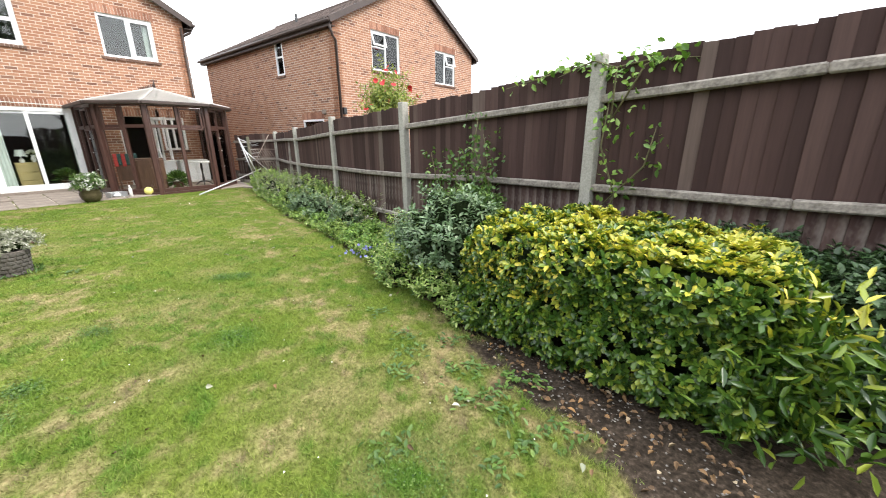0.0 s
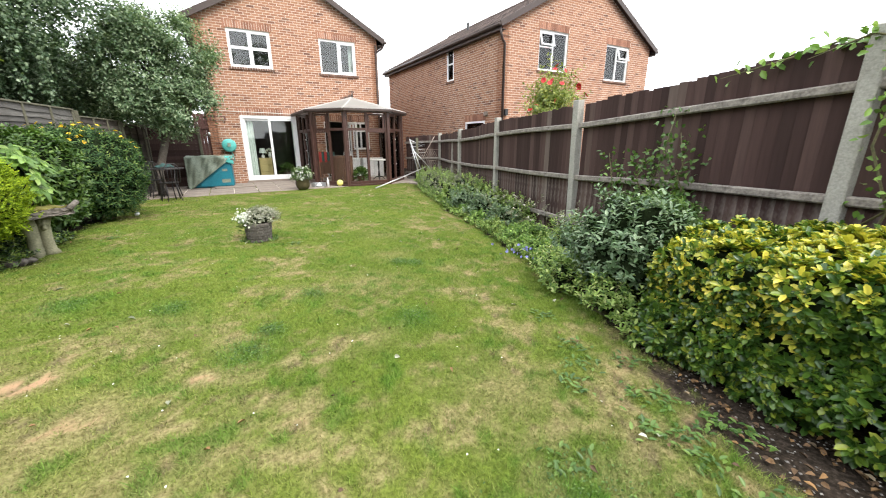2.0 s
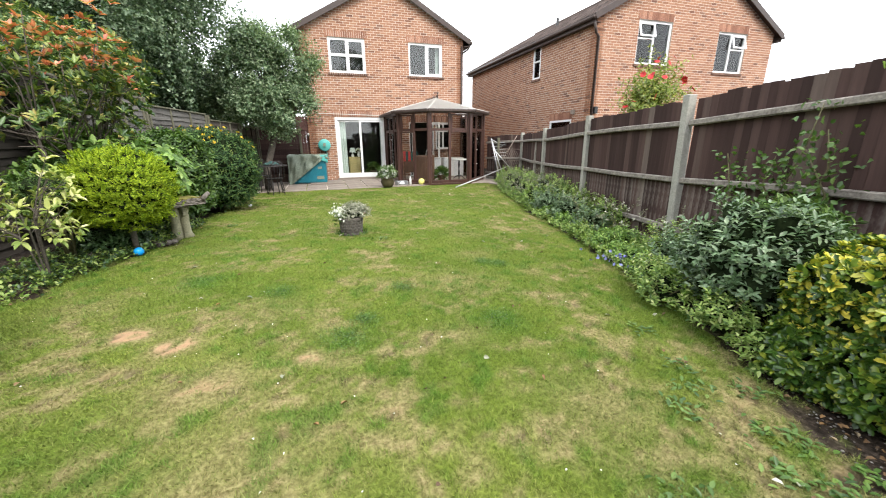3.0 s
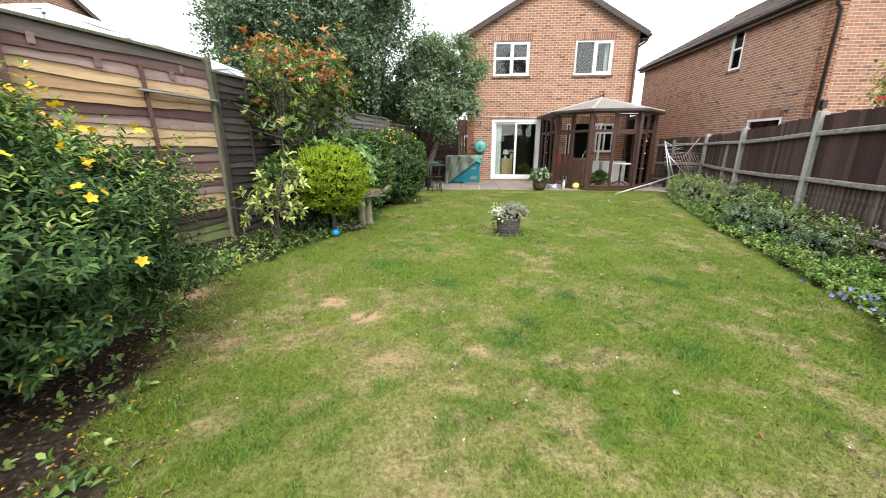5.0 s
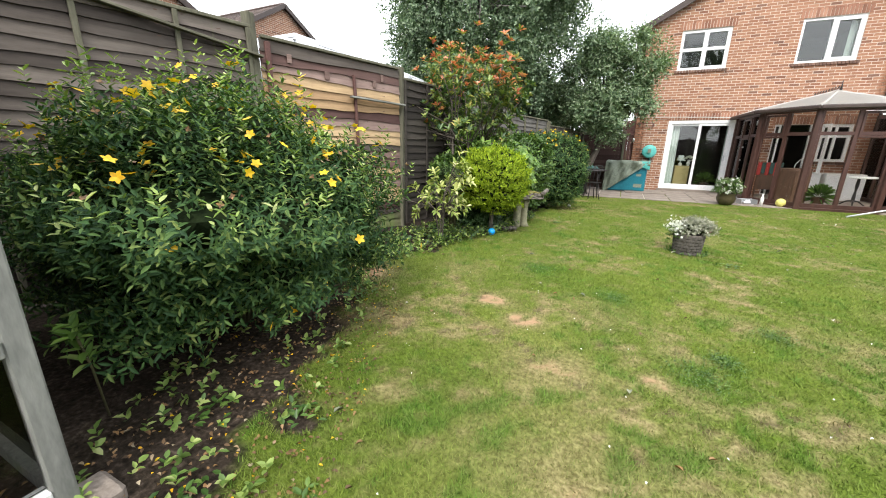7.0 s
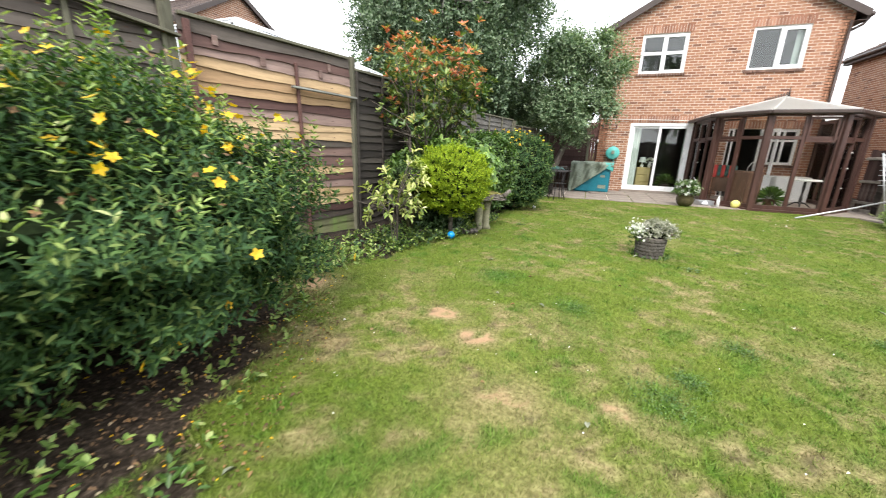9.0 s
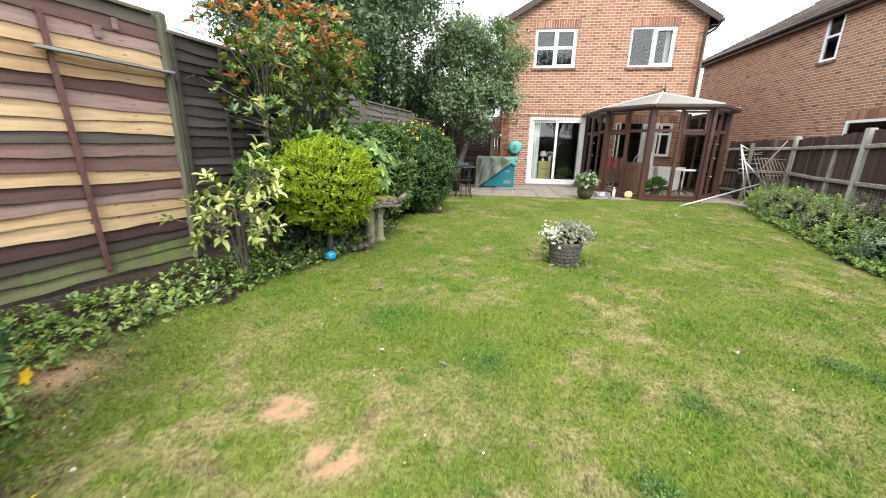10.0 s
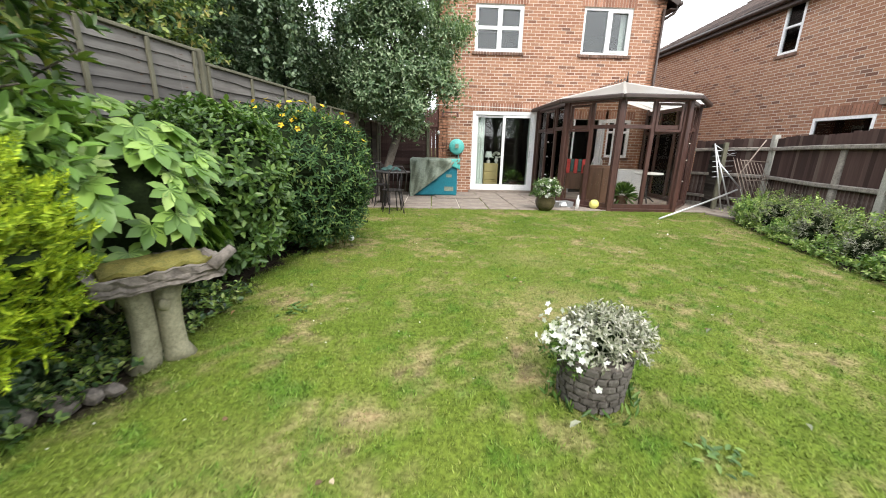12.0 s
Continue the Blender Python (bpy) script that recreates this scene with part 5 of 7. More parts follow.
for k, (a, b) in enumerate(zip(LP, LP[1:])):
    d = Vector((b[0] - a[0], b[1] - a[1], 0))
    ln = d.length
    turn = math.degrees(math.atan2(d.y, d.x))
    gz0 = min(G(a[0], a[1]), G(b[0], b[1])) + 0.03
    sty = STY[k]
    lab = {"new": "patchwork fence panel of new tan and purple brown slats", "old": "weathered dark overlap fence panel, greenish", "dark": "weathered overlap fence panel, its shade painted into dark slats", "grey": "grey weathered overlap fence panel"}[sty]
    pan = thing("overlap_fence_panel", (a[0], a[1], gz0), turn, lab, "fence", "overlap fence panels")
    H = (a[2] + b[2]) / 2 - gz0 - 0.06
    n = int(H / 0.087)
    order = ["old", "dark", "pink", "tan", "tan", "tan", "dark", "pink", "tan", "tan", "old", "pink", "dark", "tan", "dark", "pink", "tan", "tan", "dark", "old", "green", "green", "green", "green"]
    for i in range(n):
        z = H - (i + 0.5) * H / n
        z_tilt = rs.uniform(-0.5, 0.5) + ({3: 0.7, 9: 1.1, 10: -0.8, 12: 1.3, 14: 1.0, 16: -0.9}.get(i, 0) if sty == "new" else 0)
        mat = {"old": "slat_old", "dark": "slat_shade", "grey": "slat_grey"}.get(sty)
        if sty == "new":
            mat = "slat_" + order[min(i, len(order) - 1)]
        bm = block(ln - 0.05, 0.009, H / n + 0.022, 0.0)
        bmesh.ops.subdivide_edges(bm, edges=[e for e in bm.edges if abs(e.verts[0].co.x - e.verts[1].co.x) > 0.5], cuts=9)
        for v in bm.verts:
            if v.co.z < 0:
                v.co.z += 0.007 * math.sin(v.co.x * 5 + i * 2.1) + 0.004 * math.sin(v.co.x * 17 + i) + (0.008 * math.sin(v.co.x * 2.3 + i * 1.3) if sty == "new" else 0)
            v.co.y += 0.003 * math.sin(v.co.x * 3 + i)
        part("slat", bm, mat, pan, "", pose(ln / 2, -0.01, z, -9, 0 if sty != "new" else 0, 0) @ pose(0, 0, 0, 0, z_tilt, 0))
    if sty == "new":
        part("batten", block(0.05, 0.03, H - 0.04, 0.004), "batten", pan, "", (0.09, -0.03, H / 2))
        part("batten", block(0.035, 0.025, H - 0.2, 0.004), "batten", pan, "", pose(ln * 0.6, -0.035, H / 2 - 0.06, 0, -1.5))
        for x, z, w_ in ((0.3, H - 0.13, 0.05), (0.72, H - 0.22, 0.06), (1.5, H - 0.14, 0.04), (1.38, H - 0.22, 0.05)):
            part("repair_patch", block(w_, 0.008, 0.08, 0.002), "slat_pink", pan, "pale weathered patch", (x, -0.032, z))
    else:
        for x in (0.08, ln * 0.34, ln * 0.66, ln - 0.08):
            part("batten", block(0.035, 0.025, H, 0.004), "slat_shade" if sty == "dark" else "post_green", pan, "", (x, -0.03, H / 2))
    part("capping", block(ln - 0.08, 0.05, 0.028, 0.004), "post_green", pan, "", (ln / 2, -0.012, H + 0.018))
    if sty == "new":
        bar("nailed_strip", (ln * 0.545, -0.062, H - 0.4), (ln + 0.03, -0.062, H - 0.415), 0.05, 0.02, "greywood", pan)
    if k == 2:
        bar("nailed_strip", (0.1, -0.05, H + 0.02), (ln + 0.02, -0.06, H - 0.22), 0.06, 0.02, "post_green", pan)

# Unseen fence, added behind the viewpoint to close the garden and darken pane reflections.
bk = thing("back_fence", (-6.9, -5.3, G(-6.9, -5.3)), 0, "unseen dark board fence added to close the back of the garden", "fence")
for i in range(83):
    part("board", block(0.108, 0.013, 1.8, 0), "boardR", bk, "", pose(0.05 + 0.1 * i, 0, 0.9 - 0.004 * i, 0, 0, 6))

# dark side panel and gate by the house
sp = thing("side_fence", (-3.45, 13.75, 0.0), 0, "dark brown boarded side panel beside the house", "fence")
for i in range(19):
    part("slat", block(1.28, 0.012, 0.1, 0.002), "boardR", sp, "", pose(0.66, 0, 0.07 + i * 0.092, -8))
part("post", block(0.08, 0.08, 1.9, 0.006), "post_green", sp, "", (1.34, 0, 0.95))
part("post", block(0.08, 0.08, 1.85, 0.006), "post_green", sp, "", (0.0, 0, 0.925))
part("cap", block(1.36, 0.05, 0.03, 0.004), "post_green", sp, "", (0.67, 0, 1.83))
gt = thing("side_gate", (-2.08, 14.1, 0.0), 0, "tall dark brown timber gate in the side passage", "gate")
for i in range(4):
    part("board", block(0.095, 0.02, 2.2, 0.003), "batten", gt, "", (-0.08 + 0.1 * i, 0.0, 1.12))
part("brace", block(0.42, 0.03, 0.09, 0.004), "batten", gt, "", (0.07, -0.025, 1.8))
cpan = thing("side_fence", (4.42, 11.9, 0.0), 75, "dark overlap panel beside the conservatory", "fence")
for i in range(16):
    part("slat", block(1.0, 0.01, 0.1, 0.002), "slat_shade", cpan, "", pose(0.0, 0, 0.06 + i * 0.087, -9))
part("post", block(0.08, 0.08, 1.45, 0.006), "post_green", cpan, "", (-0.52, 0, 0.72))

# ---- greenhouse ----
gh = thing("greenhouse", (-3.56, 0.02, G(-3.5, 0)), 0, "grey timber greenhouse with dirty glass", "greenhouse")
part("corner_post", block(0.045, 0.06, 2.0, 0.006, (0, 0, 1.0)), "greywood", gh, "", (0, 0, 0))
part("corner_post", block(0.07, 0.06, 2.0, 0.006, (0, 0, 1.0)), "greywood", gh, "", (0, -2.2, 0))
part("corner_post", block(0.07, 0.06, 2.0, 0.006, (0, 0, 1.0)), "greywood", gh, "", (-1.7, 0, 0))
part("corner_post", block(0.07, 0.06, 2.0, 0.006, (0, 0, 1.0)), "greywood", gh, "", (-1.7, -2.2, 0))
part("base_block", block(0.16, 0.2, 0.09, 0.015), "slab", gh, "", (0.02, 0.02, 0.0))
for z, w in ((0.1, 0.05), (0.62, 0.05), (1.98, 0.07)):
    part("rail", boxes_bm([(-0.03, 0.03, -2.17, -0.03, z - w / 2, z + w / 2)]), "greywood" if z > 0.2 else "white", gh)
    part("rail", boxes_bm([(-1.665, -0.035, -0.03, 0.03, z - w / 2, z + w / 2)]), "greywood", gh)
for i in range(1, 4):
    part("glazing_bar", boxes_bm([(-0.025, 0.025, -0.55 * i - 0.02, -0.55 * i + 0.02, 0.1, 1.95)]), "greywood", gh)
for i in range(4):
    part("pane", block(0.005, 0.5, 1.8, 0), "cons_glass", gh, "", (0.0, -0.275 - 0.55 * i, 1.03))
for i in range(3):
    part("pane", block(0.52, 0.005, 1.8, 0), "cons_glass", gh, "", (-0.3 - 0.55 * i, 0.0, 1.03))
part("bench", block(0.5, 2.0, 0.04, 0.004), "greywood", gh, "", (-0.4, -1.1, 0.7))
part("back_wall", boxes_bm([(-1.7, -1.67, -2.17, -0.03, 0.05, 1.95), (-1.665, -0.035, -2.22, -2.19, 0.05, 1.95)]), "greywood", gh)
bm = bmesh.new()
for v in [(-1.8, 0.1, 1.98), (0.1, 0.1, 1.98), (-1.8, -2.3, 1.98), (0.1, -2.3, 1.98), (-0.85, 0.1, 2.5), (-0.85, -2.3, 2.5)]:
    bm.verts.new(v)
bmesh.ops.convex_hull(bm, input=bm.verts[:])
part("roof", bm, "greywood", gh)

# ---- planting: right side ----
rs = np.random.RandomState(31)


def box_points(n, lo, hi, rs):
    """Places over the clipped sides and top of a hedge, with the way out."""
    lo, hi = np.array(lo), np.array(hi)
    s = hi - lo
    areas = np.array([s[1] * s[2], s[1] * s[2], s[0] * s[2], s[0] * s[2], s[0] * s[1] * 1.3])
    pick = rs.choice(5, n, p=areas / areas.sum())
    P = lo + s * rs.uniform(0, 1, (n, 3))
    O = np.zeros((n, 3))
    for k, (ax, sg) in enumerate(((0, -1), (0, 1), (1, -1), (1, 1), (2, 1))):
        m = pick == k
        P[m, ax] = lo[ax] if sg < 0 else hi[ax]
        O[m, ax] = sg
    c = (lo + hi) / 2
    q = (P - c) / (s / 2)
    q = q / (1 + 0.10 * (np.abs(q[:, [1, 2, 0]]) ** 4 + np.abs(q[:, [2, 0, 1]]) ** 4))
    P = c + q * s / 2
    P = P + O * (0.085 * lumps(P, 6, np.random.RandomState(2)) + 0.035 * lumps(P, 15, np.random.RandomState(6)))[:, None]
    # sides lean in towards the foot
    P[:, :2] = c[:2] + (P[:, :2] - c[:2]) * (1.1 - 0.1 * np.clip((P[:, 2] - lo[2]) / s[2] * 1.6, 0, 1))[:, None]
    return P, O


hz = G(1.5, 0)
hedge = thing("hedge", (1.5, 0.0, hz), -6, "clipped green and golden evergreen hedge, yellow on top", "hedge")
P, O = box_points(4700, (-0.66, -1.05, 0.0), (0.58, 0.92, 0.84), rs)
O2 = unit(O + rs.normal(size=P.shape) * 0.4 + np.array([0, 0, 0.45]))
A, D, N, L = shoots(P - O2 * 0.05, O2, rs, 8, 0.065, 0.058, 0.8, True)
yel = (A[:, 2] > 0.7) & (lumps(A, 3.2, np.random.RandomState(4)) + 0.5 * (A[:, 2] > 0.8) + rs.normal(size=len(A)) * 0.35 > 0.55)
yel |= (A[:, 2] > 0.4) & (A[:, 1] > 0.0) & (rs.uniform(size=len(A)) < 0.38)
yel |= (A[:, 2] > 0.72) & (rs.uniform(size=len(A)) < 0.1)
leaves("foliage", A[~yel], D[~yel], N[~yel], L[~yel], L[~yel] * 0.46, "l_hedge", hedge, kind="stuff", far=0.82, wide=0.85)
leaves("yellow_foliage", A[yel], D[yel], N[yel], L[yel], L[yel] * 0.46, "l_hedge_y", hedge, "bright yellow young leaves", kind="stuff", far=0.82, wide=0.85)
# Solid block painted dark in place of the shade inside the hedge.
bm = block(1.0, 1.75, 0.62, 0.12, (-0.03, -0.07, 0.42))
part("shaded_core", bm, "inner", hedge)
stems("stem", (0, 0, 0), [(x, y, 0.5) for x in (-0.35, 0.0, 0.35) for y in (-0.6, -0.2, 0.2, 0.6)], 0.012, "bark", hedge, rs)

# golden shoots rising at the near end of the hedge
gs_ = thing("golden_shoots", (0.95, -1.0, G(1, -0.95)), 0, "tall shoots with narrow yellow and green leaves", "shrub")
Pn = np.array([[0.0, 0.0, 0.1], [0.12, -0.1, 0.1], [-0.12, 0.12, 0.08], [0.2, 0.1, 0.1], [-0.05, -0.12, 0.05]])
for k, (p, h) in enumerate(zip(Pn, (0.78, 0.6, 0.5, 0.66, 0.4))):
    tube("stem", [(p[0], p[1], 0), (p[0], p[1], h)], 0.005, "stem", gs_, sides=5)
for mat, n, z0, z1 in (("l_hedge", 1500, 0.03, 0.6), ("l_hedge_y", 60, 0.5, 0.8)):
    p = Pn[rs.randint(0, 5 if mat == "l_hedge" else 2, n)] + rs.normal(size=(n, 3)) * [0.12, 0.12, 0]
    p[:, 2] = rs.uniform(z0, z1, n)
    d = unit(rs.normal(size=(n, 3)) + [0, 0, 0.7])
    leaves("foliage" if mat == "l_hedge" else "yellow_foliage", p, d, unit(rs.normal(size=(n, 3)) + [0, 0, 1]), 0.095, 0.027, mat, gs_, kind="stuff")

shrub("laurel_bush", (1.5, 1.4), (0.42, 0.55, 0.45), 0.5, 1000, 0.062, "l_blue", "grey green broad leafed bush by the hedge", rs, per=9, length=0.14, ratio=0.42, lump=0.35, freq=4.5, depth=0.55, up=0.8)
shrub("bramble_bush", (1.75, -1.5), (0.65, 0.6, 0.5), 0.42, 1500, 0.058, "l_dark", "dark green bramble and ivy mound under the fence", rs, per=8, length=0.1, ratio=0.55)
shrub("bramble_bush", (2.15, -0.9), (0.3, 0.7, 0.4), 0.55, 900, 0.055, "l_dark", "dark ivy between the hedge and the fence", rs, per=8, length=0.1, ratio=0.55)
shrub("privet_bush", (1.95, 1.5), (0.3, 0.5, 0.4), 0.6, 500, 0.06, "l_mid", "leafy green bush against the brown fence", rs, per=8, length=0.1, ratio=0.42)


def climber(name, at, paths, n, leaf, mat, label, rs, spread=0.09):
    ob = thing(name, (at[0], at[1], G(*at)), 0, label, "climbing plant")
    pts = []
    for path in paths:
        tube("stem", path, [0.008] * (len(path) - 1) + [0.003], "stem", ob, sides=5)
        a = np.array(path)
        s = rs.uniform(0, len(a) - 1.001, n)
        k = s.astype(int)
        pts.append(a[k] + (a[k + 1] - a[k]) * (s - k)[:, None])
    p = np.concatenate(pts) + rs.normal(size=(n * len(paths), 3)) * [spread, spread, spread * 0.7]
    leaves("foliage", p, unit(rs.normal(size=p.shape) + [-0.4, 0, 0.1]), unit(rs.normal(size=p.shape) + [-0.6, 0, 1]), leaf * rs.uniform(0.6, 1.2, len(p)), leaf * 0.6, mat, ob, kind="stuff")
    return ob, p


climber("climbing_rose", (2.3, 1.95), [[(0, 0, 0.3), (0.02, -0.1, 0.9), (-0.03, -0.25, 1.35), (-0.02, -0.3, 1.7)], [(0, 0, 0.4), (-0.05, 0.25, 0.9), (-0.05, 0.35, 1.3)], [(0, 0, 0.5), (-0.02, -0.35, 0.85), (-0.05, -0.45, 1.2), (-0.04, -0.38, 1.5)]], 110, 0.055, "l_mid", "thin climbing rose stems with sparse leaves on the fence", rs)
climber("climbing_rose", (2.12, 0.25), [[(0, 0, 0.6), (-0.02, -0.1, 1.0), (-0.02, 0.05, 1.4), (-0.02, 0.02, 1.75)], [(0, 0.0, 0.9), (-0.03, -0.3, 1.25), (-0.03, -0.35, 1.55)], [(0, 0, 1.5), (0.0, 0.0, 2.0), (0.05, 0.2, 2.08), (0.05, 0.5, 1.98)], [(0, 0, 1.6), (0.02, -0.2, 2.0), (0.05, -0.3, 2.05)]], 48, 0.06, "l_fig", "climber with bright leaves hooked over the post", rs, 0.07)
climber("climbing_rose", (2.3, 0.6), [[(0.0, -0.3, 1.95), (0.0, 0.0, 2.1), (0.02, 0.35, 2.02), (0.02, 0.75, 1.95)], [(-0.05, -0.1, 2.0), (-0.1, -0.6, 2.05), (-0.14, -0.9, 2.02)]], 45, 0.075, "l_fig", "light green creeper lying along the fence top", rs, 0.05)
climber("climbing_rose", (2.25, 1.55), [[(0, 0, 0.5), (-0.05, -0.1, 1.0), (-0.05, 0.1, 1.35)], [(-0.05, 0.1, 0.6), (-0.06, 0.35, 1.05), (-0.05, 0.3, 1.3)]], 120, 0.06, "l_mid", "leafy rose growing up the dark fence", rs, 0.1)

# border plants along the right fence
kinds = [("l_border", 0.045, "leafy green border plant"), ("l_fig", 0.045, "pale green ground cover plant"), ("l_blue", 0.05, "grey green leafy border plant"), ("l_border", 0.05, "green leafy border plant with upright stems"), ("l_grey", 0.035, "silver grey feathery border plant")]
bd_pts = [(1.3, 2.35, 0.22, 0), (1.75, 2.3, 0.33, 2), (1.55, 2.85, 0.2, 1), (2.1, 2.75, 0.34, 0), (1.5, 3.4, 0.17, 1), (1.95, 3.5, 0.22, 1), (2.3, 3.6, 0.2, 1), (1.75, 4.1, 0.17, 0), (2.3, 4.3, 0.26, 2), (2.65, 4.4, 0.33, 3), (2.0, 4.8, 0.18, 1), (2.45, 5.1, 0.32, 2), (2.85, 5.3, 0.38, 3),
          (2.1, 5.5, 0.17, 1), (2.6, 5.9, 0.36, 2), (3.0, 6.1, 0.45, 3), (2.3, 6.2, 0.17, 1), (2.75, 6.7, 0.3, 0), (3.15, 6.9, 0.48, 4), (2.5, 7.0, 0.2, 1), (2.9, 7.4, 0.36, 4), (3.3, 7.6, 0.4, 3), (2.75, 7.8, 0.2, 1), (3.1, 8.2, 0.4, 4), (3.45, 8.4, 0.42, 0), (3.05, 8.7, 0.22, 1), (3.3, 9.1, 0.42, 4), (3.6, 9.3, 0.4, 0), (3.4, 9.8, 0.3, 1), (3.8, 9.9, 0.35, 0), (3.3, 6.6, 0.3, 3), (3.5, 7.2, 0.3, 4), (3.75, 8.3, 0.34, 4), (3.95, 8.9, 0.3, 0), (4.1, 9.5, 0.3, 4), (4.2, 10.1, 0.28, 3)]
for x, y, r, k in bd_pts:
    mat, lf, lab = kinds[k]
    x = max(x + 0.1, float(np.interp(y, *zip(*EDGE_R))) + r * 0.75)
    shrub("border_plant", (x, y), (r, r, r * (0.8 if r < 0.25 else 0.95)), r * (0.5 if r < 0.25 else 0.62), int(90 + 1300 * r * r), lf, mat, lab, rs, "plant", per=8, length=0.09, ratio=0.5 if k != 4 else 0.14, inner=0.42, lump=0.55, low=-0.3, freq=5.0, depth=0.6, up=1.0)
for x, y, q_ in ((1.12, 1.3, 0.26), (1.2, 1.85, 0.24), (0.98, 0.95, 0.16), (1.35, 2.1, 0.25)):
    shrub('border_plant', (x, y), (q_, q_, q_ * 0.9), q_ * 0.6, int(2600 * q_ * q_), 0.045, 'l_border', 'pale leafy border plant spilling towards the lawn', rs, 'plant', per=8, length=0.08, ratio=0.45, inner=0.4, lump=0.5, low=-0.3, freq=5.0, depth=0.6, up=1.0)
stg = thing("straggly_stems", (2.5, 5.0, 0), 0, "thin dry stems with seed heads rising from the border", "plant")
bm = bmesh.new()
TP = []
for k in range(46):
    y = rs.uniform(2.4, 9.8)
    x = float(np.interp(y, *zip(*EDGE_R))) + rs.uniform(0.15, 0.85)
    p0 = Vector((x - 2.5, y - 5.0, G(x, y)))
    p1 = p0 + Vector((rs.normal() * 0.08, rs.normal() * 0.08, rs.uniform(0.25, 0.45)))
    p2 = p1 + Vector((rs.normal() * 0.16, rs.normal() * 0.16, rs.uniform(0.08, 0.25)))
    tube_bm([p0, p1, p2], [0.005, 0.004, 0.002], 5, bm)
    TP += [p1.lerp(p2, f)[:] for f in (0.2, 0.5, 0.8, 1.0)]
tagged(part("stem", bm, "stem", stg), kind="stuff")
P = np.array(TP)
A, D, N, L = shoots(P, unit(rs.normal(size=P.shape) + [0, 0, 0.8]), rs, 5, 0.04, 0.04)
leaves("foliage", A, D, N, L, L * 0.4, "l_grey", stg, kind="stuff")
n = 3400
y = rs.uniform(1.9, 10.0, n)
e_ = np.interp(y, *zip(*EDGE_R))
x = e_ + rs.uniform(-0.08, 0.95, n)
P = np.stack([x, y, Gv(x, y) + rs.uniform(0.0, 0.09, n)], 1)
A, D, N, L = shoots(P, unit(rs.normal(size=P.shape) * 0.5 + [0, 0, 1]), rs, 6, 0.05, 0.045, 1.0)
gc = thing("ground_cover", (2.0, 5.0, 0), 0, "low bright green leaves spilling over the lawn edge", "plant")
leaves("foliage", A - np.array([2.0, 5.0, 0]), D, N, L, L * 0.55, "l_border", gc, kind="stuff")
fb = thing("bellflowers", (1.45, 2.75, G(1.4, 2.7)), 0, "small lilac blue flowers at the lawn edge", "flower")
flower_heads("petals", rs.normal(size=(30, 3)) * [0.14, 0.2, 0.02] + [0, 0, 0.12], 0.022, "p_blue", fb, rs)
for c, r in (((5.85, 6.8), (0.8, 0.65, 0.75)),):
    ob, P, O = shrub("rose_bush", c, r, 2.45, 800, 0.085, "l_rose", "tall rose bush with red blooms behind the fence", rs, per=6, length=0.3, ratio=0.5, inner=0, lump=0.5, low=-0.9, depth=0.8, freq=4)
    k_ = (O[:, 1] < 0.3) & (np.linalg.norm((P - [0, 0, 2.45]) / [0.8, 0.65, 0.75], axis=1) > 0.75)
    sel, so_ = P[k_][::9], O[k_][::9]
    flower_heads("bloom", sel + so_ * 0.16, 0.07, "p_red", ob, rs, 9, "deep red roses", so_)

# ---- planting: left side ----
ob, P, O = shrub("hypericum_bush", (-4.22, 1.17), (0.96, 1.0, 0.7), 0.74, 7800, 0.045, "l_hyp", "large dark green hypericum bush with yellow flowers", rs, per=10, length=0.2, lump=0.24, ratio=0.32, inner=0.76, low=-0.75, depth=0.34, freq=3.6, up=0.6)
up_ = (P[:, 2] > 0.7)
cand = np.where(up_ & (P[:, 2] > 0.95))[0][::38]
cand = np.repeat(cand, 3)[: len(cand) * 3 - 7]
low_ = np.where((P[:, 2] > 0.3) & (P[:, 2] <= 0.7) & (P[:, 0] + P[:, 1] * 0.3 > 0.3))[0][::110]
bud = np.where(P[:, 2] > 0.8)[0][7::24]
sel = np.concatenate([cand, low_])
flower_heads("bloom", P[sel] + O[sel] * 0.09 + rs.normal(size=(len(sel), 3)) * 0.04, 0.026, "p_yellow", ob, rs, 5, "bright yellow five petalled flowers", O[sel])
flower_heads("bud", P[bud] + O[bud] * 0.08, 0.016, "deadleaf", ob, rs, 4, "reddish brown spent heads", O[bud])
bud = np.where(P[:, 2] > 0.75)[0][3::9]
A, D, N, L = shoots(P[bud] + O[bud] * 0.04, unit(O[bud] * 0.5 + [0, 0, 1]), rs, 8, 0.1, 0.04)
leaves("young_foliage", A, D, N, L, L * 0.36, "l_border", ob, "yellow green young shoot tips", "stuff")
ob, P, O = shrub("hypericum_bush", (-3.42, 7.45), (0.8, 0.85, 0.8), 0.76, 3200, 0.055, "l_hyp", "rounded hypericum bush dotted with yellow flowers", rs, per=8, length=0.14, lump=0.14, ratio=0.34, inner=0.84, low=-0.95, depth=0.25)
sel = np.where(P[:, 2] > 1.1)[0][::15]
flower_heads("bloom", P[sel] + O[sel] * 0.06, 0.03, "p_yellow", ob, rs, 5, "bright yellow flowers", O[sel])
shrub("green_bush", (-3.75, 6.4), (0.62, 0.62, 0.72), 0.7, 1900, 0.07, "l_mid", "mid green leafy bush before the grey fence", rs, per=8, length=0.12, ratio=0.5, inner=0.82, low=-0.95)
sp_ = thing("seedling", (-3.95, 0.3, G(-3.95, 0.3)), 0, "bright green young shoot under the dark bush", "plant")
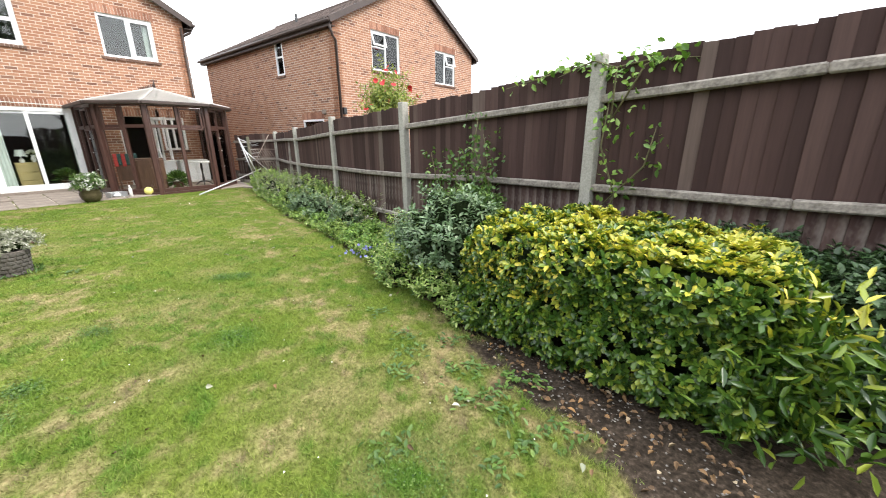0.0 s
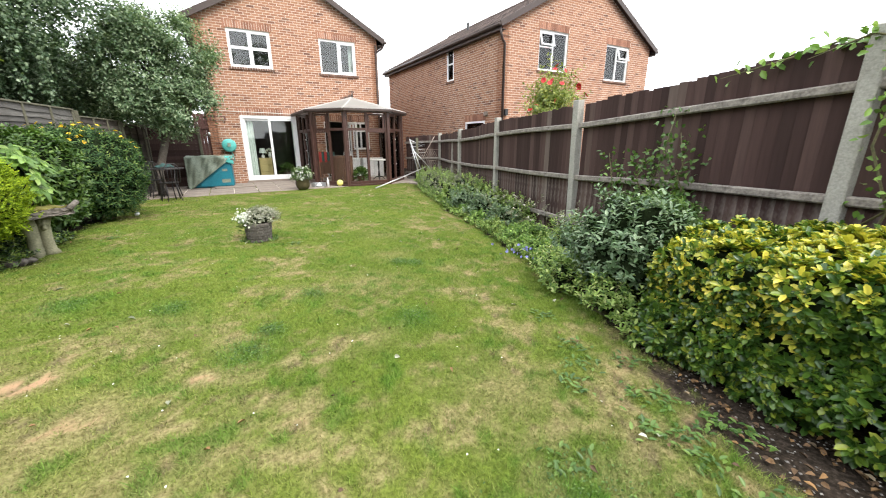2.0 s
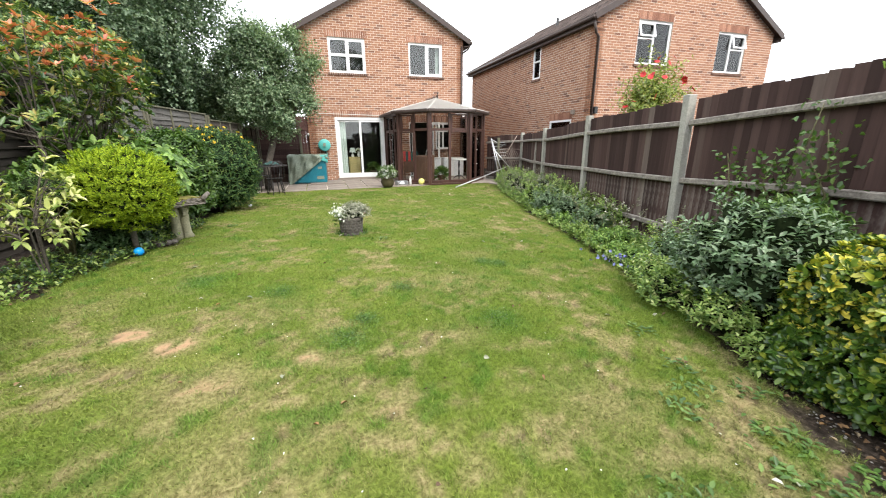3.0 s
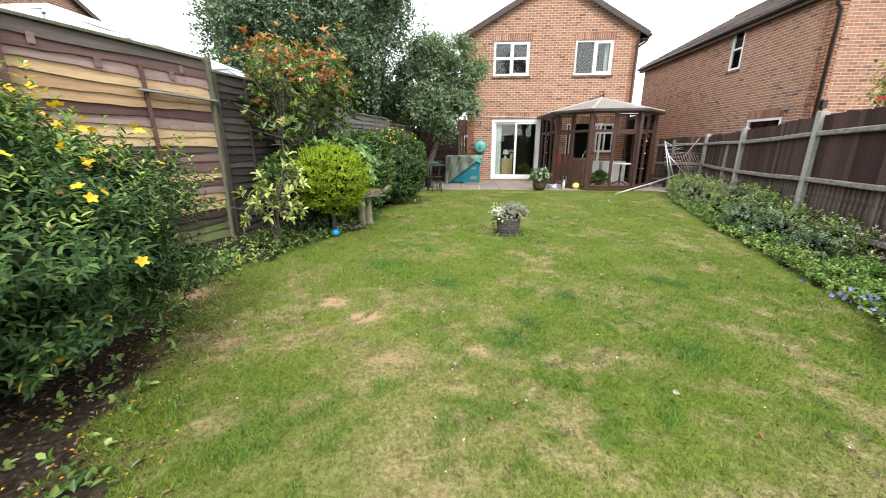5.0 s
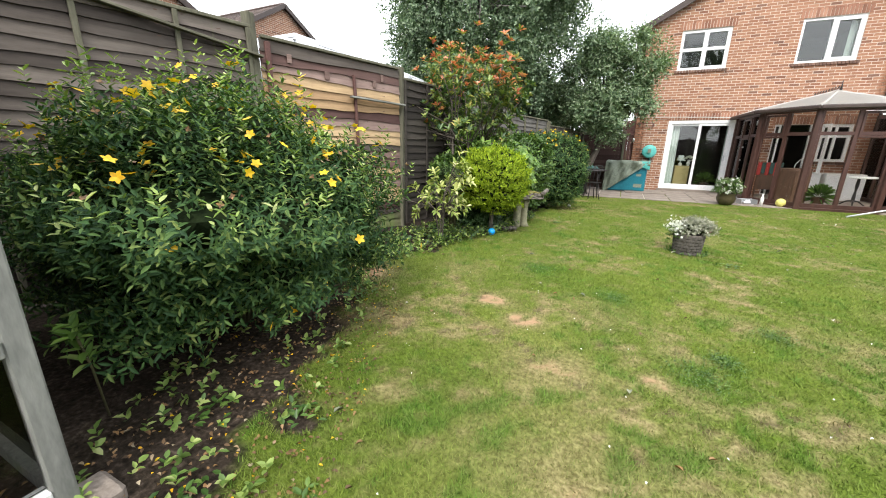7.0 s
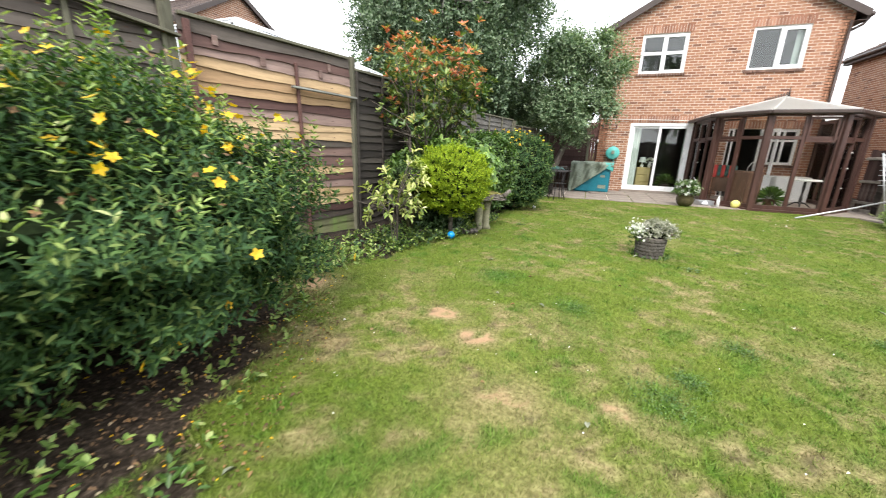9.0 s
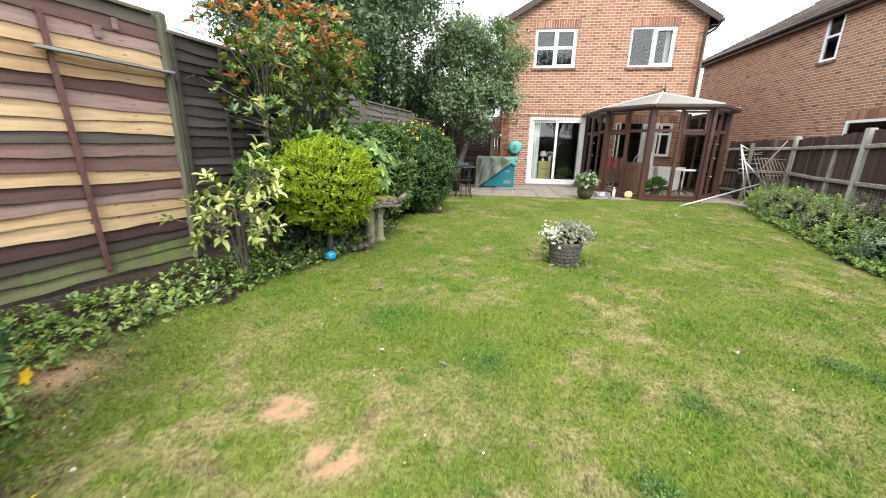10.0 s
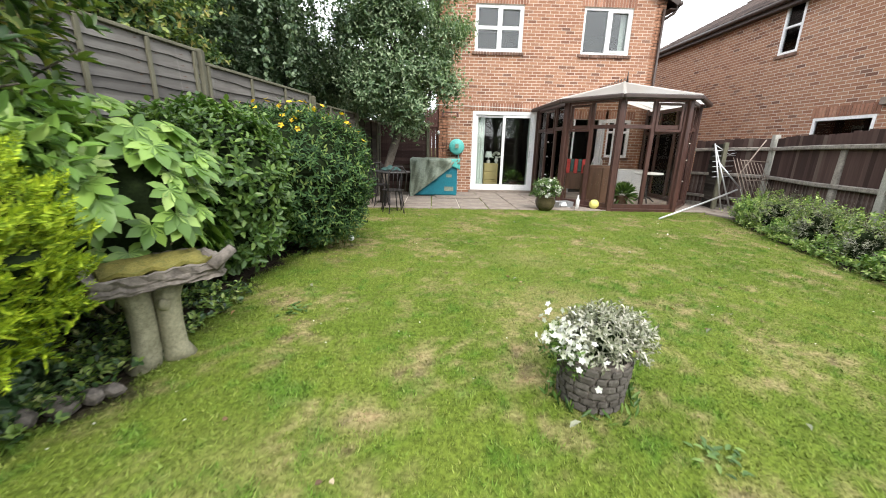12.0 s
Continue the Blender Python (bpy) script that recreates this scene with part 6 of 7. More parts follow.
tube("stem", [(0, 0, 0), (0.02, -0.02, 0.25), (0.05, -0.05, 0.42)], 0.005, "stem", sp_, sides=5)
P = np.array([[0.02, -0.02, 0.27], [0.03, -0.03, 0.33], [0.05, -0.05, 0.4], [0.05, -0.05, 0.43]])
A, D, N, L = shoots(P, unit(np.array([[0.2, -0.2, 1.0]] * 4)), rs, 6, 0.04, 0.085)
leaves("foliage", A, D, N, L, L * 0.34, "l_fig", sp_, kind="stuff")
# big palmate leaves
fg = thing("fatsia_bush", (-3.85, 5.45, G(-3.85, 5.45)), 0, "shrub with large lobed pale green leaves", "shrub")
P, O = shell(210, (0, 0, 0.7), (0.6, 0.58, 0.6), rs, 0.15, 2.5, -0.6, 0.25)
face = unit(O * [1, 1, 0.6] + [0.1, -0.15, 0.75] + rs.normal(size=P.shape) * 0.22)
tipw = unit(O * [1, 1, 0] + [0, 0, -0.45] + rs.normal(size=P.shape) * 0.2)
tipw = unit(tipw - face * np.sum(tipw * face, axis=1, keepdims=True))
cross_ = np.cross(face, tipw)
size_ = rs.uniform(0.75, 1.15, len(P))
Pl, Dl, Nl, Ll = [], [], [], []
for k in range(7):
    ang = math.radians(-126 + 42 * k)
    Pl.append(P)
    Dl.append(tipw * math.cos(ang) + cross_ * math.sin(ang))
    Nl.append(face)
    Ll.append(size_ * (0.155 - 0.017 * abs(k - 3)))
Pl, Dl, Nl, Ll = np.concatenate(Pl), np.concatenate(Dl), np.concatenate(Nl), np.concatenate(Ll)
leaves("foliage", Pl, Dl, Nl, Ll, Ll * 0.46, "l_fig", fg, kind="stuff", fold=0.12, curl=0.12, far=0.7, wide=0.9)
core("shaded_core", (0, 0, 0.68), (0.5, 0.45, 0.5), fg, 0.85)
stems("stem", (0, 0, 0), [tuple(P[i] * 0.8) for i in range(0, 180, 20)], 0.01, "stem", fg, rs)

# golden conifer: upright feathery sprays
cf = thing("golden_conifer", (-3.57, 4.38, G(-3.57, 4.38)), 0, "round lime green dwarf conifer with feathery sprays", "conifer")
P, O = shell(4200, (0, 0, 0.72), (0.46, 0.44, 0.42), rs, 0.22, 8.5, -0.9, 0.16)
O2 = unit(O * 1.0 + [0, 0, 0.5] + rs.normal(size=P.shape) * 0.4)
SP, SD, SN, SL = [], [], [], []
side = unit(np.cross(O2, O + rs.normal(size=O.shape) * 0.5))
length = 0.075 * rs.uniform(0.7, 1.2, (len(P), 1))
for k in range(7):
    s_ = k / 6
    for sg in (-1, 1):
        SP.append(P - O2 * 0.06 + O2 * length * s_)
        SD.append(unit(O2 * 1.0 + side * sg * (0.95 - 0.4 * s_) + rs.normal(size=P.shape) * 0.12))
        SN.append(unit(O + rs.normal(size=P.shape) * 0.25))
        SL.append(np.full(len(P), 0.03 * (1 - 0.45 * s_)))
A, D, N, L = np.concatenate(SP), np.concatenate(SD), np.concatenate(SN), np.concatenate(SL)
leaves("foliage", A, D, N, L, L * 0.38, "l_lime", cf, kind="stuff")
core("shaded_core", (0, 0, 0.72), (0.46, 0.44, 0.42), cf, 0.84, 0.22, 8.5)
tube("trunk", [(0, 0, 0), (0.01, 0.01, 0.5)], 0.03, "bark", cf)
shrub("green_bush", (-3.85, 4.58), (0.36, 0.34, 0.26), 0.16, 520, 0.045, "l_dark", "dark low undergrowth round the conifer foot", rs, per=8, length=0.08, ratio=0.55, inner=0.7)
shrub("green_bush", (-3.98, 5.05), (0.5, 0.42, 0.36), 1.0, 520, 0.105, "l_fig", "lush pale green large leafed shrub behind the conifer", rs, per=7, length=0.14, ratio=0.45, inner=0.7, depth=0.4, low=-0.8)
shrub("green_bush", (-4.05, 4.25), (0.3, 0.3, 0.24), 0.7, 500, 0.03, "l_mid", "dull green conifer shrub against the dark fence", rs, per=9, length=0.08, ratio=0.3, inner=0.8, depth=0.3)

# variegated spotted laurel, open growth
vl = thing("spotted_laurel", (-3.97, 3.62, G(-3.97, 3.62)), 0, "open shrub with cream splashed leaves on thin stems", "shrub")
TP = []
bm = bmesh.new()
for k in range(7):
    az, out = k * 2.4, 0.14 + 0.3 * ((k * 5) % 7) / 7
    h = 0.86 - 0.9 * out + rs.uniform(-0.05, 0.08)
    tip = Vector((math.cos(az) * out + 0.03, math.sin(az) * out, h))
    mid = Vector((math.cos(az) * out * 0.2, math.sin(az) * out * 0.2, h * 0.6))
    tube_bm([(0.02 * math.cos(az), 0.02 * math.sin(az), 0), mid, tip], [0.007, 0.006, 0.003], 6, bm)
    for q in range(8):
        a2 = az + rs.uniform(-1.6, 1.6)
        t2 = mid.lerp(tip, rs.uniform(0.0, 1.0)) + Vector((math.cos(a2) * rs.uniform(0.05, 0.26), math.sin(a2) * rs.uniform(0.05, 0.26), rs.uniform(-0.16, 0.1)))
        tube_bm([mid.lerp(tip, 0.1 * q), t2], [0.004, 0.002], 5, bm)
        TP.append((t2, t2 - mid))
    TP.append((tip, tip - mid))
tagged(part("stem", bm, "bark", vl), kind="stuff")
P = np.array([p[:] for p, d in TP])
O2 = unit(unit(np.array([d[:] for p, d in TP])) + rs.normal(size=P.shape) * 0.25)
A, D, N, L = shoots(P - O2 * 0.06, O2, rs, 6, 0.07, 0.082, 0.95, False)
N = unit(N * 0.5 + np.array([0, 0, 1]))
leaves("foliage", A, D, N, L, L * 0.46, "l_var", vl, kind="stuff", fold=0.2, curl=0.2, far=0.78)
vl.location = vl.location + Vector((0.02, 0.02, 0.0))
vl.scale = (0.95, 0.95, 1.2)

# photinia
ph = thing("photinia_shrub", (-4.2, 4.9, G(-4.2, 4.9)), 0, "tall photinia shrub with red young leaves on top", "shrub")
bm = bmesh.new()
TP = []
for k in range(7):
    az = k * 2 * math.pi / 7 + 0.3
    foot = Vector((0.05 * math.cos(az), 0.05 * math.sin(az), 0))
    p1 = foot + Vector((0.12 * math.cos(az), 0.12 * math.sin(az), 0.6))
    p2 = Vector((0.08 + 0.3 * math.cos(az + 0.3), 0.28 * math.sin(az + 0.3), 1.15 + 0.1 * rs.uniform()))
    tube_bm([foot, p1, p2], [0.032, 0.026, 0.016], 7, bm)
    for q in range(9):
        a2 = az + rs.uniform(-1.2, 1.2)
        out = rs.uniform(0.15, 0.6)
        e_ = Vector((0.08 + (0.25 + out) * math.cos(a2), (0.22 + out * 0.9) * math.sin(a2), rs.uniform(1.25, 2.45) - 0.35 * out))
        m_ = p2.lerp(e_, 0.5) + Vector((rs.normal() * 0.06, rs.normal() * 0.06, -0.04))
        tube_bm([p2.lerp(p1, rs.uniform(0, 0.5)), m_, e_], [0.01, 0.007, 0.004], 5, bm)
        for w_ in range(11):
            TP.append(m_.lerp(e_, rs.uniform(0.1, 1.1)) + Vector(rs.normal(size=3) * 0.085))
tagged(part("branchwork", bm, "bark", ph, smooth=True), kind="stuff")
P = np.array([p[:] for p in TP])
O2 = unit(unit(P - np.array([0.08, 0, 1.3])) * 0.7 + [0, 0, 0.8] + rs.normal(size=P.shape) * 0.35)
keep = P[:, 2] > 1.15 + 0.2 * rs.uniform(size=len(P))
P, O2 = P[keep], O2[keep]
A, D, N, L = shoots(P, O2, rs, 9, 0.08, 0.088, 0.85, True)
top = np.repeat((P[:, 2] + 0.2 * rs.normal(size=len(P)) > 1.98)[None, :], 9, 0).ravel() & (rs.uniform(size=len(A)) < 0.6)
leaves("foliage", A[~top], D[~top], N[~top], L[~top], L[~top] * 0.37, "l_pho", ph, kind="stuff")
leaves("red_foliage", A[top], D[top], N[top], L[top], L[top] * 0.4, "l_red", ph, "coral red young leaves", kind="stuff")
shrub("green_bush", (-4.2, 4.75), (0.45, 0.5, 0.45), 0.62, 500, 0.075, "l_mid", "dark leafy undergrowth before the dark fence", rs, per=8, length=0.1, ratio=0.45, inner=0.7)

# ivy, weeds and litter in the left bed
iv = thing("ivy_ground_cover", (-3.8, 4.0, 0), 0, "dark ivy and weeds over the shaded bed", "plant")
n = 1800
y = np.concatenate([rs.uniform(3.5, 6.0, n - 520), rs.uniform(2.0, 3.5, 400), rs.uniform(-0.3, 2.0, 120)])
e_ = np.interp(y, *zip(*EDGE_L))
x = e_ + 0.1 - rs.uniform(0, 1, n) * 0.85
P = np.stack([x, y, Gv(x, y) + rs.uniform(0.0, 1.0, n) * np.where(y < 3.5, 0.025, 0.07)], 1)
A, D, N, L = shoots(P, unit(rs.normal(size=P.shape) * 0.6 + [0, 0, 1]), rs, 5, 0.04, 0.042, 1.0)
mk = (rs.uniform(size=len(A)) < 0.5) & (A[:, 1] > 3.3)
A = A - np.array([-3.8, 4.0, 0])
leaves("ivy_foliage", A[mk], D[mk], N[mk], L[mk] * 0.85, L[mk] * 0.6, "l_dark", iv, kind="stuff")
leaves("weed_foliage", A[~mk], D[~mk], N[~mk], L[~mk], L[~mk] * 0.6, "l_border", iv, kind="stuff")
wd = thing("weeds", (0.3, 0.6, 0), 0, "small flat weeds at the bed edge", "plant")
wc = np.array([(-3.25, 0.7), (-3.6, 0.5), (-3.3, 0.25), (-3.8, 1.9), (0.45, 0.45), (0.3, 0.2), (0.55, 0.1), (0.25, -0.2), (0.62, 0.75), (0.1, -0.1), (0.35, 0.55), (0.15, 0.35), (0.5, 0.2), (0.3, 0.9), (0.45, 1.1), (-0.1, -0.05), (0.1, 0.75), (0.62, 1.5), (-2.9, 0.35), (-3.0, 0.15), (-2.9, 5.7), (-0.85, 4.55), (0.2, 0.1), (-0.35, 0.4)])
P = np.repeat(np.column_stack([wc, Gv(wc[:, 0], wc[:, 1])]), 26, 0) + rs.normal(size=(26 * len(wc), 3)) * [0.05, 0.05, 0.0] + [0, 0, 0.012]
leaves("foliage", P - np.array([0.3, 0.6, 0]), unit(rs.normal(size=P.shape) * [1, 1, 0.2] + [0, 0, 0.25]), np.tile([[0, 0, 1.0]], (len(P), 1)), 0.045, 0.02, "l_mid", wd, kind="stuff")


def scatter(name, n, fx, mat, size, label, category, ratio=0.6, lift=0.006, flat=0.15):
    x, y = fx(n)
    P = np.stack([x, y, Gv(x, y) + lift + 0.008 * wob(x, y, 6, 20)], 1)
    ob = leaves(name, P, unit(rs.normal(size=P.shape) * [1, 1, flat]), unit(rs.normal(size=P.shape) * 0.35 + [0, 0, 1]), size * rs.uniform(0.5, 1.3, n), size * ratio, mat, None, label, "stuff", 0.5, 0.3)
    return tagged(ob, label, category)


def bed_r(n):
    y = rs.uniform(-1.4, 1.3, n)
    return np.interp(y, *zip(*EDGE_R)) + rs.uniform(0.02, 0.55, n), y


def bed_l(n):
    y = rs.uniform(-0.4, 2.6, n)
    return np.interp(y, *zip(*EDGE_L)) - rs.uniform(-0.35, 0.75, n), y


def lawn(n):
    y = -0.6 + 10.5 * rs.uniform(0, 1, n) ** 1.4
    a, b = edges(y)
    return a + 0.1 + (b - a - 0.2) * rs.uniform(0, 1, n), y


scatter("dead_leaves", 360, bed_r, "deadleaf", 0.036, "dry brown fallen leaves on bare soil", "leaf litter")
scatter("dead_leaves", 1900, bed_l, "deadleaf", 0.022, "brown fallen leaves and petals under the bush", "leaf litter")
scatter("fallen_petals", 260, bed_l, "p_yellow", 0.017, "fallen yellow petals under the bush", "petals")
scatter("clover_flowers", 200, lawn, "p_white", 0.011, "tiny pale flecks and petals in the lawn", "petals", 0.8, 0.03)
scatter("lawn_litter", 90, lawn, "deadleaf", 0.032, "scattered brown leaves on the lawn", "leaf litter", 0.6, 0.022)
scatter("lawn_leaves", 60, lawn, "l_grey", 0.045, "stray grey green leaves on the lawn", "leaf litter", 0.6, 0.025)

n = 700
x, y = bed_r(n)
P = np.stack([x, y, Gv(x, y)], 1)
s = rs.uniform(0.002, 0.009, n)
oct_ = np.array([[1, 0, 0], [0, 1, 0], [-1, 0, 0], [0, -1, 0], [0, 0, 0.7], [0, 0, -0.7]])
V = (P[:, None, :] + oct_[None] * s[:, None, None] * rs.uniform(0.7, 1.3, (n, 6, 1))).reshape(-1, 3)
F = (np.array([[0, 1, 4], [1, 2, 4], [2, 3, 4], [3, 0, 4], [1, 0, 5], [2, 1, 5], [3, 2, 5], [0, 3, 5]])[None] + 6 * np.arange(n)[:, None, None]).reshape(-1, 3)
tagged(raw("soil_crumbs", V, F, "pebble", kind="stuff"), "crumbs of soil and small stones in the bed", "soil")
for k in range(14):
    a = k / 14
    x, y = -3.95 + a * 0.62, 4.3 + a * 0.55 + rs.uniform(-0.03, 0.03)
    bm = bmesh.new()
    bmesh.ops.create_icosphere(bm, subdivisions=2, radius=1)
    sc = (rs.uniform(0.04, 0.06), rs.uniform(0.03, 0.05), rs.uniform(0.03, 0.05))
    for v in bm.verts:
        v.co = Vector([v.co[i] * sc[i] * (1 + 0.12 * math.sin(v.co[(i + 1) % 3] * 5 + k)) for i in range(3)])
    ob = part("edging_stone", bm, "cast_dark", None, "", pose(x, y, G(x, y) + 0.02))
    tagged(ob, "small rough edging stone by the lawn", "stone", "edging stones")

# ---- trees ----


def tree(name, at, h, trunk, limbs, crown, n, leaf, mat, bark, label, rs, ratio=0.5, per=8, length=0.25, droop=0.0, clump=60, csize=0.45, strands=0):
    ob = thing(name, (at[0], at[1], G(*at)), 0, label, "tree")
    bm = tube_bm(trunk[0], trunk[1], 10)
    part("trunk", bm, bark, ob, smooth=True)
    c, r = np.array(crown[0]), np.array(crown[1])
    d = unit(rs.normal(size=(clump, 3)))
    C = c + d * r * (rs.uniform(0.25, 1.0, clump) ** 0.6)[:, None]
    fork = Vector(trunk[0][-1])
    bmb = bmesh.new()
    for k in range(limbs):
        tip = Vector(C[k])
        start = Vector(trunk[0][-2]).lerp(fork, rs.uniform(0.2, 1.0))
        mid = start.lerp(tip, 0.5) + Vector((rs.normal() * 0.15, rs.normal() * 0.15, 0.25))
        tube_bm([start, mid, tip], [trunk[1][-1] * 0.55, trunk[1][-1] * 0.3, 0.012], 6, bmb)
    part("branchwork", bmb, bark, ob, smooth=True)
    m = n // clump
    S = np.repeat(C, m, 0) + unit(rs.normal(size=(m * clump, 3))) * (rs.uniform(0, 1, m * clump) ** 0.5)[:, None] * csize * np.repeat(rs.uniform(0.6, 1.3, clump), m)[:, None] * np.array([1, 1, 0.75])
    O = unit(rs.normal(size=S.shape) + unit(S - c) * 0.9 + [0, 0, 0.3 - droop])
    A, D, N, L = shoots(S, O, rs, per, length, leaf, 0.9)
    leaves("crown", A, D, N, L, L * ratio, mat, ob, kind="stuff")
    if strands:
        K = C[rs.randint(0, clump, strands)] + rs.uniform(-1, 1, size=(strands, 3)) * csize * 0.8
        drop = rs.uniform(0.6, 1.7, strands)
        per_s = 46
        t = np.tile(np.linspace(0, 1, per_s), strands)
        B = np.repeat(K, per_s, 0) + rs.normal(size=(strands * per_s, 3)) * 0.035
        B[:, 2] -= t * np.repeat(drop, per_s)
        D2 = unit(rs.normal(size=B.shape) + [0, 0, -1.0])
        leaves("hanging_foliage", B, D2, unit(rs.normal(size=B.shape)), leaf * 0.9, leaf * ratio, mat, ob, kind="stuff")
    return ob


rs = np.random.RandomState(77)
tree("apple_tree", (-3.05, 11.7), 4.5, ([(0, 0, 0), (0.02, 0, 0.6), (0.25, 0.05, 1.3), (0.42, 0.05, 1.9)], [0.11, 0.09, 0.085, 0.075]), 26, ((0.35, 0.0, 2.95), (1.35, 1.15, 1.4)), 7400, 0.075, "l_apple", "bark", "leafy apple tree leaning before the house corner", rs, clump=120, csize=0.26, length=0.34, droop=-0.6)
tree("birch_tree", (-6.3, 10.2), 9.0, ([(0, 0, 0), (0.05, 0, 2.0), (0.0, 0.1, 4.0), (0.1, 0.1, 6.0)], [0.2, 0.17, 0.13, 0.08]), 40, ((0.4, 0.2, 5.2), (2.7, 2.4, 3.0)), 14000, 0.075, "l_birch", "birch_bark", "tall weeping birch behind the fence", rs, clump=170, csize=0.7, length=0.3, droop=0.8, strands=1300, ratio=0.6)
tree("garden_tree", (-5.1, 12.6), 4.0, ([(0, 0, 0), (0.1, 0, 1.2), (0.1, 0.1, 2.0)], [0.1, 0.08, 0.06]), 16, ((0.1, 0, 2.6), (1.3, 1.2, 1.1)), 3200, 0.08, "l_apple", "bark", "dense small tree behind the side fence", rs, clump=50, csize=0.5, length=0.2)
tree("garden_tree", (-3.3, 16.0), 4.0, ([(0, 0, 0), (0.1, 0, 1.2), (0.1, 0.1, 2.0)], [0.1, 0.08, 0.06]), 16, ((0.1, 0, 2.3), (1.6, 1.0, 1.2)), 2600, 0.1, "l_birch", "bark", "dense tree in the side passage behind the fence", rs, clump=50, csize=0.5, length=0.2)
tree("garden_tree", (-5.6, 8.0), 3.5, ([(0, 0, 0), (0.05, 0, 1.0), (0.1, 0.1, 1.7)], [0.08, 0.06, 0.05]), 14, ((0.1, 0.3, 2.5), (0.75, 1.0, 0.7)), 1800, 0.08, "l_pho", "bark", "bright green shrub tree over the grey fence", rs, clump=30, csize=0.4, length=0.18)

# ---- garden things ----
# round stone effect planter
pl = thing("stone_planter", (-1.22, 4.92, G(-1.22, 4.92)), 0, "round stone effect planter with white and silver flowers", "planter")
part("tub", lathe_bm([(0.165, 0.0), (0.185, 0.1), (0.195, 0.26), (0.2, 0.29), (0.185, 0.3), (0.165, 0.28), (0.15, 0.24), (0.0, 0.23)], 28), "cast_dark", pl)
V, F, k = [], [], 0
for row in range(6):
    z0 = 0.005 + row * 0.047
    a = rs.uniform(0, 0.5)
    end = a + 2 * math.pi
    while a < end - 0.1:
        w = min(rs.uniform(0.28, 0.55), end - a)
        r0 = 0.172 + 0.02 * (row / 5)
        bm = bmesh.new()
        bmesh.ops.create_cube(bm, size=1.0)
        bmesh.ops.bevel(bm, geom=bm.edges[:], offset=0.22, segments=1, affect="EDGES")
        for v in bm.verts:
            aa = a + w / 2 + v.co.x * (w - 0.05)
            rr = r0 + (v.co.y + 0.5) * rs.uniform(0.016, 0.022)
            v.co = Vector((rr * math.cos(aa), rr * math.sin(aa), z0 + 0.023 + v.co.z * 0.041))
        part("stone", bm, "stone", pl)
        a += w
core("shaded_core", (0.05, 0.03, 0.36), (0.2, 0.17, 0.09), pl, 0.9)
P, O = shell(420, (0.07, 0.03, 0.36), (0.25, 0.2, 0.14), rs, 0.2, 5.0, -0.25, 0.45)
A, D, N, L = shoots(P, unit(O + rs.normal(size=P.shape) * 0.4 + [0.1, 0, 0.3]), rs, 8, 0.06, 0.036, 0.8)
leaves("silver_foliage", A, D, N, L, L * 0.36, "l_grey", pl, "silver grey heather like foliage", "stuff")
P = rs.normal(size=(120, 3)) * [0.05, 0.09, 0.06] + [-0.17, -0.02, 0.3]
A, D, N, L = shoots(P, unit(rs.normal(size=P.shape) + [-0.5, 0, 0.3]), rs, 6, 0.05, 0.03, 0.9)
leaves("foliage", A, D, N, L, L * 0.5, "l_mid", pl, kind="stuff")
flower_heads("white_bloom", rs.normal(size=(190, 3)) * [0.06, 0.1, 0.05] + [-0.19, -0.04, 0.4], 0.021, "p_white", pl, rs, 5, "white petunias")
flower_heads("pink_bloom", rs.normal(size=(5, 3)) * [0.02, 0.03, 0.02] + [0.24, -0.05, 0.35], 0.02, "p_pink", pl, rs, 5, "pink flower cluster")
P = rs.normal(size=(60, 3)) * [0.13, 0.13, 0.0]
r_ = np.linalg.norm(P[:, :2], axis=1, keepdims=True)
P[:, :2] = P[:, :2] / r_ * rs.uniform(0.2, 0.27, (60, 1))
leaves("fringe", P + [0, 0, 0.0], unit(rs.normal(size=P.shape) * 0.5 + [0, 0, 1]), unit(rs.normal(size=P.shape)), 0.08, 0.02, "l_mid", pl, "", "stuff")

pl.scale = (0.8, 0.8, 0.82)

# birdbath bench: slab basin on a tree stump pedestal
bb = thing("birdbath", (-3.35, 5.1, G(-3.3, 5.1)), 48, "weathered stone birdbath on a cast tree trunk pedestal", "birdbath")
bm = bmesh.new()
for dx, dy, r in ((-0.055, 0.0, 0.058), (0.05, -0.01, 0.055), (0.0, 0.05, 0.05)):
    tube_bm([(dx * 1.4, dy * 1.2, -0.02), (dx * 1.1, dy * 1.1, 0.06), (dx * 1.0, dy, 0.18), (dx * 1.05, dy, 0.32), (dx * 1.5, dy * 1.3, 0.43)], [r * 1.35, r * 1.1, r, r * 1.02, r * 1.25], 12, bm)
tube_bm([(0.03, -0.05, 0.3), (0.035, -0.085, 0.31)], [0.034, 0.03], 10, bm)
for v in bm.verts:
    v.co += Vector((0.007 * math.sin(v.co.z * 45 + v.co.x * 60), 0.007 * math.sin(v.co.z * 38 + 2 + v.co.y * 50), 0))
part("pedestal", bm, "cast_mossy", bb, "greenish cast stone tree trunk", smooth=True)
bm = block(0.56, 0.4, 0.06, 0.0, (0.04, 0, 0.475))
bmesh.ops.subdivide_edges(bm, edges=bm.edges[:], cuts=15, use_grid_fill=True)
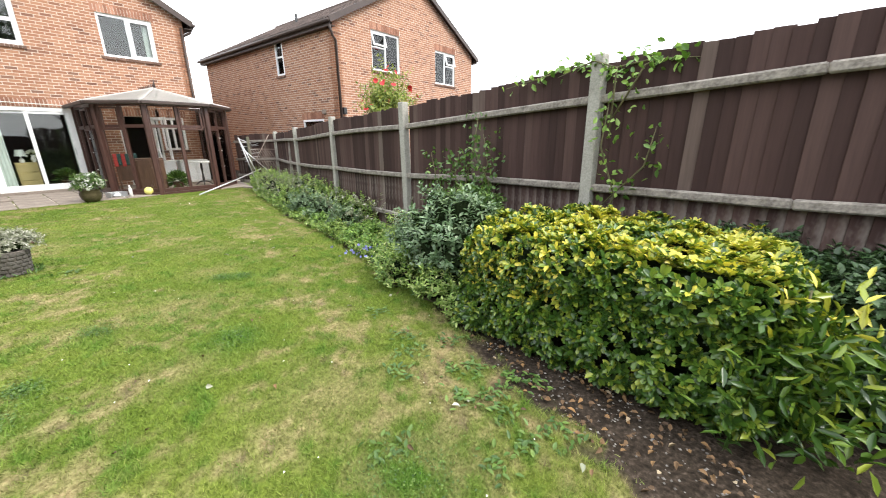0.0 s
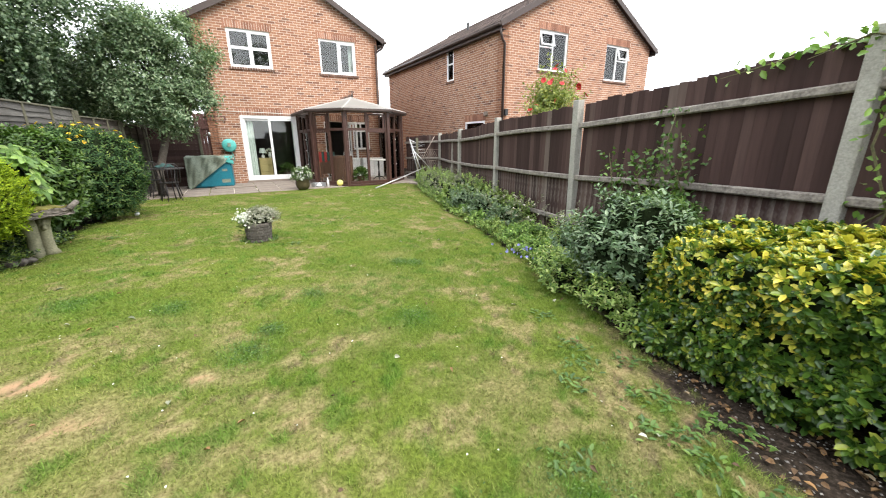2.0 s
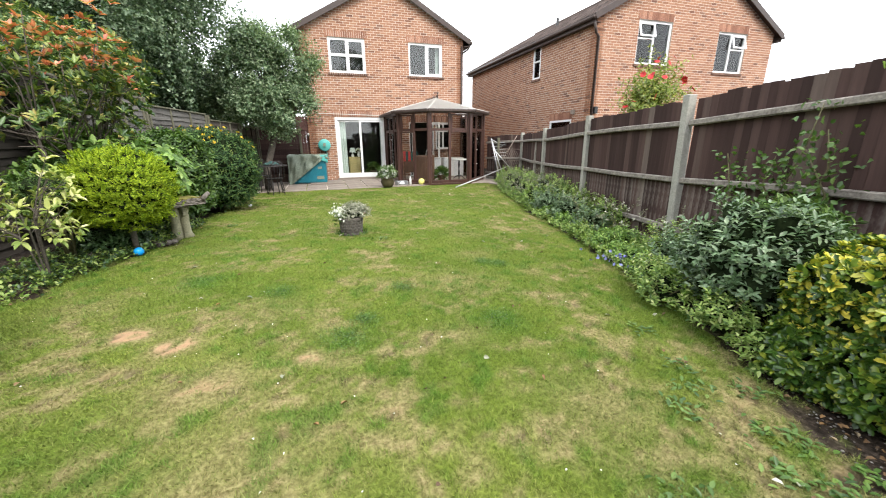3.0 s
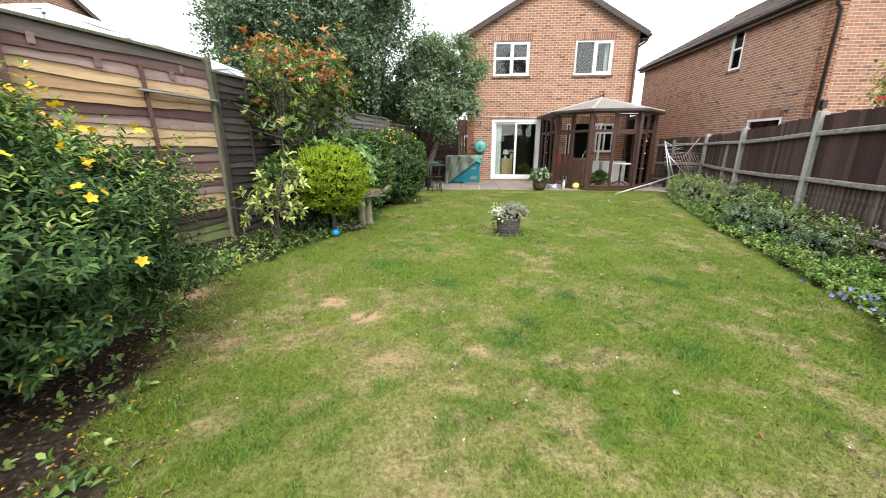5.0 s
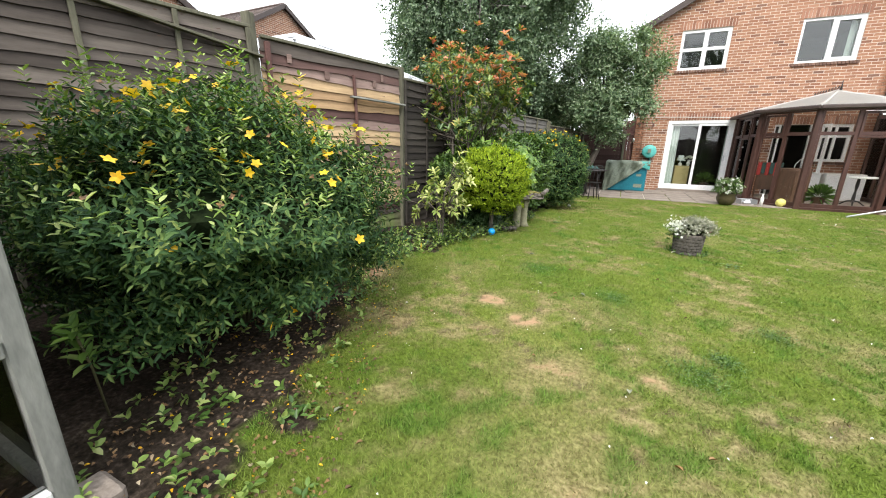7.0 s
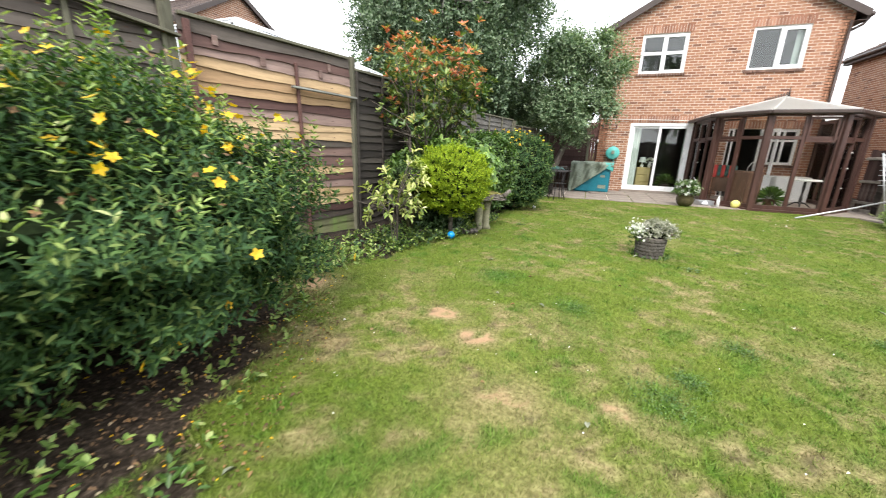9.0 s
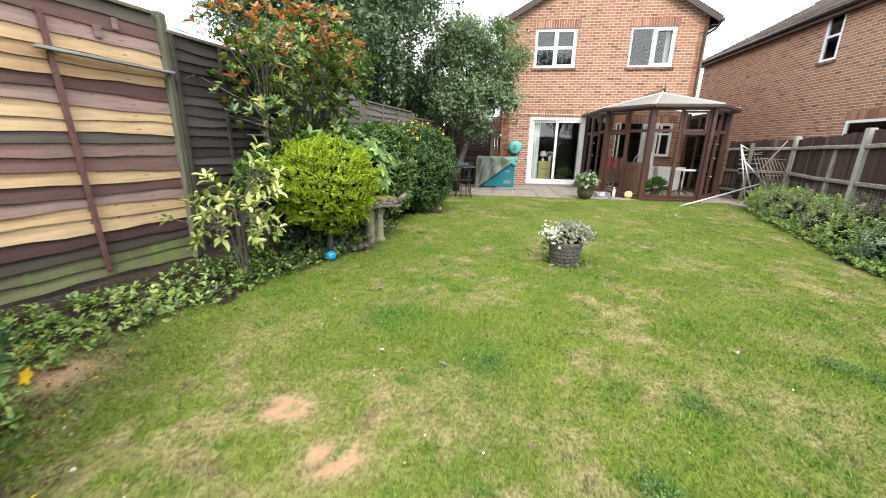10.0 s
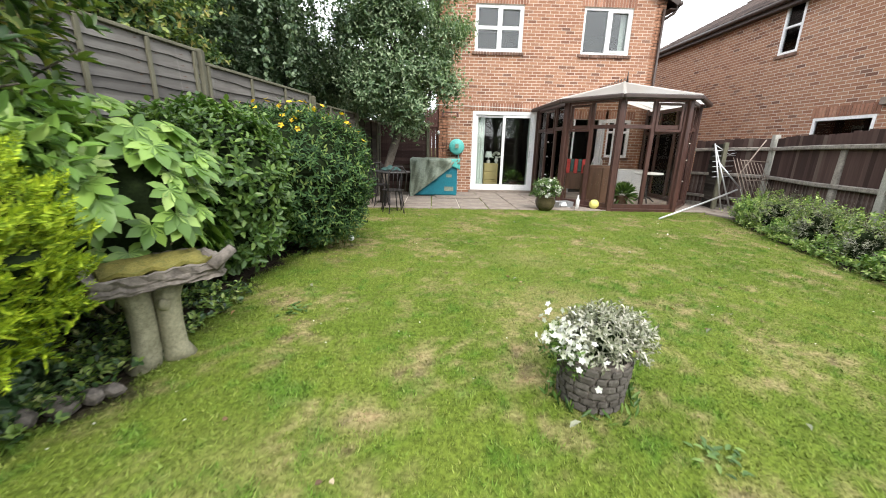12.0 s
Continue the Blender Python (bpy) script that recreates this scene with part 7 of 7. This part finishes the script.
for v in bm.verts:
    x, y, z = v.co
    q = max(abs(x - 0.04) / 0.3, abs(y) / 0.21)
    rim = 0.022 if q > 0.8 else -0.014
    if z > 0.5:
        z += rim
    corner = 1 - 0.12 * (abs(x) / 0.29) ** 4 * (abs(y) / 0.23) ** 4
    w_ = 0.009 * noise.noise(Vector((x * 14, y * 14, z * 60))) * 2
    v.co = Vector((x * corner + w_ * (abs(x) / 0.29), y * corner + w_ * (abs(y) / 0.23), z + 0.014 * noise.noise(Vector((x * 26, y * 26, z * 20))))) * 0.95
part("basin", bm, "cast_dark", bb, "grey log edged basin")
bm = block(0.42, 0.3, 0.02, 0.0, (0.03, 0, 0.498))
bmesh.ops.subdivide_edges(bm, edges=bm.edges[:], cuts=6, use_grid_fill=True)
for v in bm.verts:
    v.co.z += 0.012 * math.sin(v.co.x * 50 + v.co.y * 30) + 0.008 * math.sin(v.co.y * 70)
part("moss", bm, "moss", bb, "yellow green moss", smooth=True)
tube("log_end", [(0.22, -0.19, 0.48), (0.33, -0.17, 0.55)], [0.032, 0.026], "cast_dark", bb, "broken pale log end", 12)

for name, at, r, mat, label in (("blue_ball", (-3.517, 4.285), 0.047, "blue", "small glossy blue ball at the bed edge"), ("yellow_ball", (1.5, 11.2), 0.1, "yellowball", "pale yellow ball on the patio"), ("white_ball", (-2.96, 7.75), 0.035, "white", "small white ball in the grass")):
    bm = bmesh.new()
    bmesh.ops.create_uvsphere(bm, u_segments=24, v_segments=14, radius=r)
    ob = part(name, bm, mat, None, "", pose(at[0], at[1], G(*at) + r + 0.01), True)
    tagged(ob, label, "ball")

# glazed flower pot
fpot = thing("flower_pot", (0.36, 10.95, 0.0), 0, "glazed brown pot full of white flowers", "flower pot")
part("pot", lathe_bm([(0.11, 0), (0.18, 0.08), (0.21, 0.18), (0.19, 0.27), (0.21, 0.29), (0.19, 0.3), (0.0, 0.27)], 24), "glaze", fpot, smooth=True)
P, O = shell(220, (0, 0, 0.42), (0.25, 0.25, 0.22), rs, 0.15, 3, -0.4, 0.4)
A, D, N, L = shoots(P, O, rs, 6, 0.06, 0.05, 0.9)
leaves("foliage", A, D, N, L, L * 0.5, "l_mid", fpot, kind="stuff")
flower_heads("white_bloom", P[::4] + O[::4] * 0.05, 0.045, "p_white", fpot, rs, 5, "white flowers", O[::4])

# teal storage box with its cover
sb = thing("storage_box", (-1.88, 13.2, 0.03), -4, "teal plastic storage box part covered by a tarpaulin", "storage box")
part("box", block(0.95, 0.65, 0.68, 0.03, (0, 0, 0.34)), "teal", sb)
part("lid", block(1.0, 0.7, 0.06, 0.02, (0, 0, 0.71)), "teal", sb)
part("label", block(0.12, 0.004, 0.06, 0), "tarp", sb, "", (0.3, -0.328, 0.42))
part("label", block(0.2, 0.004, 0.09, 0), "tarp", sb, "", (0.3, -0.328, 0.15))


def cloth(name, pts_fn, nu, nv, mat, parent, label):
    V, F = [], []
    for i in range(nu + 1):
        for j in range(nv + 1):
            V.append(pts_fn(i / nu, j / nv))
    for i in range(nu):
        for j in range(nv):
            a = i * (nv + 1) + j
            F.append((a, a + 1, a + nv + 2, a + nv + 1))
    ob = raw(name, V, F, mat, parent, label, smooth=True)
    sol = ob.modifiers.new("thickness", "SOLIDIFY")
    sol.thickness = 0.006
    return ob


def tarp_pt(u, v):
    x = -0.56 + 1.1 * u
    drop = 0.7 * max(0.0, 1 - u * 1.15) + 0.12
    fold = 0.028 * math.sin(u * 22 + v * 3) + 0.02 * math.sin(u * 9 + v * 11) + 0.012 * math.sin(u * 47 - v * 19)
    if v < 0.5:
        return (x, -0.38 - 0.05 * (1 - u) + fold, 0.76 - (0.5 - v) / 0.5 * drop)
    return (x, -0.38 + (v - 0.5) / 0.5 * 0.74, 0.765 + 0.012 * math.sin(u * 14 + v * 9))


cloth("tarpaulin", tarp_pt, 60, 30, "tarp", sb, "crumpled grey green tarpaulin")
cloth("side_flap", lambda u, v: (-0.52 - 0.07 * (1 - v) + 0.02 * math.sin(u * 15), -0.4 + 0.76 * u, 0.04 + 0.72 * v), 14, 8, "tarp", sb, "hanging tarpaulin side")
cloth("teal_flap", lambda u, v: (0.28 + 0.26 * u, -0.39 + 0.01 * math.sin(u * 20), 0.77 - v * (0.12 + 0.1 * u)), 8, 6, "tarp_teal", sb, "turquoise cover corner")
part("paving_slab", block(1.1, 0.5, 0.03, 0.006), "slab", patio, "", pose(-1.35, 12.75, 0.03, 0, 0, 5))

sb.scale = (1.14, 1.0, 1.2)
hr = thing("hose_reel", (-1.33, 13.9, 1.25), 0, "wall hose reel in a round turquoise cover", "hose reel")
bm = lathe_bm([(0.0, -0.12), (0.16, -0.11), (0.205, -0.06), (0.21, 0.04), (0.17, 0.07), (0.0, 0.08)], 28)
part("cover", bm, "tarp_teal", hr, "", pose(0, -0.06, 0, 90), True)
part("logo_panel", block(0.09, 0.006, 0.11, 0), "tarp", hr, "", (0.0, -0.19, 0.02))
part("bracket", block(0.06, 0.1, 0.3, 0.005), "black", hr, "", (0.02, 0.05, -0.12))
tube("hose", [(0.05, -0.02, -0.18), (0.08, -0.03, -0.35), (0.1, -0.02, -0.5)], 0.012, "tarp_teal", hr)
sn_ = thing("wall_light", (-1.83, 13.93, 1.62), 0, "small white sensor lamp on the brick wall", "lamp")
part("body", block(0.06, 0.08, 0.09, 0.02), "white", sn_)
part("lens", lathe_bm([(0.0, -0.07), (0.025, -0.06), (0.035, -0.03), (0.035, 0.0)], 12), "glass", sn_, "", (0, -0.04, -0.02))
cab = thing("wall_cable", (1.25, 13.96, 2.31), 0, "pale cable run along the brick wall", "cable")
tube("cable", [(-3.2, -0.02, 0.02), (-2.2, -0.02, 0.0), (-1.2, -0.02, -0.02), (-0.5, -0.02, -0.04)], 0.008, "curtain", cab)
wb = thing("wall_bracket", (-1.5, 13.9, 2.12), 0, "rusty bracket on the wall", "bracket")
part("rail", boxes_bm([(-0.25, 0.2, -0.03, 0.0, 0, 0.03), (-0.25, -0.2, -0.03, 0.0, -0.1, 0), (0.15, 0.2, -0.03, 0.0, -0.1, 0)]), "batten", wb)
bx_ = thing("alarm_box", (-1.75, 13.9, 3.3), 0, "small dark box on the wall under the window", "box")
part("body", block(0.14, 0.12, 0.14, 0.015), "black", bx_)

# metal table and chairs
mt = thing("garden_table", (-2.78, 10.9, 0.0), 8, "dark metal garden table beside the bush", "table")
part("top", lathe_bm([(0.0, 0.72), (0.36, 0.72), (0.37, 0.735), (0.36, 0.75), (0.0, 0.75)], 24), "iron", mt)
for k in range(4):
    a = k * math.pi / 2 + 0.6
    tube("leg", [(0.28 * math.cos(a), 0.28 * math.sin(a), 0.0), (0.2 * math.cos(a), 0.2 * math.sin(a), 0.4), (0.26 * math.cos(a), 0.26 * math.sin(a), 0.72)], 0.012, "iron", mt)
ch = thing("metal_chair", (-2.72, 10.35, 0.0), -150, "black metal garden chair with a scrolled back", "chair")
part("seat", lathe_bm([(0.0, 0.43), (0.2, 0.43), (0.21, 0.445), (0.0, 0.45)], 20), "iron", ch)
for k in range(4):
    a = k * math.pi / 2 + 0.78
    tube("leg", [(0.15 * math.cos(a), 0.15 * math.sin(a), 0.43), (0.17 * math.cos(a), 0.17 * math.sin(a), 0.2), (0.22 * math.cos(a), 0.22 * math.sin(a), 0.0)], 0.011, "iron", ch)
tube("backrest", [(-0.17, 0.16, 0.43), (-0.18, 0.22, 0.75), (-0.08, 0.24, 0.88), (0.08, 0.24, 0.88), (0.18, 0.22, 0.75), (0.17, 0.16, 0.43)], 0.011, "iron", ch)
for x in (-0.08, 0.0, 0.08):
    tube("back_rod", [(x, 0.18, 0.44), (x, 0.23, 0.86)], 0.006, "iron", ch)
copy_thing(ch, pose(-3.1, 11.35, 0, 0, 0, 20))
cu = thing("purple_bundle", (-2.82, 10.95, 0.75), 0, "dark purple folded cloth on the table", "cloth")
cloth("cloth", lambda u, v: (-0.2 + 0.4 * u, -0.12 + 0.24 * v, 0.02 + 0.08 * math.sin(u * 3.1) * math.sin(v * 3.1) + 0.012 * math.sin(u * 17)), 14, 8, "navy", cu, "")

# airer, wire rack and pole
ar = thing("clothes_airer", (4.62, 11.25, 0.0), 12, "folded metal clothes airer leaning by the fence", "clothes airer")
for a, b in (((-0.42, -0.1, 0), (-0.62, 0.2, 1.42)), ((-0.3, -0.2, 0.02), (-0.62, 0.2, 1.42)), ((-0.1, -0.15, 0.5), (-0.55, 0.1, 1.05)), ((-0.1, -0.15, 0.5), (0.15, -0.2, 0.05))):
    tube("tube_leg", [a, b], 0.014, "metal", ar)
for i in range(6):
    z = 0.72 + 0.11 * i
    tube("rung", [(-0.5 - 0.02 * i, 0.22, z), (0.45, 0.32, z + 0.03)], 0.006, "metal", ar, sides=6)
tube("top_tube", [(-0.62, 0.2, 1.4), (-0.1, 0.26, 1.2), (0.5, 0.32, 1.32)], 0.009, "metal", ar)
wr = thing("wire_rack", (4.62, 10.7, 0.0), 8, "rusty wire rack leaning against the fence post", "wire rack")
for i in range(9):
    x = -0.5 + i * 0.085
    tube("wire", [(x + 0.25, -0.1, 0.02 + 0.02 * i), (x - 0.12, 0.15, 1.15 - 0.015 * i)], 0.007, "rust", wr, sides=6)
for s_ in (0.15, 0.6, 0.95):
    tube("cross_wire", [(-0.1 - 0.37 * s_ + 0.0, -0.1 + 0.25 * s_, 0.05 + 1.1 * s_), (0.58 - 0.37 * s_, -0.1 + 0.25 * s_, 0.1 + 1.02 * s_)], 0.008, "rust", wr, sides=6)
tube("long_strut", [(-0.5, 0.1, 0.75), (0.12, 0.2, 1.5)], 0.012, "rust", wr)
po = thing("metal_pole", (2.45, 10.15, 0.0), 0, "long aluminium pole lying on the grass edge", "pole")
tube("pole", [(-0.2, -0.1, 0.02), (0.9, 0.35, 0.26), (1.85, 0.72, 0.5)], 0.018, "metal", po)
bt = thing("white_bottle", (1.12, 11.15, 0.0), 0, "white plastic bottle standing on the patio", "bottle")
part("bottle", lathe_bm([(0.035, 0), (0.037, 0.2), (0.015, 0.25), (0.015, 0.3), (0.0, 0.3)], 16), "white", bt, smooth=True)
tr = thing("tool_tray", (0.88, 11.35, 0.0), 15, "blue grey tray of bits on the patio", "tray")
part("tray", boxes_bm([(-0.18, 0.18, -0.12, 0.12, 0, 0.02), (-0.18, -0.165, -0.12, 0.12, 0.02, 0.14), (0.165, 0.18, -0.12, 0.12, 0.02, 0.14), (-0.165, 0.165, 0.105, 0.12, 0.02, 0.14)]), "metal", tr)
part("bag", lathe_bm([(0.08, 0.02), (0.1, 0.06), (0.06, 0.13), (0.0, 0.15)], 10, 0.01), "metal", tr)

# white gazebo beyond the left fence
gz_ = thing("gazebo", (-8.2, 5.75, -0.12), 0, "large white canvas gazebo beyond the fence", "gazebo")
gw, ge, gp = 2.0, 2.78, 3.42
for sx, sy in ((-1, -1), (1, -1), (1, 1), (-1, 1)):
    tube("leg", [(sx * gw * 0.97, sy * gw * 0.97, 0), (sx * gw * 0.97, sy * gw * 0.97, ge - 0.05)], 0.03, "metal", gz_)
cr = [(-gw, -gw), (gw, -gw), (gw, gw), (-gw, gw)]
for k in range(4):
    a, b = cr[k], cr[(k + 1) % 4]
    mid = ((a[0] + b[0]) / 2, (a[1] + b[1]) / 2)
    cloth("canopy_panel", lambda u, v: tuple(np.array([a[0] + (b[0] - a[0]) * u, a[1] + (b[1] - a[1]) * u, ge]) * (1 - v) + np.array([0, 0, gp]) * v + np.array([0, 0, 0.07 * math.sin(v * math.pi)])), 10, 8, "fabric", gz_, "")
    cloth("valance", lambda u, v: (a[0] + (b[0] - a[0]) * u, a[1] + (b[1] - a[1]) * u, ge - 0.55 * v + 0.01 * math.sin(u * 30)), 16, 2, "fabric", gz_, "")
    ox, oy = mid[0] * 0.012, mid[1] * 0.012
    for f0, f1, z0, z1 in ((0.5, 0.25, -0.22, -0.03), (0.5, 0.75, -0.22, -0.03), (0.02, 0.25, -0.24, -0.03), (0.98, 0.75, -0.24, -0.03)):
        p, q = [(a[0] + (b[0] - a[0]) * f + ox, a[1] + (b[1] - a[1]) * f + oy, ge + z) for f, z in ((f0, z0), (f1, z1))]
        tube("truss_bar", [p, q], 0.012, "metal", gz_, sides=6)
    tube("truss_bar", [(mid[0] * 1.01, mid[1] * 1.01, ge - 0.22), (mid[0] * 0.75, mid[1] * 0.75, ge + 0.24)], 0.012, "metal", gz_, sides=6)
    tube("roof_rib", [(a[0], a[1], ge - 0.03), (0, 0, gp - 0.05)], 0.02, "metal", gz_)

# background hedges and trees that close the place
for k, (x, y, s) in enumerate([(-9.5, 15.5, 2.6), (-6.5, 18.5, 2.4), (-12.5, 19, 3.0), (8.5, -14, 3.0), (-10, -11, 3.0), (18, 30, 3.0)]):
    tree("distant_tree", (x, y), 6, ([(0, 0, 0), (0, 0, 1.5), (0, 0, 2.5)], [0.2, 0.16, 0.12]), 14, ((0, 0, 3.2), (s, s, s * 0.75)), 3000, 0.16, "l_birch" if y > 0 else "l_apple", "bark", "broad green tree in the distance", rs, clump=60, csize=0.9, length=0.4, per=6)

for x, y, s, h in ((-8.5, -18, 4.0, 7.6), (-2.0, -20, 4.2, 8.4), (5.0, -18, 4.0, 7.6)):
    tree("tall_tree", (x, y), 9, ([(0, 0, 0), (0, 0, 2.5), (0, 0, 4.5)], [0.3, 0.24, 0.16]), 18, ((0, 0, h), (s, s, s * 1.0)), 3600, 0.2, "l_birch", "bark", "tall broad tree beyond the back fence", rs, clump=80, csize=1.0, length=0.4, per=6)
cl = thing("clover_patch", (-1.4, 2.0, 0), 0, "patches of low clover and coarse weeds in the lawn", "plant")
cc = np.array([q[:2] for q in LUSH])
k_ = rs.randint(0, len(cc), 2600)
rr = np.array([q[2] for q in LUSH])[k_]
P = np.zeros((2600, 3))
P[:, :2] = cc[k_] + rs.normal(size=(2600, 2)) * rr[:, None] * 0.42
P[:, 2] = Gv(P[:, 0], P[:, 1]) + rs.uniform(0.008, 0.032, 2600)
leaves("foliage", P - np.array([-1.4, 2.0, 0]), unit(rs.normal(size=P.shape) * [1, 1, 0.3]), unit(rs.normal(size=P.shape) * 0.4 + [0, 0, 1]), 0.012 * rs.uniform(0.6, 1.4, 2600), 0.008, "l_mid", cl, kind="stuff")

# ---- single bricks of the nearest walls ----
lay_single(*wall_rear)
lay_single(*wall_side)
